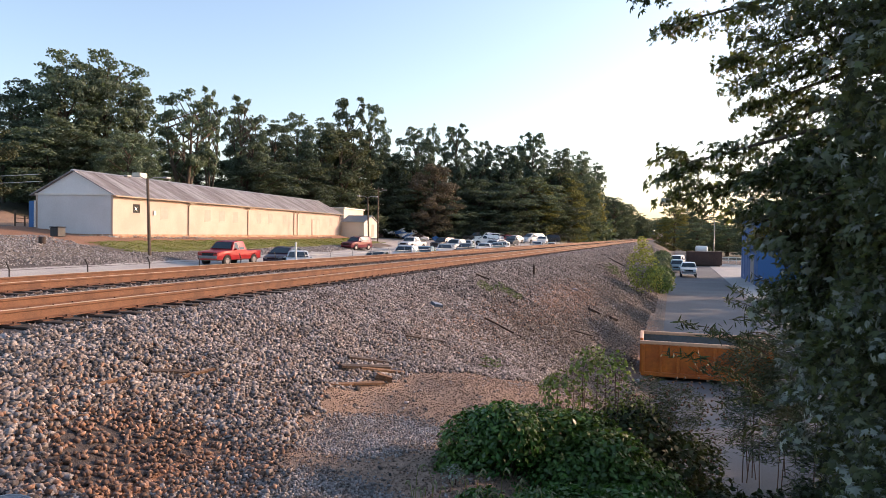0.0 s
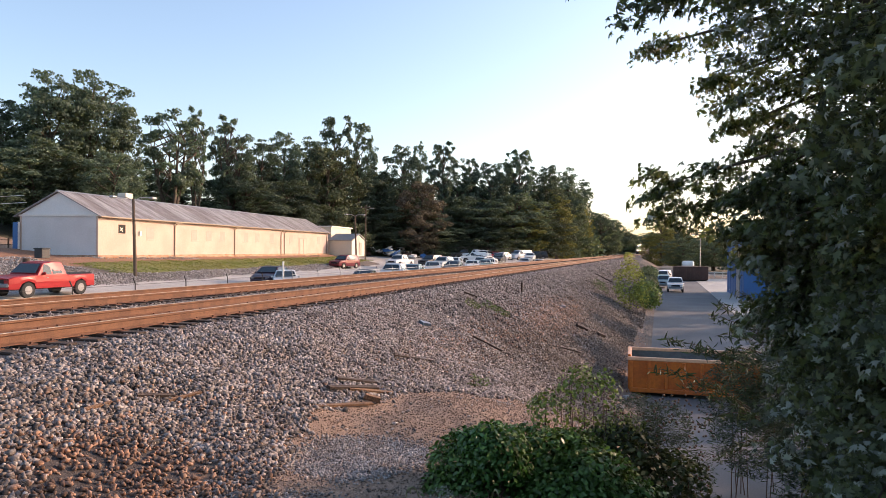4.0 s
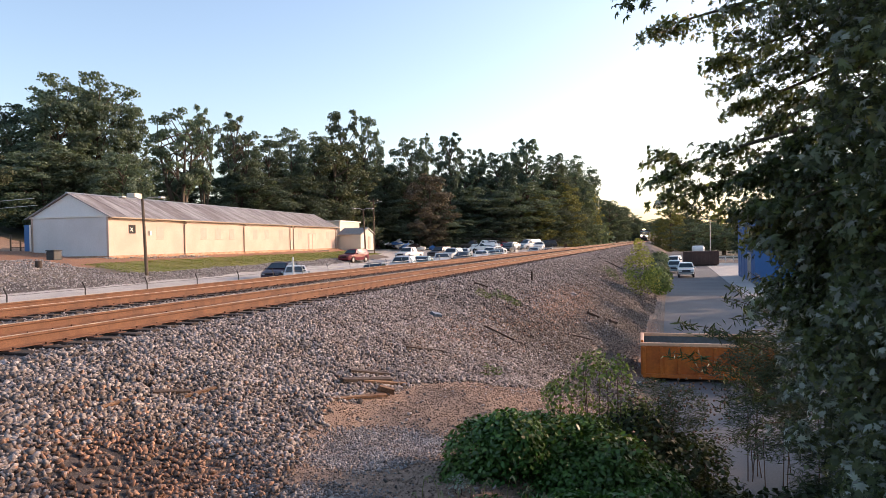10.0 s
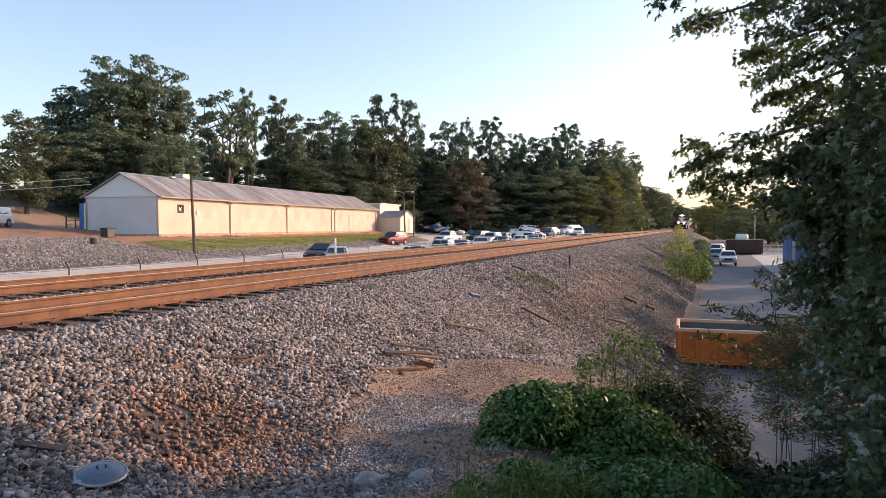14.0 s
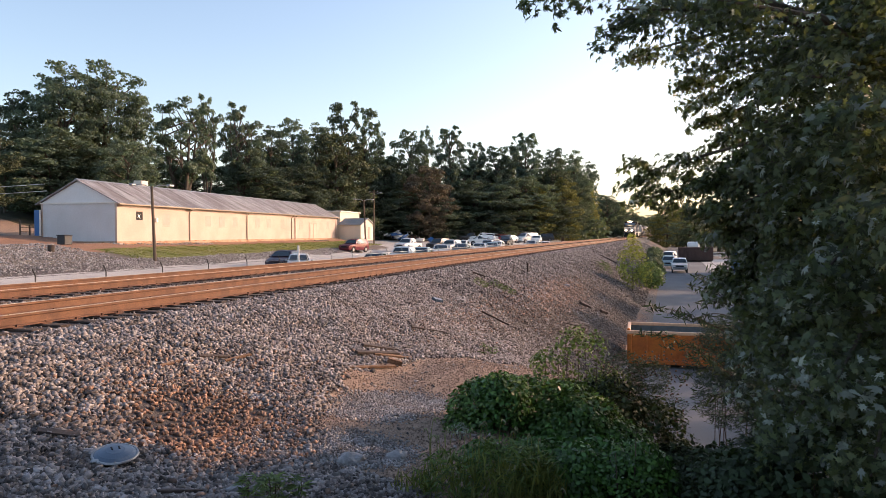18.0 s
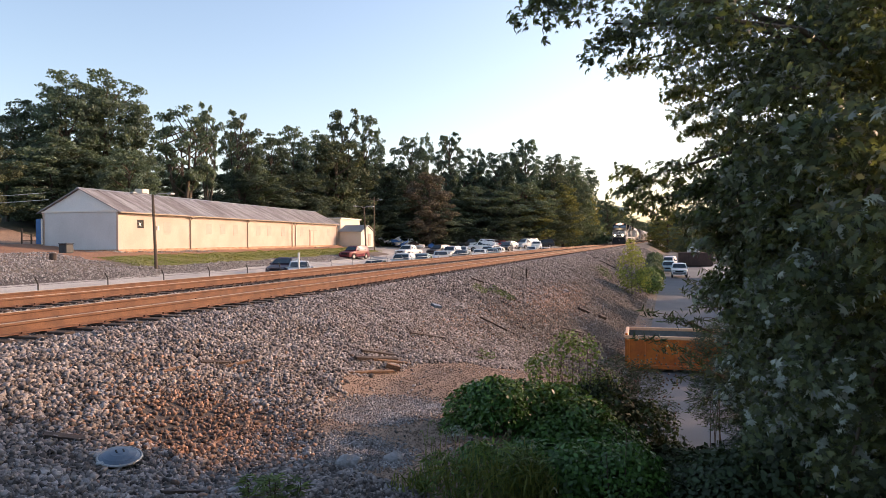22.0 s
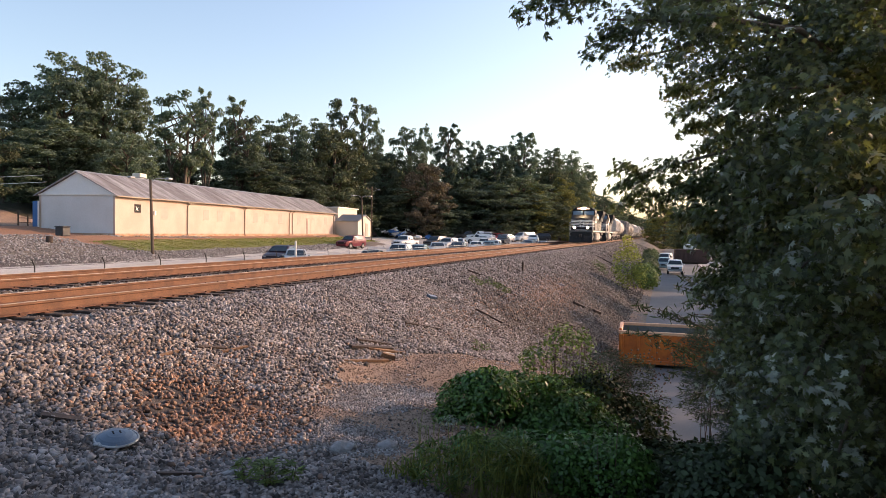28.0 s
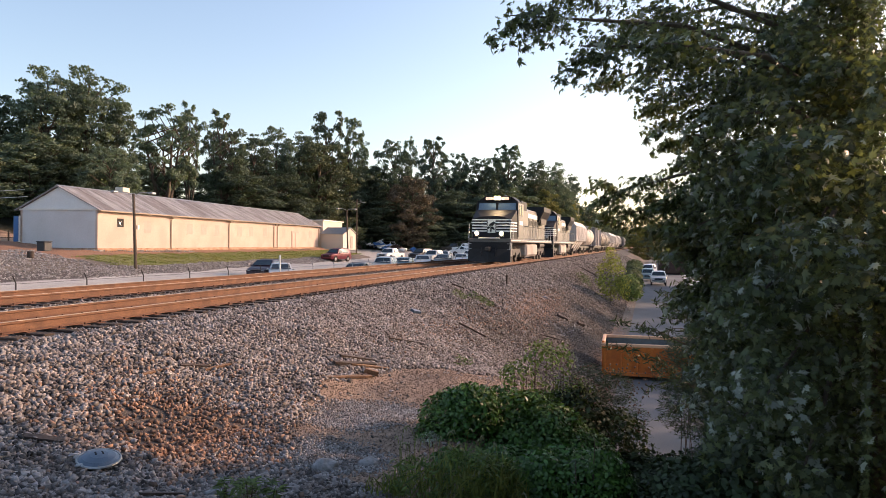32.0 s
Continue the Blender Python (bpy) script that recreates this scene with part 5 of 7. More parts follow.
    # handrails
    for s in (-1, 1):
        for y in [1.5] + [6 + 1.9 * i for i in range(9)]:
            part("stanchion", Geo().tube([(s * 1.48, y, 1.6), (s * 1.48, y, 2.65)], 0.022, 6), W, c, "white handrail stanchion")
        part("handrail", Geo().tube([(s * 1.48, 5.6, 2.6), (s * 1.48, 21.4, 2.6)], 0.03, 6), M["black"], c)
        part("handrail", Geo().tube([(s * 1.45, 0.5, 0.7), (s * 1.48, 0.5, 1.6), (s * 1.48, 0.6, 2.6), (s * 1.3, 0.6, 2.7)], 0.022, 6), W, c, "white corner grab rail")
    part("front_rail", Geo().tube([(-1.2, 0.62, 2.55), (-0.4, 0.62, 2.45), (0.4, 0.62, 2.45), (1.2, 0.62, 2.55)], 0.02, 6), W, c)
    part("fuel_tank", Geo().box((0, 10.9, 0.85), (2.7, 5.4, 1.05), 0.18), M["tank_pale"], c, "pale fuel tank")
    part("air_tank", Geo().tube([(1.3, 14.2, 1.2), (1.3, 17, 1.2)], 0.2, 10), M["dark_steel"], c)
    truck(c, 4.6), truck(c, 17.4)
    return c


def rail_car(kind, label):
    c = thing({"hopper": "hopper_car", "tank": "tank_car", "dark_tank": "tank_car", "box": "boxcar"}[kind], label, "freight car", "freight cars of the train")
    L = 16.5 if kind != "box" else 17.5
    truck(c, 2.3, 2, 1.75), truck(c, L - 2.3, 2, 1.75)
    part("sill", Geo().box((0, L / 2, 1.05), (2.6 if kind == "box" else 1.0, L - 0.7, 0.3), 0.02), M["dark_steel"], c)
    for y in (0.1, L - 0.1):
        part("coupler", Geo().box((0, y, 0.95), (0.28, 0.8, 0.28), 0.05), M["dark_steel"], c)
    if kind == "hopper":
        pm = M["hopper"]
        body = part("body", Geo().add([(-1.5, 1.4, 1.9), (1.5, 1.4, 1.9), (1.55, 0.7, 3.9), (-1.55, 0.7, 3.9), (-1.5, L - 1.4, 1.9), (1.5, L - 1.4, 1.9), (1.55, L - 0.7, 3.9), (-1.55, L - 0.7, 3.9), (-0.9, 0.7, 4.55), (0.9, 0.7, 4.55), (-0.9, L - 0.7, 4.55), (0.9, L - 0.7, 4.55)],
               [(0, 1, 2, 3), (4, 7, 6, 5), (0, 3, 7, 4), (1, 5, 6, 2), (0, 4, 5, 1), (3, 8, 10, 7), (2, 6, 11, 9), (3, 2, 9, 8), (7, 10, 11, 6), (8, 9, 11, 10)]), pm, c, "pale dusty hopper body")
        for i in range(10):
            for s in (-1, 1):
                part("rib", Geo().box((s * 1.57, 1.6 + i * 1.48, 2.9), (0.08, 0.1, 2.0)), pm, body)
        for y in (3.6, 6.6, 9.8, 12.8):
            part("chute", Geo().add([(-1.3, y - 1.3, 1.95), (1.3, y - 1.3, 1.95), (1.3, y + 1.3, 1.95), (-1.3, y + 1.3, 1.95), (-0.4, y - 0.4, 0.5), (0.4, y - 0.4, 0.5), (0.4, y + 0.4, 0.5), (-0.4, y + 0.4, 0.5)], [(0, 1, 5, 4), (1, 2, 6, 5), (2, 3, 7, 6), (3, 0, 4, 7), (4, 5, 6, 7)]), pm, c)
        part("roof_walk", Geo().box((0, L / 2, 4.62), (0.7, L - 1.6, 0.08)), M["steel"], c)
    elif kind in ("tank", "dark_tank"):
        pm = M["tank_pale"] if kind == "tank" else M["tank"]
        ang = [0.9, 1.3, 1.45, 1.5]
        part("barrel", Geo().tube([(0, 0.9, 2.75), (0, 1.05, 2.75), (0, 1.5, 2.75), (0, L - 1.5, 2.75), (0, L - 1.05, 2.75), (0, L - 0.9, 2.75)], [0.5, 1.15, 1.5, 1.5, 1.15, 0.5], 28), pm, c, "rounded tank barrel")
        for y in (3.0, 5.5, L - 5.5, L - 3.0):
            part("band", Geo().tube([(0, y - 0.06, 2.75), (0, y + 0.06, 2.75)], 1.52, 28), pm, c)
        part("manway", Geo().tube([(0, L / 2, 4.2), (0, L / 2, 4.6)], [0.45, 0.42], 14), pm, c)
        part("top_platform", Geo().box((0, L / 2, 4.35), (1.5, 2.2, 0.05)), M["steel"], c)
        for s in (-1, 1):
            part("ladder", Geo().tube([(s * 1.55, L / 2 - 0.25, 1.2), (s * 1.5, L / 2 - 0.25, 3.3), (s * 0.75, L / 2 - 0.25, 4.4)], 0.03, 5).tube([(s * 1.55, L / 2 + 0.25, 1.2), (s * 1.5, L / 2 + 0.25, 3.3), (s * 0.75, L / 2 + 0.25, 4.4)], 0.03, 5), M["steel"], c)
            part("end_rail", Geo().tube([(s * 1.3, 0.5, 1.2), (s * 1.3, 0.5, 2.2), (0, 0.5, 2.2)], 0.03, 5), M["steel"], c)
    else:
        pm = M["box_blue"]
        b = part("body", Geo().box((0, L / 2, 2.85), (3.0, L - 0.8, 3.3), 0.04), pm, c, "faded slate boxcar body")
        for s in (-1, 1):
            part("door", Geo().box((s * 1.53, L / 2, 2.75), (0.07, 3.0, 2.9), 0.02), pm, b)
            for i in range(14):
                if not 5 < i < 9:
                    part("rib", Geo().box((s * 1.52, 0.9 + i * 1.2, 2.85), (0.07, 0.12, 3.1)), pm, b)
        part("roof", Geo().prism([(-1.55, 4.48), (1.55, 4.48), (0, 4.75)], 0.4, L - 0.4), M["steel"], c)
        part("end_ladder", Geo().tube([(1.3, 0.35, 1.2), (1.3, 0.35, 4.4)], 0.03, 5).tube([(0.9, 0.35, 1.2), (0.9, 0.35, 4.4)], 0.03, 5), M["steel"], c)
    return c


TRAIN = []
place = 0.0
first_loco = locomotive("black and white diesel locomotive with lit headlights leading a train")
TRAIN.append((first_loco, 0.0))
second = copy_thing(first_loco, pose(0, 0, 0))
tagged(second, "second black diesel locomotive coupled behind the first")
unlit = M["clear_lamp"]
for ch in second.children_recursive:
    if ch.name.split(".")[0] in ("ditch_light", "headlight"):
        ch.data = ch.data.copy()
        ch.data.materials[0] = unlit
        ch["label"] = "unlit lamp"
TRAIN.append((second, 22.6))
first_loco.scale = second.scale = (1, 1, 1.06)
place, kinds = 45.2, {}
for kind, label in (("hopper", "pale covered hopper car"), ("tank", "pale tank car with sooty ends"), ("box", "faded slate-blue steel boxcar"), ("dark_tank", "sooty dark tank car"), ("dark_tank", "sooty dark tank car"), ("hopper", "pale covered hopper car"), ("hopper", "pale covered hopper car"),
                    ("tank", "pale tank car with sooty ends"), ("hopper", "pale covered hopper car"), ("dark_tank", "sooty dark tank car"), ("box", "faded slate-blue steel boxcar"), ("hopper", "pale covered hopper car")):
    if kind not in kinds:
        kinds[kind] = ob = rail_car(kind, label)
    else:
        ob = copy_thing(kinds[kind], pose(0, 0, 0))
    TRAIN.append((ob, place))
    place += 17.1 if kind != "box" else 18.1


# ---- distant trees ----
def crown_points(n, blobs, squash=0.8):
    """Points in the shells of many round clumps, so that the outline is uneven and has gaps."""
    k = rng.integers(0, len(blobs), n)
    d = rng.normal(size=(n, 3))
    d /= np.linalg.norm(d, axis=1)[:, None]
    r = blobs[k, 3] * rng.uniform(0.45, 1.05, n) ** 0.6
    return blobs[k, :3] + d * r[:, None] * (1, 1, squash)


def facing(name, shape, faces, places, normals, sizes, material, loose=0.6):
    """Leaves that face outwards from their clump, more or less, joined into one mesh."""
    shape, places, n = np.asarray(shape, float), np.asarray(places, float), len(places)
    up = np.asarray(normals, float) + loose * rng.normal(size=(n, 3))
    up /= np.linalg.norm(up, axis=1)[:, None]
    side = np.cross(up, rng.normal(size=(n, 3)))
    side /= np.linalg.norm(side, axis=1)[:, None]
    turn = np.stack([side, np.cross(up, side), up], -1)
    v = np.einsum("nij,nkj->nki", turn, shape[None] * np.asarray(sizes, float).reshape(n, 1, 1)) + places[:, None]
    f = np.asarray(faces)[None] + (np.arange(n) * len(shape))[:, None, None]
    return raw_mesh(name, v.reshape(-1, 3), f.reshape(-1, np.asarray(faces).shape[1]), material)


def clump_leaves(n, blobs, centre, squash=0.75):
    """Places and outward directions of leaves on the upper and outer sides of clumps."""
    k = rng.choice(len(blobs), n, p=blobs[:, 3] ** 2 / (blobs[:, 3] ** 2).sum())
    out = blobs[k, :3] - np.asarray(centre)
    out /= np.linalg.norm(out, axis=1)[:, None] + 1e-6
    d = rng.normal(size=(n, 3)) + 0.45 * out + (0, 0, 0.3)
    d /= np.linalg.norm(d, axis=1)[:, None]
    r = blobs[k, 3] * (0.55 + 0.55 * rng.uniform(0, 1, n) ** 0.7)
    return blobs[k, :3] + d * r[:, None] * (1, 1, squash), d + 0.35 * out


FORMS = {
    # where the crown starts, its fullness by height, clumps, their radii, leaves, trunks
    "dome": dict(start=0.10, wide=lambda z: 0.27 * (1 - abs((z - 0.50) / 0.50) ** 4.0), clumps=84, radii=(0.050, 0.115), leaves=30000, trunks=1),
    "broad": dict(start=0.12, wide=lambda z: 0.27 * (1 - abs((z - 0.52) / 0.48) ** 3.4), clumps=70, radii=(0.045, 0.110), leaves=21000, trunks=1),
    "narrow": dict(start=0.12, wide=lambda z: 0.26 * (1 - abs((z - 0.48) / 0.52) ** 2.8), clumps=58, radii=(0.042, 0.105), leaves=18000, trunks=1),
    "open": dict(start=0.36, wide=lambda z: 0.26 * (1 - abs((z - 0.70) / 0.36) ** 3.0), clumps=52, radii=(0.030, 0.080), leaves=11000, trunks=4),
    "tall_open": dict(start=0.25, wide=lambda z: 0.24 * (1 - abs((z - 0.66) / 0.42) ** 2.0), clumps=64, radii=(0.034, 0.085), leaves=15000, trunks=2),
    "bushy": dict(start=0.03, wide=lambda z: 0.29 * (1 - abs((z - 0.36) / 0.66) ** 2.4), clumps=80, radii=(0.045, 0.100), leaves=21000, trunks=1),
    "pine": dict(start=0.50, wide=lambda z: 0.25 * (1 - abs((z - 0.80) / 0.31) ** 2.0), clumps=44, radii=(0.034, 0.085), leaves=12000, trunks=1),
}


def tree_model(kind, form, seed, leaf):
    """A tree 1 high and about 0.62 wide: trunk, limbs and a crown of leaf clumps at the ends of its limbs."""
    r, fm = np.random.default_rng(seed), FORMS[form]
    t = thing(kind, "", "tree")
    g = Geo()
    stems = []
    for k in range(fm["trunks"]):
        a = 2 * math.pi * k / fm["trunks"] + r.uniform(-0.4, 0.4)
        lean = 0.0 if fm["trunks"] == 1 else r.uniform(0.06, 0.14)
        top = (lean * math.cos(a) + r.uniform(-0.02, 0.02), lean * math.sin(a) + r.uniform(-0.02, 0.02), 0.93 if form == "pine" else 0.72)
        stems.append(top)
        g.tube([(0, 0, -0.04), (top[0] * 0.18, top[1] * 0.18, 0.2), (top[0] * 0.65, top[1] * 0.65, 0.45), top], [0.022, 0.017, 0.011, 0.003], 8)
    blobs = []
    lop = r.uniform(0, 6.3, 3)
    for i in range(fm["clumps"]):
        z = fm["start"] + (0.93 - fm["start"]) * (i + 0.5) / fm["clumps"] + r.uniform(-0.03, 0.03)
        a = i * 2.4 + r.uniform(-0.5, 0.5)
        uneven = 0.80 + 0.22 * math.sin(a + lop[0]) * math.sin(7 * z + lop[1]) + 0.12 * math.sin(3 * a + lop[2])
        d = max(0.02, fm["wide"](min(z, 0.96))) * uneven * (0.30 + 0.72 * r.random() ** 0.6)
        p = (d * math.cos(a), d * math.sin(a), z)
        top = stems[i % len(stems)]
        k = max(0.12, min(1.0, (z - 0.14) / top[2]))
        if i % 2 == 0 or form in ("open", "pine"):
            root = (top[0] * k, top[1] * k, top[2] * k)
            g.tube([root, ((root[0] + p[0]) / 2, (root[1] + p[1]) / 2, (root[2] + z) / 2 - 0.01), p], [0.006, 0.004, 0.0015], 5)
        blobs.append((*p, r.uniform(*fm["radii"]) * (1.15 - 0.45 * z)))
    part("trunk", g, M["bark"], t)
    twigs = []
    for x, y, z, rad in blobs:
        for k in range(6):
            v = r.normal(size=3)
            v = v / np.linalg.norm(v) * rad * r.uniform(0.35, 1.05)
            twigs.append((x + v[0], y + v[1], min(z + 0.65 * v[2], 0.985), rad * r.uniform(0.38, 0.72)))
    blobs = twigs
    places, normals = clump_leaves(fm["leaves"], np.array(blobs), (0, 0, 0.5), 0.45 if form == "pine" else 0.55)
    part("crown", facing("crown", *LEAF_CLUMP, places, normals, rng.uniform(0.008, 0.018, len(places)), leaf, 0.8), None, t)
    return t


MODELS = [tree_model("oak_tree", "dome", 1, M["leaf_far"]), tree_model("oak_tree", "broad", 2, M["leaf_far"]), tree_model("oak_tree", "narrow", 3, M["leaf_far"]), tree_model("poplar_tree", "bushy", 4, M["leaf_yellow"]),
          tree_model("pine_tree", "pine", 5, M["leaf_pine"]), tree_model("pine_tree", "pine", 6, M["leaf_pine"]), tree_model("oak_tree", "open", 7, M["leaf_far"]), tree_model("oak_tree", "broad", 8, M["leaf_rust"]),
          tree_model("oak_tree", "bushy", 9, M["leaf_olive"]), tree_model("oak_tree", "broad", 10, M["leaf_olive"]), tree_model("oak_tree", "tall_open", 11, M["leaf_far"])]
used = set()


def plant(model, x, y, top, width, label, yaw=None, base=None):
    """Sets a tree of that width with its top at a height above rail level."""
    z = gz(x, y) if base is None else base
    h = (top - z) * 1.05
    m = pose(x, y, z, 0, 0, rng.uniform(0, 360) if yaw is None else yaw) @ Matrix.Diagonal((width / 0.52, width / 0.52, h, 1))
    if model in used:
        k = MODELS[model].scale
        ob = copy_thing(MODELS[model], m @ Matrix.Diagonal((1 / k.x, 1 / k.y, 1 / k.z, 1)))
    else:
        used.add(model)
        ob = MODELS[model]
        ob.matrix_basis = m
    return tagged(ob, label, "tree", "woods behind the lot")


OAK, PINE, YEL = "tall dark green broadleaf tree at the wood's edge", "tall thin-crowned pine in the woods", "tree with yellowing leaves catching the sun"
BANK, BIG, FORK, WISP = "olive-green tree on a grassy bank beside the drive", "large rounded oak behind the warehouse", "open-crowned tree with forked pale trunks", "wispy tree with a thin crown"
OLIVE, TALL, RUST = "bushy olive-green tree close behind the warehouse", "tall oak standing above the woods", "reddish-leaved tree at the wood's edge"
for model, x, y, top, width, label in (
    (9, -55.6, 52.2, 13.0, 6.4, BANK), (1, -63.5, 64.3, 18.5, 7.3, OAK), (0, -57.7, 65.4, 21.3, 10.3, BIG), (0, -55.7, 69.3, 22.2, 9.9, OAK),
    (2, -53.7, 72.1, 19.3, 5.4, OAK), (1, -56.6, 62.4, 13.3, 12.5, OAK), (1, -49.5, 66.0, 12.1, 7.3, OAK), (2, -61.8, 60.6, 13.3, 5.3, OAK),
    (6, -54.5, 82.4, 20.2, 10.1, FORK), (6, -55.2, 88.6, 22.0, 5.1, WISP), (6, -54.7, 96.2, 22.1, 7.3, WISP), (1, -54.5, 98.4, 18.8, 7.4, OAK),
    (2, -53.1, 103.1, 19.4, 7.7, OAK), (1, -52.2, 108.8, 21.4, 8.5, OAK), (2, -50.2, 113.7, 21.4, 7.7, OAK), (8, -46.9, 114.9, 19.6, 13.9, OLIVE),
    (10, -48.2, 120.9, 26.5, 8.6, TALL), (10, -45.2, 126.2, 25.9, 6.7, OAK), (2, -45.1, 128.2, 18.1, 10.7, OAK), (1, -51.9, 97.0, 12.0, 13.6, OAK),
    (0, -50.4, 106.1, 12.7, 12.7, OAK), (5, -43.4, 130.9, 16.4, 8.6, PINE), (1, -39.5, 133.5, 22.2, 8.6, OAK),
    (2, -37.9, 139.4, 23.7, 5.4, OAK), (4, -33.1, 140.1, 23.7, 7.3, PINE), (7, -33.8, 129.0, 14.2, 9.4, RUST), (6, -31.1, 146.0, 16.2, 8.6, OAK),
    (5, -29.5, 147.7, 20.9, 6.8, PINE), (1, -25.6, 151.2, 20.4, 9.4, OAK), (4, -20.1, 156.4, 24.0, 8.6, PINE), (2, -23.6, 157.2, 21.8, 7.1, OAK),
    (1, -15.6, 166.5, 21.3, 9.4, OAK), (0, -14.4, 194.6, 23.5, 9.6, OAK), (2, -12.8, 219.5, 23.4, 7.6, OAK), (1, -41.2, 130.6, 10.6, 14.8, OAK),
    (0, -27.8, 141.7, 12.2, 15.4, OAK), (1, -20.2, 149.8, 13.5, 15.9, OAK), (2, -23.9, 142.0, 8.6, 12.9, OAK), (2, -45.0, 123.8, 9.2, 12.0, OAK),
    (0, -16.0, 159.7, 11.3, 14.2, OAK), (3, -12.8, 164.1, 13.8, 9.4, YEL), (3, -17.4, 152.9, 11.1, 9.3, YEL), (3, -13.1, 216.1, 15.2, 8.9, YEL),
    (0, -12.7, 269.4, 15.1, 9.7, OAK), (2, -12.9, 341.5, 16.1, 10.6, OAK), (1, -13.2, 192.6, 12.4, 7.6, OAK), (1, -32.4, 134.7, 7.9, 12.6, OAK),
    (3, 10.5, 262, 12.0, 13, "yellow-orange autumn tree beside the road"), (0, 16, 285, 12.5, 13, OAK), (1, 17, 225, 5.6, 13, OAK), (2, 24, 205, 6.5, 14, OAK), (0, 31, 190, 8, 15, OAK), (1, -9, 240, 14, 13, OAK),
    (2, -10.5, 300, 15, 15, OAK), (0, -8, 380, 13, 16, OAK), (1, 16, 400, 12.5, 18, OAK), (2, 18, 350, 11, 18, OAK), (0, -14, 470, 13, 20, OAK), (1, 2, 780, 21, 30, OAK),
    (2, -24, 640, 17, 26, OAK), (0, 24, 600, 16, 24, OAK), (1, -22, 540, 16, 24, OAK), (2, 22, 500, 13, 22, OAK), (0, -8, 800, 21, 30, OAK), (2, 14, 820, 21, 30, OAK),
    # Unseen additions: the bank oak, and a row at x 27 to 29.5 shading the road.
    (1, 19.5, 0.5, 8, 12, "unseen leafy oak added on the bank above the road"), (0, 28.5, 57, 6.2, 8, OAK), (1, 28.5, 47.5, 6.2, 8, OAK), (2, 28.5, 38.5, 5.8, 8, OAK), (0, 29.5, 29.5, 5.6, 8, OAK), (1, 27, 67, 6.4, 8, OAK),
    (2, 26, 300, 10, 18, OAK), (1, 36, 150, 6, 12, OAK)):
    plant(model, x, y, top, width, label)
for k, (x, y, top) in enumerate(((-72, 78, 15.5), (-66, 88, 15), (-60, 106, 15.5), (-64, 97, 13.5), (-55, 114, 17), (-54, 122, 18), (-50, 128, 18.5), (-45, 134, 17), (-41, 140, 16), (-37, 146, 15.5), (-33, 152, 17), (-28, 158, 17), (-24, 164, 18), (-20, 172, 18), (-17, 184, 18.5), (-14, 196, 18))):
    plant((1, 2, 0)[k % 3], x, y, top, 13, OAK)
# low scrub that closes the foot of the woods
n = 26000
px = rng.uniform(0, 1, n)
sx = np.where(px < 0.5, np.interp(px, [0, 0.5], [-66, -44]), np.interp(px, [0.5, 1], [-44, -7.5])) + rng.normal(0, 1.2, n)
sy = np.where(px < 0.5, np.interp(px, [0, 0.3, 0.5], [66, 100, 128]), np.interp(px, [0.5, 0.8, 1], [128, 150, 200])) + rng.normal(0, 1.5, n)
sz = ground_z(sx, sy) + rng.uniform(0, 1, n) ** 1.4 * (3.5 + 2 * np.sin(sx * 0.7) + np.sin(sy * 0.45))
tagged(new("undergrowth", scatter("undergrowth", *LEAF_CLUMP, np.stack([sx, sy, sz], -1), rng.uniform(0.5, 1.1, n), M["leaf_far"])), "dark undergrowth along the foot of the woods", "undergrowth", kind="stuff")


n = 9000
fx = rng.uniform(-150, 190, n)
fy = 860 + 40 * np.sin(fx * 0.03) + rng.normal(0, 12, n)
fz = rng.uniform(0, 1, n) ** 1.3 * (17 + 3.5 * np.sin(fx * 0.11) + 2.5 * np.sin(fx * 0.23 + 1))
tagged(new("distant_woods", scatter("distant_woods", *LEAF_CLUMP, np.stack([fx, fy, fz + ground_z(fx, fy)], -1), rng.uniform(2.5, 5.5, n), M["leaf_far"])), "distant hazy woods at the end of the line", "woods", kind="stuff")

# ---- near maple, vines and weeds ----
EYE6, AHEAD, RIGHT = Vector((9.99, 0.835, 1.25)), Vector((-0.3115, 0.950, 0)), Vector((0.950, 0.3115, 0))


def spot(d, r, z):
    """A place d metres into the valley and r metres across from where the camera first stands, at height z."""
    p = EYE6 + AHEAD * d + RIGHT * r
    return (p.x, p.y, z)


def bough_points(a, b, n, spread, sag=0.0):
    """Leaf places along a bough from a to b, in a flat spray that widens in the middle."""
    a, b = np.array(a), np.array(b)
    t = rng.uniform(0.1, 1.0, n) ** 0.8
    p = a + (b - a) * t[:, None]
    p[:, 2] -= sag * t * t
    w = spread * (0.35 + 0.9 * np.sin(np.pi * np.clip(t * 0.9 + 0.05, 0, 1)))
    return p + np.clip(rng.normal(size=(n, 3)), -1.25, 1.25) * w[:, None] * (1, 1, 0.5)


SWAY = []        # leaf masses that stir in the wind


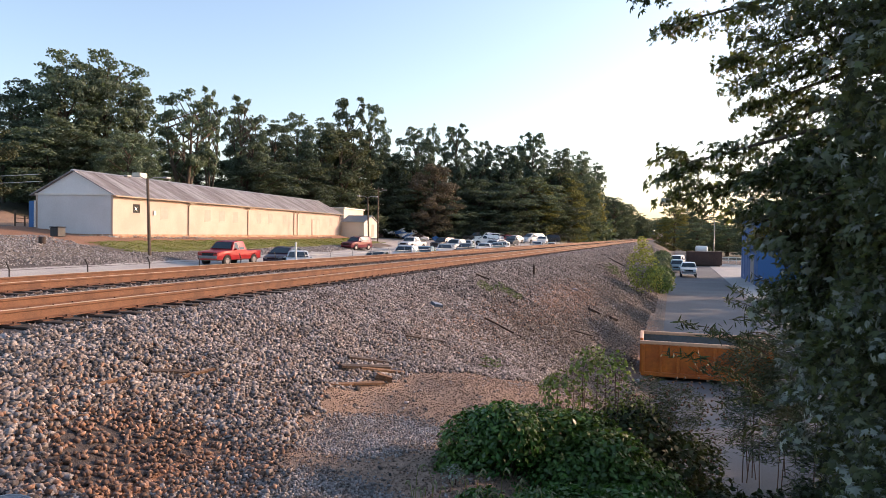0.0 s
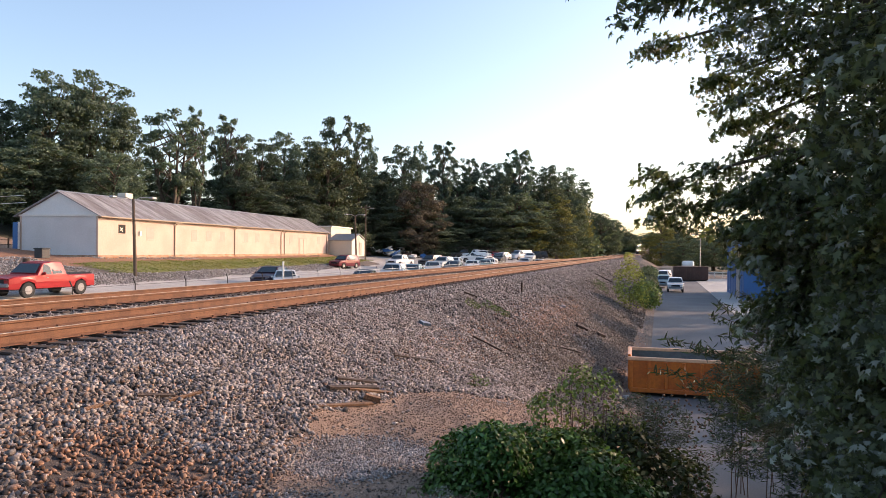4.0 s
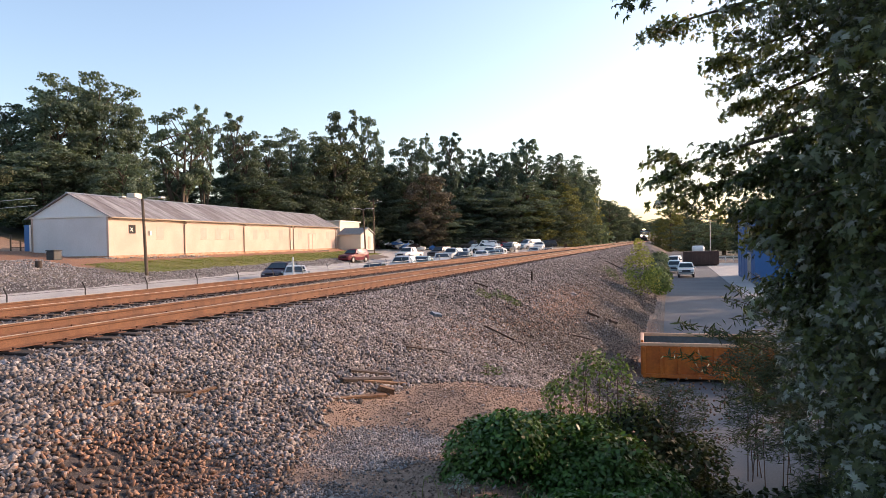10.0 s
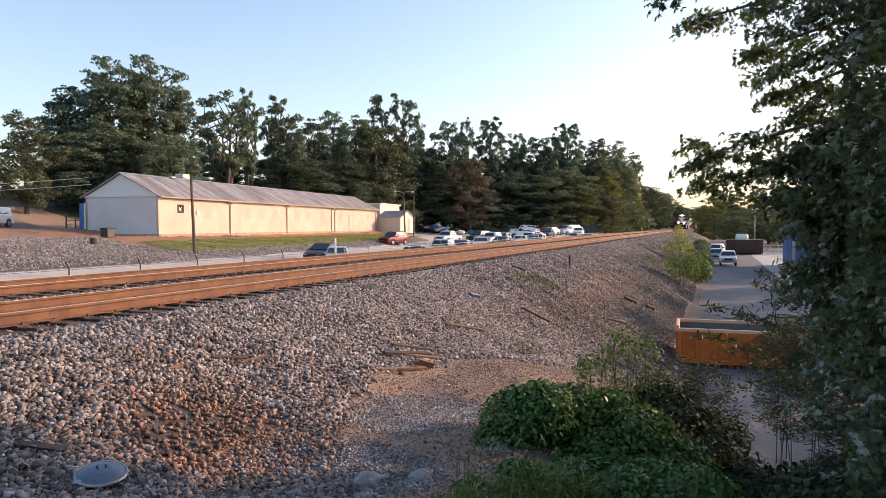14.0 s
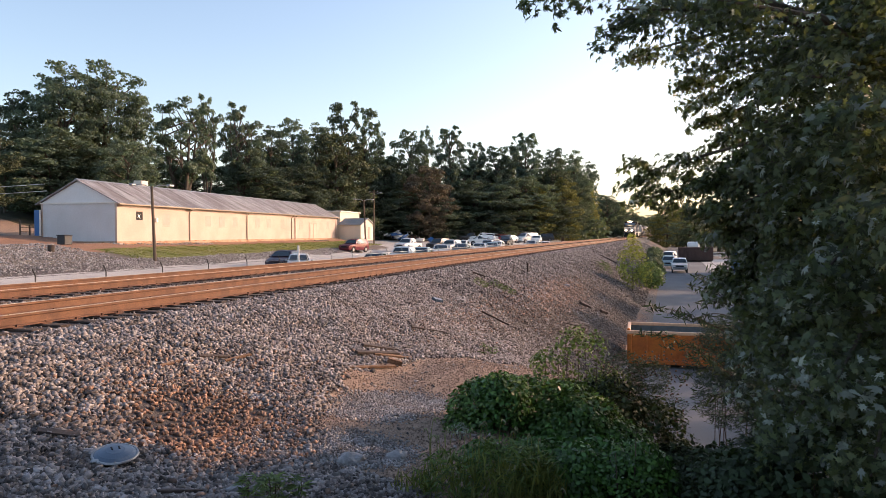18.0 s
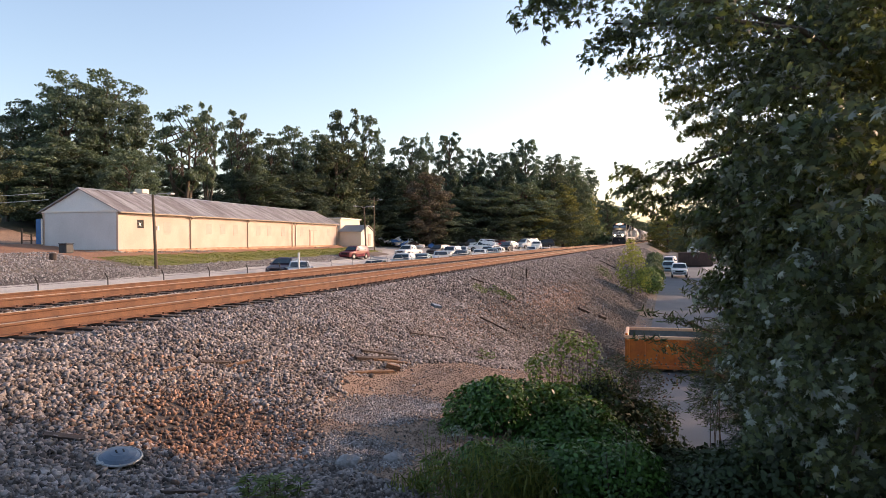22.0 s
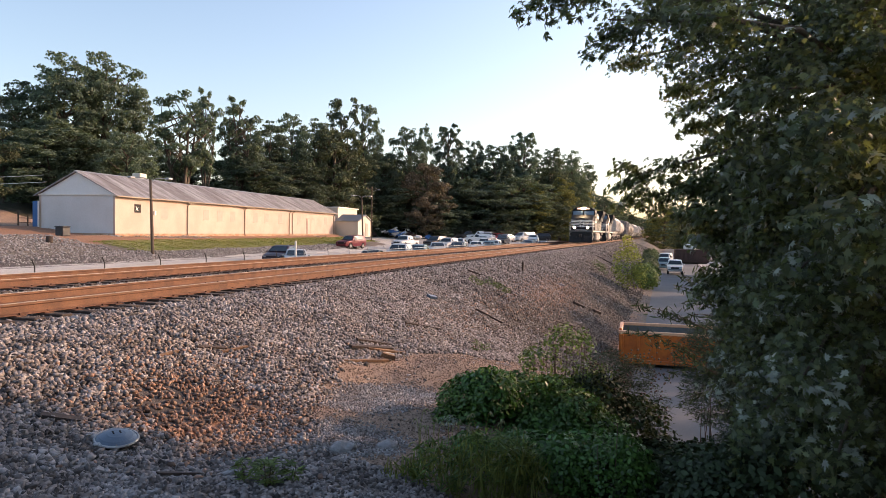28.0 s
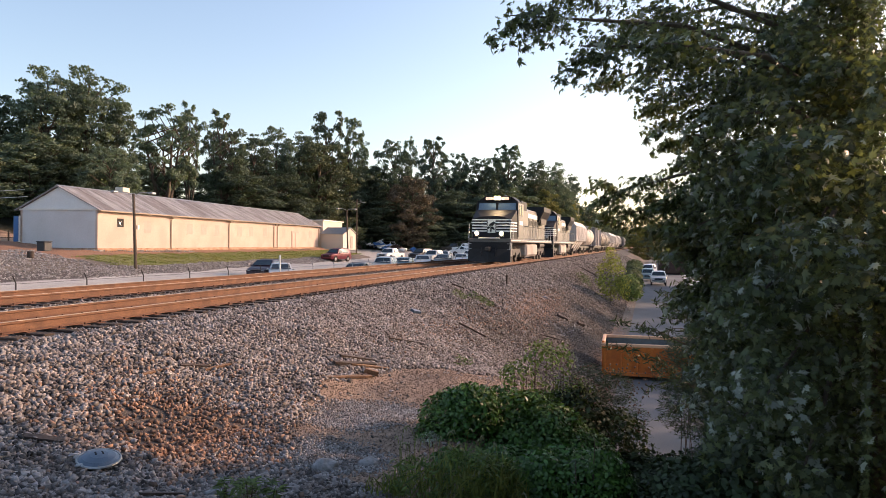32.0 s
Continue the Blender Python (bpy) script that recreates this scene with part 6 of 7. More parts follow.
def maple():
    t = thing("maple_tree", "silver maple with dense dark green lobed leaves beside the road", "tree")
    base = spot(6.6, 5.9, -3.4)
    fork = spot(6.8, 5.7, 0.2)
    crown = spot(7.0, 5.6, 5.5)
    g = Geo().tube([base, spot(6.7, 5.8, -1.5), fork, spot(6.9, 5.65, 2.5), crown], [0.26, 0.22, 0.19, 0.13, 0.05], 12)
    leaves, pale, sprays = [], [], []
    boughs = BOUGHS
    for d, r, z, n, spread in boughs:
        tip = spot(d, r, z)
        k = min(max((z + 0.5) / 5.5, 0.0), 1.0)
        root = Vector(fork).lerp(Vector(crown), k * 0.8)
        mid = root.lerp(Vector(tip), 0.55) + Vector((0, 0, 0.3))
        g.tube([root, mid, Vector(tip)], [0.05, 0.03, 0.008], 6)
        low = z < 2.4
        leaves.append(bough_points(root, tip, int(n * (1.0 if low else 1.1)), spread))
        # flat leafy sprays along the outer half of the bough, some with their pale undersides turned up
        for j in range(15 if low else 6):
            u = rng.uniform(0.55, 1.0) if j > 1 else 0.97
            c = np.array(root.lerp(Vector(tip), u)) + np.clip(rng.normal(size=3), -1.2, 1.2) * spread * ((0.85, 0.85, 0.8) if j > 1 else (0.3, 0.3, 0.3))
            m = int(rng.integers(32, 72))
            disc = np.clip(rng.normal(size=(m, 3)), -1.5, 1.5) * (0.165, 0.165, 0.04)
            disc[:, 2] += -0.5 * np.hypot(disc[:, 0], disc[:, 1]) + rng.uniform(-0.5, 0.5) * disc[:, 0]
            spray = c + disc
            turned = rng.uniform(0, 1, m) < (rng.uniform(0, 1) ** 1.8) * (0.55 if z < 1.6 else 0.35)
            sprays.append(spray[~turned]), pale.append(spray[turned])
    part("trunk", g, M["bark"], t)
    n = 25000
    d = rng.uniform(5.2, 9.6, n)
    r = 0.50 * d + 0.4 + 4.2 * rng.uniform(0, 1, n) ** 1.3
    z = np.where(rng.uniform(0, 1, n) < 0.93, rng.uniform(-3.2, 1.8, n), rng.uniform(1.8, 6.5, n))
    inner = np.array(EYE6) * (1, 1, 0) + d[:, None] * np.array(AHEAD) + r[:, None] * np.array(RIGHT) + z[:, None] * np.array((0, 0, 1))
    gap = np.sin(inner[:, 0] * 2.1 + inner[:, 2] * 1.7) + np.sin(inner[:, 1] * 1.9 - inner[:, 2] * 2.3) > -0.9
    n = 17000
    d = rng.uniform(3.0, 10.0, n)
    r = 0.62 * d + 0.4 + 3.6 * rng.uniform(0, 1, n)
    z = np.where(rng.uniform(0, 1, n) < 0.45, rng.uniform(-2.2, 2.0, n), rng.uniform(2.0, 7.2, n))
    r = np.maximum(r, 0.62 * d + 1.5)
    outer = np.array(EYE6) * (1, 1, 0) + d[:, None] * np.array(AHEAD) + r[:, None] * np.array(RIGHT) + z[:, None] * np.array((0, 0, 1))
    # Unseen large leaves, added right of the crown to block the sun.
    n = 13000
    d = rng.uniform(0, 8.5, n)
    r, z = 0.7 * d + rng.uniform(3.2, 8.5, n), rng.uniform(-2.0, 3.0, n)
    side = np.array(EYE6) * (1, 1, 0) + d[:, None] * np.array(AHEAD) + r[:, None] * np.array(RIGHT) + z[:, None] * np.array((0, 0, 1))
    part("crown", scatter("crown", *LEAF_OVAL, side, rng.uniform(0.2, 0.4, n), M["leaf_maple"], tilt=2.0), None, t)
    # Large leaves added behind the crown to stop light and darken its gaps.
    n = 7000
    d = rng.uniform(8.2, 9.8, n)
    r, z = 0.56 * d + 1.0 + 2.4 * rng.uniform(0, 1, n), rng.uniform(-2.5, 1.6, n)
    back = np.array(EYE6) * (1, 1, 0) + d[:, None] * np.array(AHEAD) + r[:, None] * np.array(RIGHT) + z[:, None] * np.array((0, 0, 1))
    part("crown", scatter("crown", *LEAF_OVAL, back, rng.uniform(0.2, 0.36, n), M["leaf_maple"], tilt=2.4), None, t)
    pts = np.concatenate(leaves + [inner[gap], outer])
    k = rng.uniform(0, 1, len(pts)) < np.where(pts[:, 2] < 1.6, 0.035, 0.02)
    pales = np.concatenate([pts[k]] + pale)
    def outward(p):
        away = (p - np.array(spot(7.0, 5.8, 1.0))) * (1, 1, 0)
        return away / (np.linalg.norm(away, axis=1)[:, None] + 1e-6) + (0, 0, 0.75)

    SWAY.append(part("crown", facing("crown", *MAPLE, pts[~k], outward(pts[~k]), rng.uniform(0.06, 0.112, (~k).sum()), M["leaf_maple"], 1.0), None, t))
    pts = np.concatenate(sprays)
    SWAY.append(part("leaf_sprays", facing("leaf_sprays", *MAPLE, pts, outward(pts), rng.uniform(0.08, 0.14, len(pts)), M["leaf_maple"], 0.65), None, t))
    SWAY.append(part("pale_leaves", facing("pale_leaves", *MAPLE, pales, outward(pales), rng.uniform(0.08, 0.14, len(pales)), M["leaf_silver"], 0.65), None, t, "upturned silvery leaf undersides"))
    return t


# depth, across, height of a bough's tip; number of leaves; spread
BOUGHS = [
    (9.0, 2.95, 2.15, 420, 0.22), (9.2, 3.0, 1.75, 420, 0.22), (8.6, 3.95, 2.6, 420, 0.25), (9.4, 3.9, 3.3, 380, 0.22), (9.5, 4.1, 3.0, 420, 0.25), (9.0, 4.0, 1.2, 520, 0.25), (8.6, 4.0, 0.6, 520, 0.25),
    (9.0, 2.8, 3.95, 450, 0.25), (9.3, 3.75, 3.6, 450, 0.22), (8.5, 3.1, 4.7, 520, 0.3), (8.0, 3.3, 4.3, 520, 0.35), (7.5, 3.0, 5.4, 600, 0.4), (6.0, 1.7, 4.3, 520, 0.35), (5.2, 0.9, 3.75, 480, 0.3), (5.4, 1.7, 3.5, 480, 0.3),
    (4.2, 2.2, 3.2, 420, 0.3), (4.5, 2.9, 2.6, 420, 0.3), (3.6, 3.0, 2.2, 420, 0.3), (5.0, 3.4, 1.9, 520, 0.35), (6.0, 3.6, 2.4, 600, 0.4), (7.0, 3.4, 3.4, 600, 0.4), (7.0, 3.6, 1.6, 700, 0.45), (6.0, 3.7, 0.8, 700, 0.4), (5.0, 3.5, 0.5, 520, 0.35),
    (4.0, 3.0, 0.9, 420, 0.3), (3.6, 2.9, 0.1, 420, 0.3), (3.0, 2.9, 1.3, 360, 0.3), (5.0, 3.3, -0.5, 600, 0.4), (6.5, 3.8, -0.3, 700, 0.45), (7.8, 4.2, 0.0, 700, 0.45), (8.6, 4.6, 0.3, 600, 0.4), (7.0, 4.4, -1.2, 600, 0.5), (3.8, 3.3, -0.7, 420, 0.35), (9.5, 5.4, 2.4, 600, 0.5), (9.5, 6.0, 4.0, 600, 0.5), (8, 6.6, 5.8, 700, 0.6), (6, 5.6, 6.2, 700, 0.7), (4.5, 4.6, 4.6, 600, 0.5), (3.4, 4.6, 3.0, 500, 0.5), (10, 6.6, 2.6, 700, 0.7), (8, 6.2, -1.0, 700, 0.6)]
BOUGHS += [(8.2, 3.75, 1.45, 620, 0.26), (8.0, 4.0, 1.05, 620, 0.26), (8.2, 4.3, 0.75, 620, 0.26), (8.0, 3.6, 1.9, 560, 0.28), (7.6, 4.15, 0.35, 620, 0.3), (7.8, 4.0, 2.3, 520, 0.3), (7.2, 3.95, -0.1, 620, 0.3), (7.6, 4.2, 1.3, 700, 0.4),
           (6.5, 3.9, 3.4, 620, 0.4), (6.2, 4.6, 4.0, 650, 0.45), (7.5, 5.0, 4.4, 650, 0.5), (5.5, 4.2, 3.6, 600, 0.42), (6.8, 5.4, 3.2, 650, 0.5), (7.2, 4.6, 2.6, 650, 0.45), (5.6, 4.8, 2.4, 600, 0.45), (5.0, 4.4, 3.2, 560, 0.42), (5.8, 5.4, 5.0, 650, 0.5), (4.6, 3.9, 1.6, 560, 0.4)]
maple()


def shrub(name, label, blobs, n, size, leaf, shape=LEAF_OVAL, stems=6, tilt=1.2, category="bush"):
    """A bush of leaf-covered mounds on a few stems; blobs are x, y, z, radius."""
    s = thing(name, label, category)
    b = np.array(blobs, float)
    for k in range(stems):
        x, y, z, r = b[k % len(b)]
        ox, oy = rng.uniform(-0.3, 0.3, 2) * r
        foot = (x + ox * 0.5, y + oy * 0.5, gz(x, y) - 0.05)
        part("stem", Geo().tube([foot, (x + ox, y + oy, (z + foot[2]) / 2), (x + 1.5 * ox, y + 1.5 * oy, z + 0.4 * r)], [0.011, 0.008, 0.003], 5), M["stem"], s)
    if shape is LEAF_OVAL:
        places, normals = clump_leaves(n, b, b[:, :3].mean(axis=0) - (0, 0, 0.3), 0.9)
        part("foliage", facing("foliage", *shape, places, normals, rng.uniform(0.6, 1.35, n) * size, leaf, 0.55), None, s)
    else:
        part("foliage", scatter("foliage", *shape, crown_points(n, b, 0.9), rng.uniform(0.7, 1.3, n) * size, leaf, tilt=tilt), None, s)
    return s


def around(d, r, z, rad):
    return (*spot(d, r, z), rad)


shrub("vine_thicket", "heart-leaved vine heaped in a green mound at the path", [around(8.2, 0.5, -1.3, 0.5), around(8.0, 0.75, -1.1, 0.42), around(8.1, 0.35, -1.75, 0.55), around(7.6, 0.8, -2.05, 0.55), around(7.3, 0.5, -2.0, 0.5), around(7.9, 0.1, -1.7, 0.35)], 15000, 0.066, M["leaf_vine"])
shrub("vine_thicket", "heart-leaved vine heaped over a taller shrub", [around(8.4, 1.25, -1.32, 0.52), around(8.5, 1.75, -1.38, 0.5), around(8.0, 1.4, -1.75, 0.55), around(8.2, 1.9, -1.6, 0.6), around(7.7, 1.6, -2.0, 0.6), around(7.9, 2.3, -1.9, 0.6), around(7.2, 1.3, -2.2, 0.6), around(7.4, 2.0, -2.3, 0.6)], 24000, 0.066, M["leaf_vine"])
shrub("vine_thicket", "low carpet of vine leaves spreading from the mounds", [around(6.8, 0.45, -1.62, 0.36), around(6.6, 0.95, -1.6, 0.4), around(6.4, 1.5, -1.62, 0.42), around(6.3, 2.1, -1.65, 0.5), around(7.0, 1.3, -1.75, 0.45), around(6.9, 1.9, -1.75, 0.5), around(7.2, 0.2, -1.75, 0.3)], 13000, 0.066, M["leaf_vine"])
shrub("weed_clump", "tall green weeds rising from the vines", [around(8.9, 1.9, -0.5, 0.3), around(8.9, 2.2, -0.55, 0.28), around(8.8, 1.6, -0.8, 0.35), around(8.9, 2.4, -1.1, 0.4), around(8.9, 2.0, -1.1, 0.35), around(8.9, 1.45, -0.75, 0.2), around(8.9, 1.95, -0.3, 0.16), around(8.9, 2.25, -0.35, 0.14)], 1500, 0.06, M["leaf_weed"], LEAF_OVAL, 14)
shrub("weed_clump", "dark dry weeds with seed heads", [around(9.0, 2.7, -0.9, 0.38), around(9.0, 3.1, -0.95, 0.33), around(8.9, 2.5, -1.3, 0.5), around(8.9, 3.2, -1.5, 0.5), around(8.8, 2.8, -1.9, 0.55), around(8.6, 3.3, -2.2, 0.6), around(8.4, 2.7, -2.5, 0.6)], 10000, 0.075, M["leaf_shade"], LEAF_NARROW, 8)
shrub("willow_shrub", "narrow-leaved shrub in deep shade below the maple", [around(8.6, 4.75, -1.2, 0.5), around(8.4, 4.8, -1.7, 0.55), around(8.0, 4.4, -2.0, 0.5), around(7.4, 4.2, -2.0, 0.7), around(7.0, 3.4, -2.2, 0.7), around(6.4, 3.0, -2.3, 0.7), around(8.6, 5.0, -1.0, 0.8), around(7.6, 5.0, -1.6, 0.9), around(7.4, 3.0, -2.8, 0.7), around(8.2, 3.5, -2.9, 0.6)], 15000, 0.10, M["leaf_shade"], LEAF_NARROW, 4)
shrub("willow_shrub", "low shrub at the foot of the maple, leaves darkened for shade", [around(6.2, 2.4, -2.1, 0.6), around(5.8, 3.2, -1.8, 0.7), around(5.5, 4.0, -1.5, 0.9), around(6.8, 2.0, -2.5, 0.6), around(5.4, 2.7, -2.1, 0.6)], 11000, 0.09, M["leaf_shade"], LEAF_OVAL, 4)
seedy = bpy.data.objects["weed_clump.001"]
for k in range(230):
    x, y, z = spot(8.9 + rng.uniform(-0.3, 0.3), rng.uniform(2.3, 3.6), rng.uniform(-1.9, -0.55))
    if k == 0:
        seed_ball = scatter("seed_head", *STONE, [(0, 0, 0)], [0.02], M["seed"])
    ob = new("seed_head", seed_ball)
    ob.parent = seedy
    ob.matrix_basis = pose(x, y, z, 20 * k, 0, 50 * k)
def willow_sprays(label, arcs):
    """Arching shoots with narrow leaves set along both sides; each arc goes from its root to its tip."""
    w = thing("willow_shrub", label, "bush")
    for root, tip, lift in arcs:
        a, b = Vector(spot(*root)), Vector(spot(*tip))
        line = [a.lerp(b, k / 8) + Vector((0, 0, lift * math.sin(math.pi * k / 8))) for k in range(9)]
        shoot = part("shoot", Geo().tube(line, [0.008 - 0.0007 * k for k in range(9)], 5), M["stem"], w)
        n = int(46 * (b - a).length) + 10
        at = rng.uniform(0.12, 1.0, n)
        places = np.array([a.lerp(b, u) + Vector((0, 0, lift * math.sin(math.pi * u))) for u in at]) + rng.normal(size=(n, 3)) * 0.035 - (0, 0, 0.03)
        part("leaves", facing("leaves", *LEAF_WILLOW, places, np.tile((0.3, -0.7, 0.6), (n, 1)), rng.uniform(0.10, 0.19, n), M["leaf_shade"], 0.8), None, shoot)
    return w


LEAF_WILLOW = ([(0, -0.5, 0), (0.075, -0.1, 0.03), (0.05, 0.25, 0.0), (0, 0.5, -0.08), (-0.05, 0.25, 0.0), (-0.075, -0.1, 0.03)], [(0, 1, 2, 3, 4, 5)])
willow_sprays("thin drooping willow sprays hanging before the dumpster", [
    ((10.1, 4.75, -0.45), (10.1, 3.35, 0.02), 0.10), ((10.1, 4.7, -0.40), (10.1, 3.75, -0.12), 0.05), ((10.1, 4.7, -1.05), (10.0, 3.15, -0.40), 0.18), ((10.1, 4.7, -1.0), (10.0, 3.6, -0.62), 0.12), ((10.2, 4.9, 0.05), (10.2, 4.1, 0.36), 0.05), ((10.2, 4.9, 0.10), (10.2, 4.25, 0.56), 0.05),
    ((10.2, 4.9, 0.0), (10.2, 4.2, 0.05), 0.06), ((10.2, 4.9, -0.2), (10.2, 4.25, -0.22), 0.08), ((10.2, 4.9, -1.15), (10.2, 4.0, -1.25), 0.12), ((10.2, 4.9, -1.2), (10.2, 4.1, -0.85), 0.06), ((10.2, 5.0, -1.5), (10.2, 4.2, -1.75), 0.1), ((10.2, 5.0, 0.3), (10.2, 4.5, 0.75), 0.04)])
shrub("sapling", "thin yellow-green sapling on the slope beside the road", [(7.9, 52.7, -1.6, 0.85), (7.5, 53.0, -0.6, 0.7), (8.4, 52.6, -0.7, 0.7), (8.0, 52.4, 0.3, 0.6), (8.2, 52.6, -0.3, 0.7), (7.6, 53.2, -2.3, 0.7), (8.6, 53.2, -2.0, 0.8), (8.9, 52.8, -1.4, 0.6), (7.9, 52.6, 0.9, 0.4), (7.4, 52.8, -1.4, 0.6)], 2100, 0.15, M["leaf_sapling"], LEAF_OVAL, 9, category="tree")
# Vines in the darker leaf colour, which deepens the shade here.
shrub("vine_thicket", "vines and briars filling the bank behind, leaves darkened for shade", [around(8.8, 2.4, -1.5, 0.6), around(8.8, 3.0, -1.8, 0.6), around(8.6, 2.6, -2.3, 0.7), around(8.6, 3.4, -2.5, 0.7), around(7.6, 2.4, -2.5, 0.7), around(7.0, 2.6, -2.4, 0.7), around(8.0, 3.0, -2.9, 0.7), around(7.2, 3.4, -2.6, 0.7), around(8.0, 3.2, -2.25, 0.55), around(8.0, 3.8, -2.25, 0.55), around(7.5, 3.5, -2.2, 0.6), around(7.6, 4.1, -2.1, 0.6)], 20000, 0.085, M["leaf_shade"], LEAF_OVAL, 0)
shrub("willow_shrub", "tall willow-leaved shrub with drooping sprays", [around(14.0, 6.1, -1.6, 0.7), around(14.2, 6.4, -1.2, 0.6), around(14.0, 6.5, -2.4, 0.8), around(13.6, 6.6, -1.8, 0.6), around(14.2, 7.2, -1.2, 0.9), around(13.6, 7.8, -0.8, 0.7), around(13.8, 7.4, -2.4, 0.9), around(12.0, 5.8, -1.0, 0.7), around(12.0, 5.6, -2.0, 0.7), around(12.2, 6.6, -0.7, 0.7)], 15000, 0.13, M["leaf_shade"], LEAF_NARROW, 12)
shrub("roadside_bush", "green bush on the verge behind the sapling", [(9.2, 62, -2.6, 1.0), (8.8, 66, -2.4, 1.1), (9.0, 72, -2.7, 1.2)], 4200, 0.2, M["leaf_weed"], LEAF_OVAL, 6)
tuft = shrub("grass_tuft", "pale green foxtail grass at the foot of the vines", [around(5.6, -0.05, -1.42, 0.34), around(5.5, 0.35, -1.42, 0.38), around(5.6, -0.4, -1.55, 0.3), around(5.7, 0.7, -1.45, 0.36), around(6.2, -0.2, -1.7, 0.3), around(5.9, 0.95, -1.55, 0.3)], 1000, 0.22, M["grass"], BLADE, 0, tilt=1.5, category="grass")
part("weed_leaves", scatter("weed_leaves", *LEAF_NARROW, crown_points(1800, np.array([around(5.6, 0.0, -1.35, 0.38), around(5.7, 0.55, -1.25, 0.36), around(6.0, 0.9, -1.4, 0.33)])), rng.uniform(0.07, 0.15, 1800), M["leaf_weed"]), None, tuft)
for k in range(60):
    x, y, z = spot(rng.uniform(5.4, 6.6), rng.uniform(-0.25, 1.1), 0)
    foot, bow = gz(x, y), rng.uniform(-0.09, 0.09, 2)
    h = rng.uniform(0.35, 0.62)
    stalk = part("grass_stalk", Geo().tube([(x, y, foot), (x + bow[0] * 0.3, y + bow[1] * 0.3, foot + h * 0.8), (x + bow[0] * 0.7, y + bow[1] * 0.7, foot + h)], 0.003, 4), M["grass"], tuft)
    part("seed_head", Geo().tube([(x + bow[0] * 0.7, y + bow[1] * 0.7, foot + h), (x + bow[0], y + bow[1], foot + h + 0.03), (x + bow[0] * 1.35, y + bow[1] * 1.35, foot + h + 0.02), (x + bow[0] * 1.6, y + bow[1] * 1.6, foot + h - 0.02)], [0.005, 0.010, 0.009, 0.003], 6), M["foxtail"], stalk, "pale bristly foxtail head")
shrub("roadside_bush", "low green scrub along the verge of the road", [(8.9, 84, -2.9, 0.9), (8.7, 90, -2.7, 1.0), (8.9, 97, -2.8, 1.0), (8.6, 104, -2.6, 1.2), (8.8, 112, -2.6, 1.3), (8.4, 122, -2.3, 1.4)], 4200, 0.28, M["leaf_far"], LEAF_OVAL, 6)
shrub("dry_weed", "leafless pale weed stalk before the vines", [around(6.0, 1.9, -1.25, 0.16), around(6.0, 2.0, -1.0, 0.14), around(6.0, 1.85, -1.5, 0.15)], 70, 0.05, M["leaf_silver"], LEAF_NARROW, 2, category="weed")
shrub("flowering_weed", "small white-flowered weed at the edge of the vines", [around(7.4, 0.15, -1.35, 0.13), around(7.4, 0.1, -1.55, 0.14)], 260, 0.035, M["leaf_silver"], LEAF_OVAL, 4, category="weed")


# ---- dumpster ----
def dumpster():
    d = thing("dumpster", "open-topped orange roll-off dumpster standing on asphalt", "dumpster", m=pose(9.05, 25.9, ROAD_Z + 0.03, 0, 0, 2))
    L, W, H = 4.15, 2.6, 1.27
    part("floor", Geo().box((L / 2, W / 2, 0.2), (L, W, 0.08)), M["dump_inside"], d)
    for y in (0.0, W):
        s = part("side_wall", Geo().box((L / 2, y, 0.2 + (H - 0.2) / 2), (L, 0.06, H - 0.2)), M["orange"], d, "orange steel side wall")
        for i in range(8):
            part("rib", Geo().box((0.06 + i * (L - 0.12) / 7, y + (-0.07 if y == 0 else 0.07), 0.2 + (H - 0.25) / 2), (0.11, 0.09, H - 0.3), 0.015), M["orange"], s)
        part("bottom_rail", Geo().box((L / 2, y + (-0.06 if y == 0 else 0.06), 0.2), (L, 0.12, 0.14), 0.02), M["orange"], s)
        part("inner_lining", Geo().box((L / 2, y + (0.035 if y == 0 else -0.035), 0.24 + (H - 0.26) / 2), (L - 0.1, 0.008, H - 0.28)), M["dump_inside"], s)
    for x in (0.0, L):
        s = part("end_wall", Geo().box((x, W / 2, 0.2 + (H - 0.2) / 2), (0.06, W - 0.06, H - 0.2)), M["orange"], d, "orange steel end wall")
        part("inner_lining", Geo().box((x + (0.035 if x == 0 else -0.035), W / 2, 0.24 + (H - 0.26) / 2), (0.008, W - 0.1, H - 0.28)), M["dump_inside"], s)
        part("hinge_post", Geo().box((x, 0.1, 0.8), (0.1, 0.12, 1.2), 0.02), M["orange"], s)
    for y in (0, W):
        part("top_rim", Geo().box((L / 2, y, H), (L + 0.14, 0.13, 0.12), 0.02), M["dump_rim"], d, "pale orange top rim")
    for x in (0, L):
        part("top_rim", Geo().box((x, W / 2, H), (0.13, W - 0.13, 0.12), 0.02), M["dump_rim"], d, "pale orange top rim")
    for x in (0.6, L - 0.6):
        for y in (0.5, W - 0.5):
            part("roller", Geo().tube([(x, y - 0.1, 0.09), (x, y + 0.1, 0.09)], 0.09, 12), M["dark_steel"], d)
    for y in (0.75, W - 0.75):
        part("skid", Geo().box((L / 2, y, 0.12), (L - 0.2, 0.1, 0.12)), M["dark_steel"], d)
    return d


dumpster()

# ---- service road vehicles and far yard ----
t1 = car("pickup", "white", "white work truck parked facing along the road", pose(11.9, 93.5, ROAD_Z + 0.03, 0, 0, 180))
tagged(t1, category="truck", group="vehicles on the service road")
rb = thing("roll_off_container", "dark brown steel container across the road", "container", m=pose(12.6, 128, ROAD_Z + 0.03, 0, 0, 4))
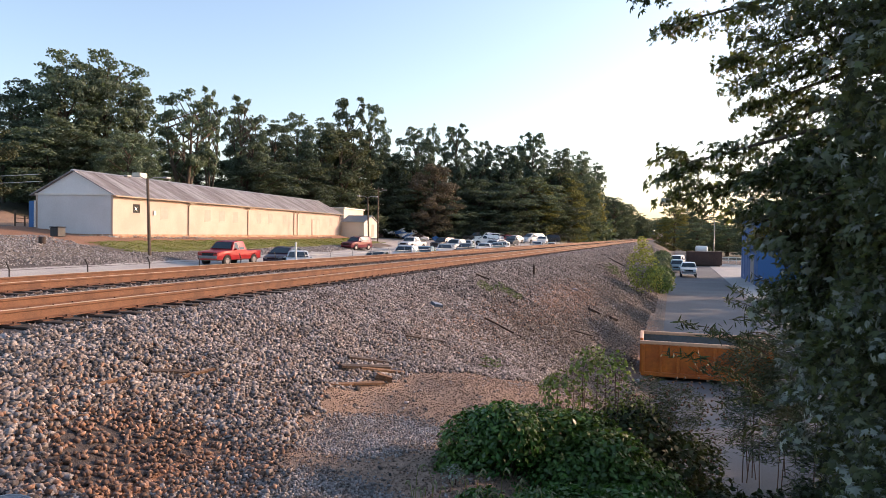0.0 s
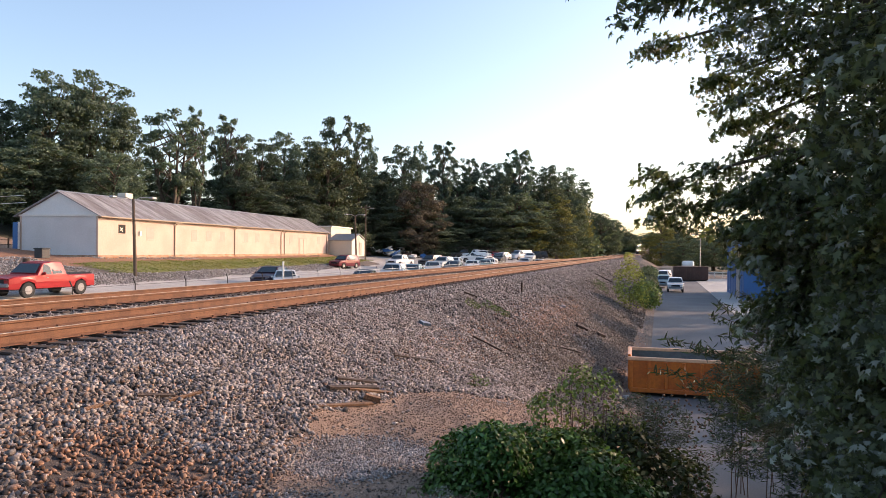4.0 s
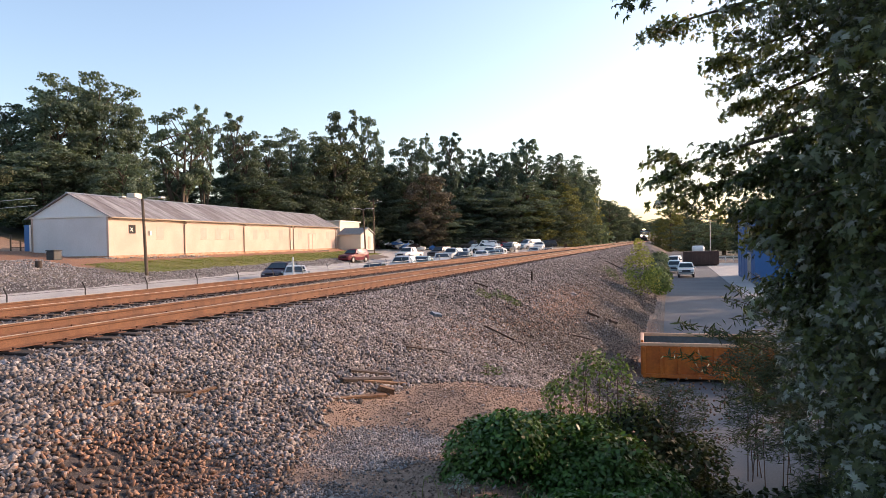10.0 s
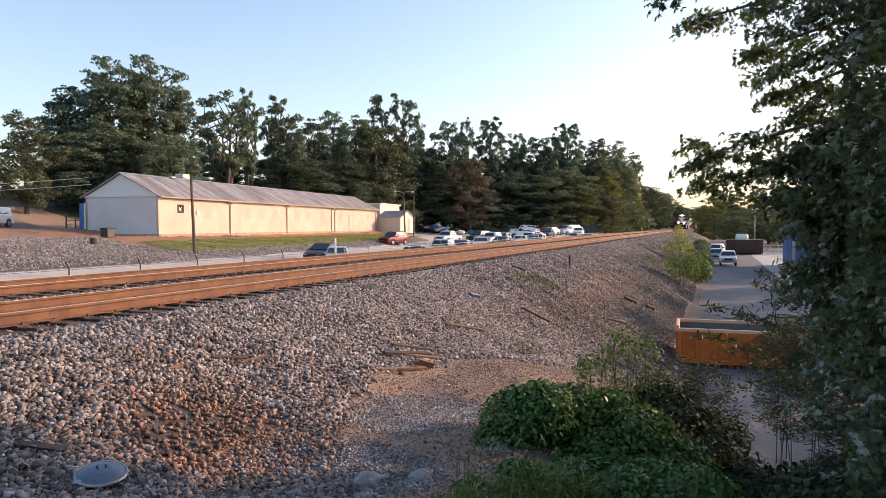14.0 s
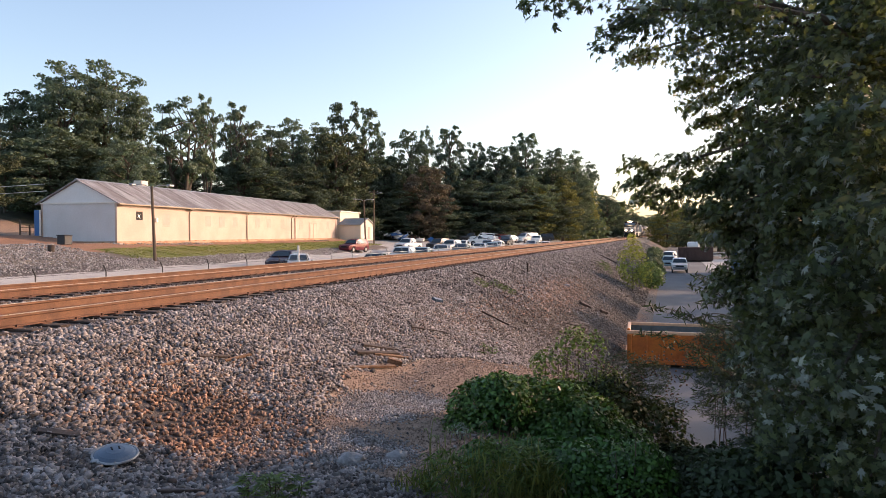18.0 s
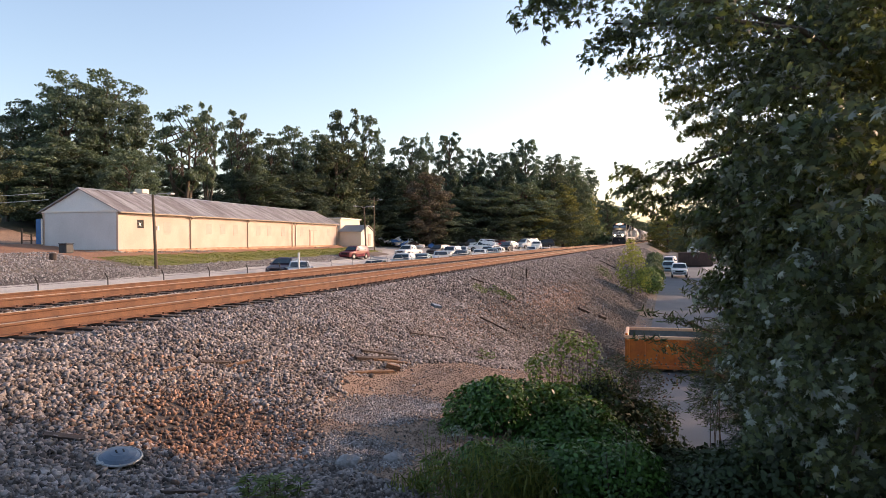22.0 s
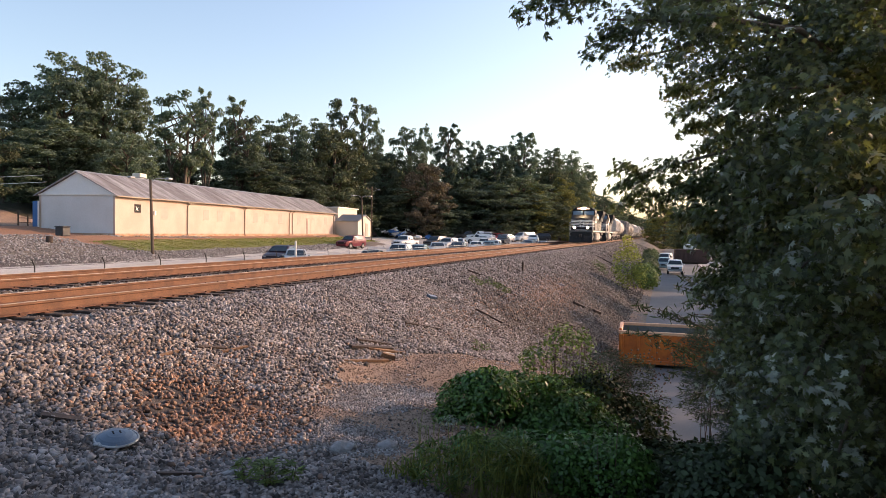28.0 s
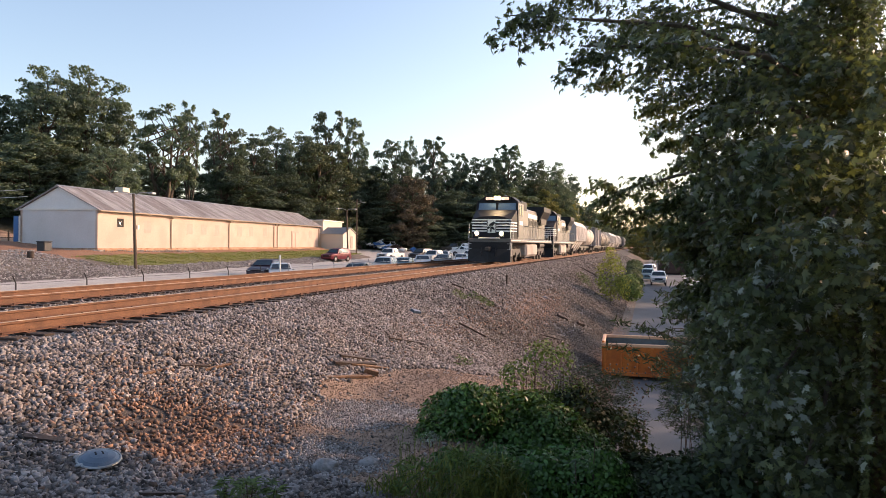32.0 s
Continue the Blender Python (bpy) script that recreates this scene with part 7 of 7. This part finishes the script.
part("body", Geo().box((2.6, 1.2, 1.35), (5.6, 2.5, 2.3), 0.05), M["rust"], rb, "dark brown ribbed container body")
for i in range(9):
    part("rib", Geo().box((-0.1 + i * 0.67, -0.1, 1.35), (0.12, 0.1, 2.1)), M["rust"], rb)
part("skid", Geo().box((2.6, 1.2, 0.12), (5.2, 1.2, 0.2)), M["dark_steel"], rb)
tagged(car("van", "white", "white truck cab beside the brown container", pose(10.8, 124, ROAD_Z + 0.03, 0, 0, 170)), group="vehicles on the service road")
tagged(car("suv", "teal", "pale blue car behind the white truck", pose(10.6, 104, ROAD_Z + 0.03, 0, 0, 180)), group="vehicles on the service road")
tagged(car("sedan", "silver", "silver sedan on the concrete apron", pose(20.6, 92, ROAD_Z + 0.05, 0, 0, 60)), group="vehicles on the service road")
bb = thing("blue_building", "blue-walled industrial building beside the road", "building", m=pose(18.2, 78, ROAD_Z))
part("wall", Geo().box((7, 9, 3.55), (14, 18, 7.1)), M["blue"], bb)
part("roof_edge", Geo().box((7, 9, 7.15), (14.3, 18.3, 0.16), 0.03), M["steel"], bb)
part("door", Geo().box((-0.02, 5, 1.6), (0.08, 3.2, 3.2), 0.02), M["steel"], bb)
for k in range(6):
    part("panel_seam", Geo().box((-0.01, 1.5 + k * 3, 3.5), (0.05, 0.06, 7.0)), M["blue"], bb)


tank = thing("storage_tank", "white tank trailer behind the brown container", "tank", m=pose(13.6, 140, ROAD_Z + 0.05))
part("barrel", Geo().tube([(0.4, 0, 2.6), (0.6, 0, 2.6), (2.4, 0, 2.6), (2.6, 0, 2.6)], [0.4, 0.72, 0.72, 0.4], 20), M["white_paint"], tank)
part("chassis", Geo().box((1.6, 0, 1.2), (3.6, 2.0, 1.4), 0.05), M["dark_steel"], tank)
lamp = thing("street_lamp", "thin grey street lamp beside the yard", "street lamp", m=pose(17.4, 143, ROAD_Z))
part("pole", Geo().tube([(0, 0, 0), (0, 0, 8.2)], [0.1, 0.07], 8), M["steel"], lamp)
part("arm", Geo().tube([(0, 0, 8.1), (-1.2, 0, 8.4)], 0.04, 6), M["steel"], lamp)
part("head", Geo().box((-1.4, 0, 8.38), (0.6, 0.25, 0.14), 0.04), M["steel"], lamp)
rf = thing("yard_fence", "pale post-and-rail fence at the end of the yard", "fence")
for k in range(12):
    part("post", Geo().box((17.5 + k * 1.5, 150, ROAD_Z + 0.6), (0.14, 0.14, 1.2), 0.02), M["trim"], rf)
for z in (0.5, 1.05):
    part("rail", Geo().box((25.7, 150.1, ROAD_Z + z), (17, 0.05, 0.14), 0.01), M["trim"], rf)
scrap = thing("scrap_heap", "heap of white and blue scrap panels and wrecks behind the shed", "scrap heap", m=pose(-40.5, 124, gz(-40.5, 124)))
r5 = np.random.default_rng(5)
for k in range(26):
    x, y = r5.uniform(-4.5, 8.5), r5.uniform(-2.5, 2.5)
    h = max(0.15, 1.6 - 0.03 * x * x - 0.1 * y * y)
    sz = r5.uniform((0.8, 0.5, 0.08), (2.6, 1.6, 0.5))
    m = Euler(r5.uniform(-0.5, 0.5, 3) * (1, 1, 6)).to_matrix().to_4x4()
    part("scrap_panel", Geo().box((x, y, h * r5.uniform(0.3, 1.0)), sz, 0.04, m), (M["white_paint"], M["blue"], M["steel"], M["white_paint"], M["rust"], M["trim"])[k % 6], scrap)
back = thing("chain_link_fence", "dark chain-link fence at the edge of the woods", "fence")
for k in range(22):
    x, y = -37 + k * 1.35, 127 + k * 0.75
    part("post", Geo().tube([(x, y, gz(x, y)), (x, y, gz(x, y) + 2.2)], 0.04, 6), M["dark_steel"], back)
for z in (0.2, 1.2, 2.15):
    part("wire", Geo().tube([(-37 + k * 1.35, 127 + k * 0.75, gz(-37 + k * 1.35, 127 + k * 0.75) + z) for k in range(22)], 0.025, 4), M["dark_steel"], back)
for x, y, w, d, label in ((-31.3, 40.0, 0.5, 0.5, "dark rusty drum beside the clay bank"), ):
    dr = thing("drum", label, "drum", m=pose(x + 1.5, y - 3.2, gz(x + 1.5, y - 3.2)))
    part("body", Geo().tube([(0, 0, 0), (0, 0, 0.08), (0, 0, 0.45), (0, 0, 0.5)], [0.2, 0.22, 0.22, 0.2], 16), M["dark_wood"], dr)

# ---- poles, lines, fence ----
def pole(x, y, top, lean, label, arms=True):
    z = gz(x, y)
    p = thing("utility_pole", label, "utility pole", "poles by the warehouse", pose(x, y, z))
    h = top - z
    part("shaft", Geo().tube([(0, 0, -0.3), (lean * 0.5, 0, h * 0.5), (lean, 0, h)], [0.125, 0.11, 0.09], 10), M["pole"], p)
    if arms:
        for s in (-1, 1):
            a = part("lamp_arm", Geo().tube([(lean, 0, h - 0.15), (lean + s * 0.45 * 0.7, s * 0.3, h + 0.1), (lean + s * 1.1 * 0.7, s * 0.75, h + 0.12)], 0.035, 6), M["steel"], p)
            part("lamp_head", Geo().box((lean + s * 1.3 * 0.7, s * 0.9, h + 0.1), (0.35, 0.5, 0.16), 0.05), M["steel"], a)
    else:
        part("crossarm", Geo().box((lean, 0, h - 0.4), (1.6, 0.1, 0.12), 0.02), M["pole"], p)
        for s in (-0.7, 0, 0.7):
            part("insulator", Geo().tube([(lean + s, 0, h - 0.34), (lean + s, 0, h - 0.16)], [0.05, 0.03], 8), M["trim"], p)
        part("lamp_arm", Geo().tube([(lean, 0, h - 0.8), (lean + 0.9, 0.2, h - 0.5)], 0.03, 6), M["steel"], p)
        part("lamp_head", Geo().box((lean + 1.1, 0.25, h - 0.5), (0.5, 0.22, 0.14), 0.04), M["steel"], p)
    return p


pole(-25.4, 41.8, 4.75, -0.25, "leaning wooden lamp pole before the warehouse")
pole(-29.1, 88.0, 5.9, -0.3, "short wooden lamp pole by the shed")
pole(-35.0, 104.5, 8.4, 0.0, "tall wooden utility pole behind the shed", False)
for k, (a, b) in enumerate((((-75, 44, 6.4), (-40.8, 46.5, 5.6)), ((-75, 43, 5.7), (-40.5, 46.5, 5.0)), ((-40, 99, 4.9), (-29.3, 88, 5.6)))):
    g = Geo()
    a, b = Vector(a), Vector(b)
    g.tube([a.lerp(b, i / 10) - Vector((0, 0, 0.6 * math.sin(math.pi * i / 10) * (a - b).length / 30)) for i in range(11)], 0.022, 5)
    tagged(part("overhead_cable", g, M["trim"] if k < 2 else M["black"]), "slack overhead service cable to the warehouse", "cable")


def fence():
    f = thing("chain_link_fence", "galvanised chain-link fence with barbed-wire arms beside the lot", "fence")
    y, x, k = 8.6, -11.0, 0
    tops = []
    while y < 150:
        z = gz(x, y)
        top = 0.02 if y < 60 else 0.02 + (y - 60) * 0.001
        p = part("post", Geo().tube([(x, y, z - 0.1), (x, y, top - 0.25), (x - 0.03, y - 0.1, top)], 0.024, 8), M["dark_steel"] if y < 36 else M["steel"], f)
        tops.append((x, y, top - 0.28))
        y += 3.3
    for a, b in zip(tops, tops[1:]):
        if a[1] < 36:
            part("wire", Geo().tube([a, b], 0.006, 4), M["dark_steel"], f)
            continue
        part("top_rail", Geo().tube([a, b], 0.022, 6), M["steel"], f)
    for dz in (-0.5, -0.9, -1.3):
        part("wire", Geo().tube([(p[0], p[1], p[2] + dz) for p in tops], 0.006, 4), M["steel"], f)
    part("gate_post", Geo().tube([(-11.0, 37.2, -1.9), (-11.0, 37.2, 0.55)], 0.06, 10), M["trim"], f, "pale thick gate post")
    return f


fence()
bin_ = thing("bin", "dark bin at the corner of the warehouse", "bin", m=pose(-33.6, 41.6, gz(-33.6, 41.6)))
part("body", Geo().box((0, 0, 0.35), (0.75, 0.75, 0.7), 0.05), M["block_bin"], bin_)
part("lid", Geo().box((0, 0, 0.73), (0.82, 0.82, 0.08), 0.03), M["block_bin"], bin_)
bd = thing("blue_door", "blue metal door leaning by the warehouse corner", "door", m=pose(-41.45, 46.1, gz(-41.45, 46.1), 0, 0, 6))
part("panel", Geo().box((0.2, 0, 1.1), (0.5, 0.12, 2.2), 0.02), M["blue"], bd)
part("frame", Geo().box((0.5, 0, 1.1), (0.1, 0.14, 2.25), 0.02), M["trim"], bd)


gate = thing("farm_gate", "weathered timber gate and posts below the brown hillside", "gate")
for k, (x, y) in enumerate(((-46.0, 48.6), (-45.2, 48.9), (-44.3, 49.2), (-43.4, 49.5))):
    part("post", Geo().tube([(x, y, gz(x, y) - 0.1), (x, y, gz(x, y) + (1.9 if k % 3 == 0 else 1.5))], 0.07, 8), M["pole"], gate)
for dz in (0.4, 0.8, 1.2):
    part("rail", Geo().tube([(-46.0, 48.6, gz(-46, 48.6) + dz), (-43.4, 49.5, gz(-43.4, 49.5) + dz)], 0.03, 6), M["pole"], gate)

# ---- litter and small things ----
def plank(x, y, yaw, size, material, label, name="plank", tilt=0):
    g = Geo()
    l, w, h = size
    n = 5
    rows = []
    for i in range(n + 1):
        t = i / n - 0.5
        j = rng.uniform(0.8, 1.1)
        rows.append([(t * l + rng.uniform(-0.02, 0.02), s * w / 2 * j, z * h) for s, z in ((-1, 0), (1, 0), (1, 1), (-1, 1))])
    vs = [p for r in rows for p in r]
    fs = [(0, 1, 2, 3), tuple(range(4 * n, 4 * n + 4))] + [(4 * i + k, 4 * i + (k + 1) % 4, 4 * i + 4 + (k + 1) % 4, 4 * i + 4 + k) for i in range(n) for k in range(4)]
    g.add(vs, fs)
    # lies on the slope
    e = 0.2
    dx, dy = (gz(x + e, y) - gz(x - e, y)) / (2 * e), (gz(x, y + e) - gz(x, y - e)) / (2 * e)
    up = Vector((-dx, -dy, 1)).normalized()
    along = Vector((math.cos(radians(yaw)), math.sin(radians(yaw)), 0))
    along = (along - up * along.dot(up)).normalized()
    side = up.cross(along)
    m = Matrix.Translation((x, y, gz(x, y) + 0.03)) @ Matrix((along, side, up)).transposed().to_4x4()
    ob = part(name, g, material, None, "", m)
    return tagged(ob, label, "wood", "broken wood on the ballast")


def lying(ax, ay, bx, by, w, h, material, label, name="plank"):
    """A piece of wood on the ground between two places."""
    return plank((ax + bx) / 2, (ay + by) / 2, math.degrees(math.atan2(by - ay, bx - ax)), (math.hypot(bx - ax, by - ay), w, h), material, label, name)


DARK, PALE = "rotten dark tie fragment on the ballast", "pale split tie plank at the edge of the path"
lying(4.45, 12.2, 4.95, 13.3, 0.09, 0.05, M["dark_wood"], DARK)
lying(4.80, 12.0, 5.35, 12.95, 0.09, 0.04, M["wood"], PALE)
lying(4.85, 10.7, 5.40, 11.75, 0.08, 0.035, M["wood"], PALE)
lying(5.15, 11.9, 5.4, 12.05, 0.12, 0.09, M["wood"], "short pale block of split wood")
lying(4.6, 11.6, 5.1, 12.7, 0.1, 0.05, M["dark_wood"], DARK)
lying(4.75, 20.6, 5.65, 21.0, 0.09, 0.05, M["dark_wood"], "dark broken tie on the slope")
tagged(lying(3.55, 19.55, 3.75, 19.8, 0.2, 0.08, M["lid"], "crumpled dark blue scrap of plastic on the ballast", "plastic_scrap"), category="litter", group="litter on the ballast")
lying(2.45, 28.1, 2.95, 28.4, 0.1, 0.08, M["dark_wood"], "dark stick on the ballast", "stick")
lying(3.32, 8.5, 3.55, 9.0, 0.06, 0.035, M["dark_wood"], "dark tie splinter on the ballast")
lying(3.60, 8.85, 3.72, 9.4, 0.05, 0.03, M["wood"], "pale splinter of wood on the ballast")
lying(3.36, 7.6, 3.36, 8.05, 0.05, 0.03, M["wood"], "thin pale splinter of wood on the ballast")
lying(3.9, 5.0, 4.25, 5.25, 0.13, 0.03, M["dark_wood"], "dark flat tie scrap on the ballast")
lying(5.9, 4.5, 6.1, 4.9, 0.07, 0.03, M["dark_wood"], "dark tie splinter in the shade")
lying(2.9, 74.2, 5.8, 69.2, 0.12, 0.08, M["dark_wood"], "long dark pole lying on the slope", "log")
lying(6.4, 32.8, 6.9, 33.2, 0.16, 0.12, M["dark_wood"], "dark rotten log near the toe of the slope", "log")
lying(7.3, 33.6, 7.6, 34.0, 0.14, 0.12, M["dark_wood"], "dark rotten stump near the toe of the slope", "log")
lying(4.4, 15.2, 5.0, 16.4, 0.05, 0.03, M["dark_wood"], "dark stick half buried in ballast", "stick")
lying(6.2, 26.0, 7.4, 27.4, 0.05, 0.04, M["dark_wood"], "dark branch on the dirt slope", "stick")
for x, y, r, n, label in ((3.45, 25.4, 0.20, 260, "fresh green weed sprig on the ballast"), (3.75, 26.9, 0.24, 300, "fresh green weed sprig on the ballast"), (4.3, 26.5, 0.2, 240, "fresh green weed sprig on the ballast"), (5.4, 56, 0.5, 260, "green weeds on the far slope"), (5.0, 60, 0.45, 240, "green weeds on the far slope"), (6.9, 4.85, 0.16, 170, "small green weed in the shaded gravel"), (6.6, 4.9, 0.12, 110, "small green weed in the shaded gravel"), (6.2, 15.6, 0.16, 90, "small yellow-green weed at the edge of the path")):
    shrub("weed", label, [(x, y, gz(x, y) + 0.16, r), (x + r, y + 0.2, gz(x + r, y + 0.2) + 0.13, r * 0.8)], n, 0.13 if y < 50 else 0.2, M["leaf_weed"], LEAF_NARROW, 3, category="weed")
lidx, lidy = 5.0, 4.95
lid = thing("dish_lid", "grey-blue dented metal lid lying on the ballast", "lid", m=Matrix.Translation((lidx, lidy, gz(lidx, lidy) + 0.09)) @ Vector((0.16, -0.12, 1)).to_track_quat("Z", "Y").to_matrix().to_4x4())
part("bowl", Geo().tube([(0, 0, -0.02), (0, 0, 0.0), (0, 0, 0.03), (0, 0, 0.05), (0, 0, 0.055)], [0.205, 0.215, 0.165, 0.09, 0.03], 32), M["lid"], lid)
part("rim", Geo().tube([(0.215 * math.cos(a), 0.215 * math.sin(a), 0) for a in np.linspace(0, 2 * math.pi, 33)], 0.014, 6), M["steel"], lid)
part("slot", Geo().box((-0.03, 0.02, 0.056), (0.015, 0.06, 0.01)).box((0.04, 0.02, 0.053), (0.015, 0.06, 0.01)), M["black"], lid)
part("clip", Geo().box((-0.2, -0.08, 0), (0.08, 0.05, 0.03), 0.01), M["steel"], lid)


def boulder(x, y, s, label):
    bm = bmesh.new()
    bmesh.ops.create_icosphere(bm, subdivisions=3, radius=1)
    for p in bm.verts:
        k = 1 + 0.35 * noise.noise(p.co * 1.3 + Vector((x, y, 0)))
        p.co = Vector((p.co.x * s[0], p.co.y * s[1], p.co.z * s[2])) * k
    me = bpy.data.meshes.new("rock")
    bm.to_mesh(me)
    bm.free()
    me.materials.append(M["rock"])
    ob = new("rock", me)
    ob.matrix_basis = pose(x, y, gz(x, y) + s[2] * 0.3, 0, 0, 30 * x)
    return tagged(ob, label, "rock", "rocks on the path")


boulder(6.9, 6.55, (0.15, 0.12, 0.10), "grey rock on the gravel path")
boulder(7.3, 7.0, (0.12, 0.10, 0.08), "grey angular rock on the gravel path")
boulder(6.33, 5.15, (0.14, 0.07, 0.06), "small pale rock on the ballast")
boulder(6.37, 6.05, (0.06, 0.04, 0.04), "small white rock on the ballast")
boulder(6.39, 5.56, (0.08, 0.06, 0.05), "small pale rock on the ballast")
boulder(3.36, 4.75, (0.2, 0.1, 0.04), "flat pale slab of stone on the ballast")
boulder(3.33, 4.35, (0.09, 0.08, 0.06), "rusty red stone on the ballast")
boulder(5.3, 36.5, (0.25, 0.15, 0.1), "pale stone on the embankment")
boulder(8.9, 22.5, (0.2, 0.16, 0.12), "pale rock at the edge of the road")
boulder(9.0, 24.5, (0.16, 0.14, 0.1), "pale rock at the edge of the road")
stake = tagged(part("stake", Geo().tube([(3.4, 35.7, gz(3.4, 35.7) - 0.1), (3.4, 35.7, gz(3.4, 35.7) + 0.5)], 0.05, 8), M["dark_wood"]), "short dark stake standing in the ballast", "stake")


# ---- what moves ----
def motions():
    y32, speed = 46.1, 11.6
    for ob, back in TRAIN:
        walk(ob, [(t, pose(0, y32 + back + speed * (32 - t), 0)) for t in (0, 8, 16, 24, 32)])
    for k, ob in enumerate(SWAY):
        # stirred by a light wind
        walk(ob, [(t * 0.8, pose(0.018 * math.sin(2.1 * t + 2 * k), 0.014 * math.sin(1.7 * t + k), 0.012 * math.sin(2.9 * t + 3 * k))) for t in range(41)])
    walk(moving_pickup, [(t, pose(-21.2, y, gz(-21.2, y), 0, 0, 180)) for t, y in ((0, 45.4), (1.5, 39.7), (2.5, 35.3), (4.5, 28.2), (6, 21.5), (8, 12), (16, -40), (32, -150))])


motions()
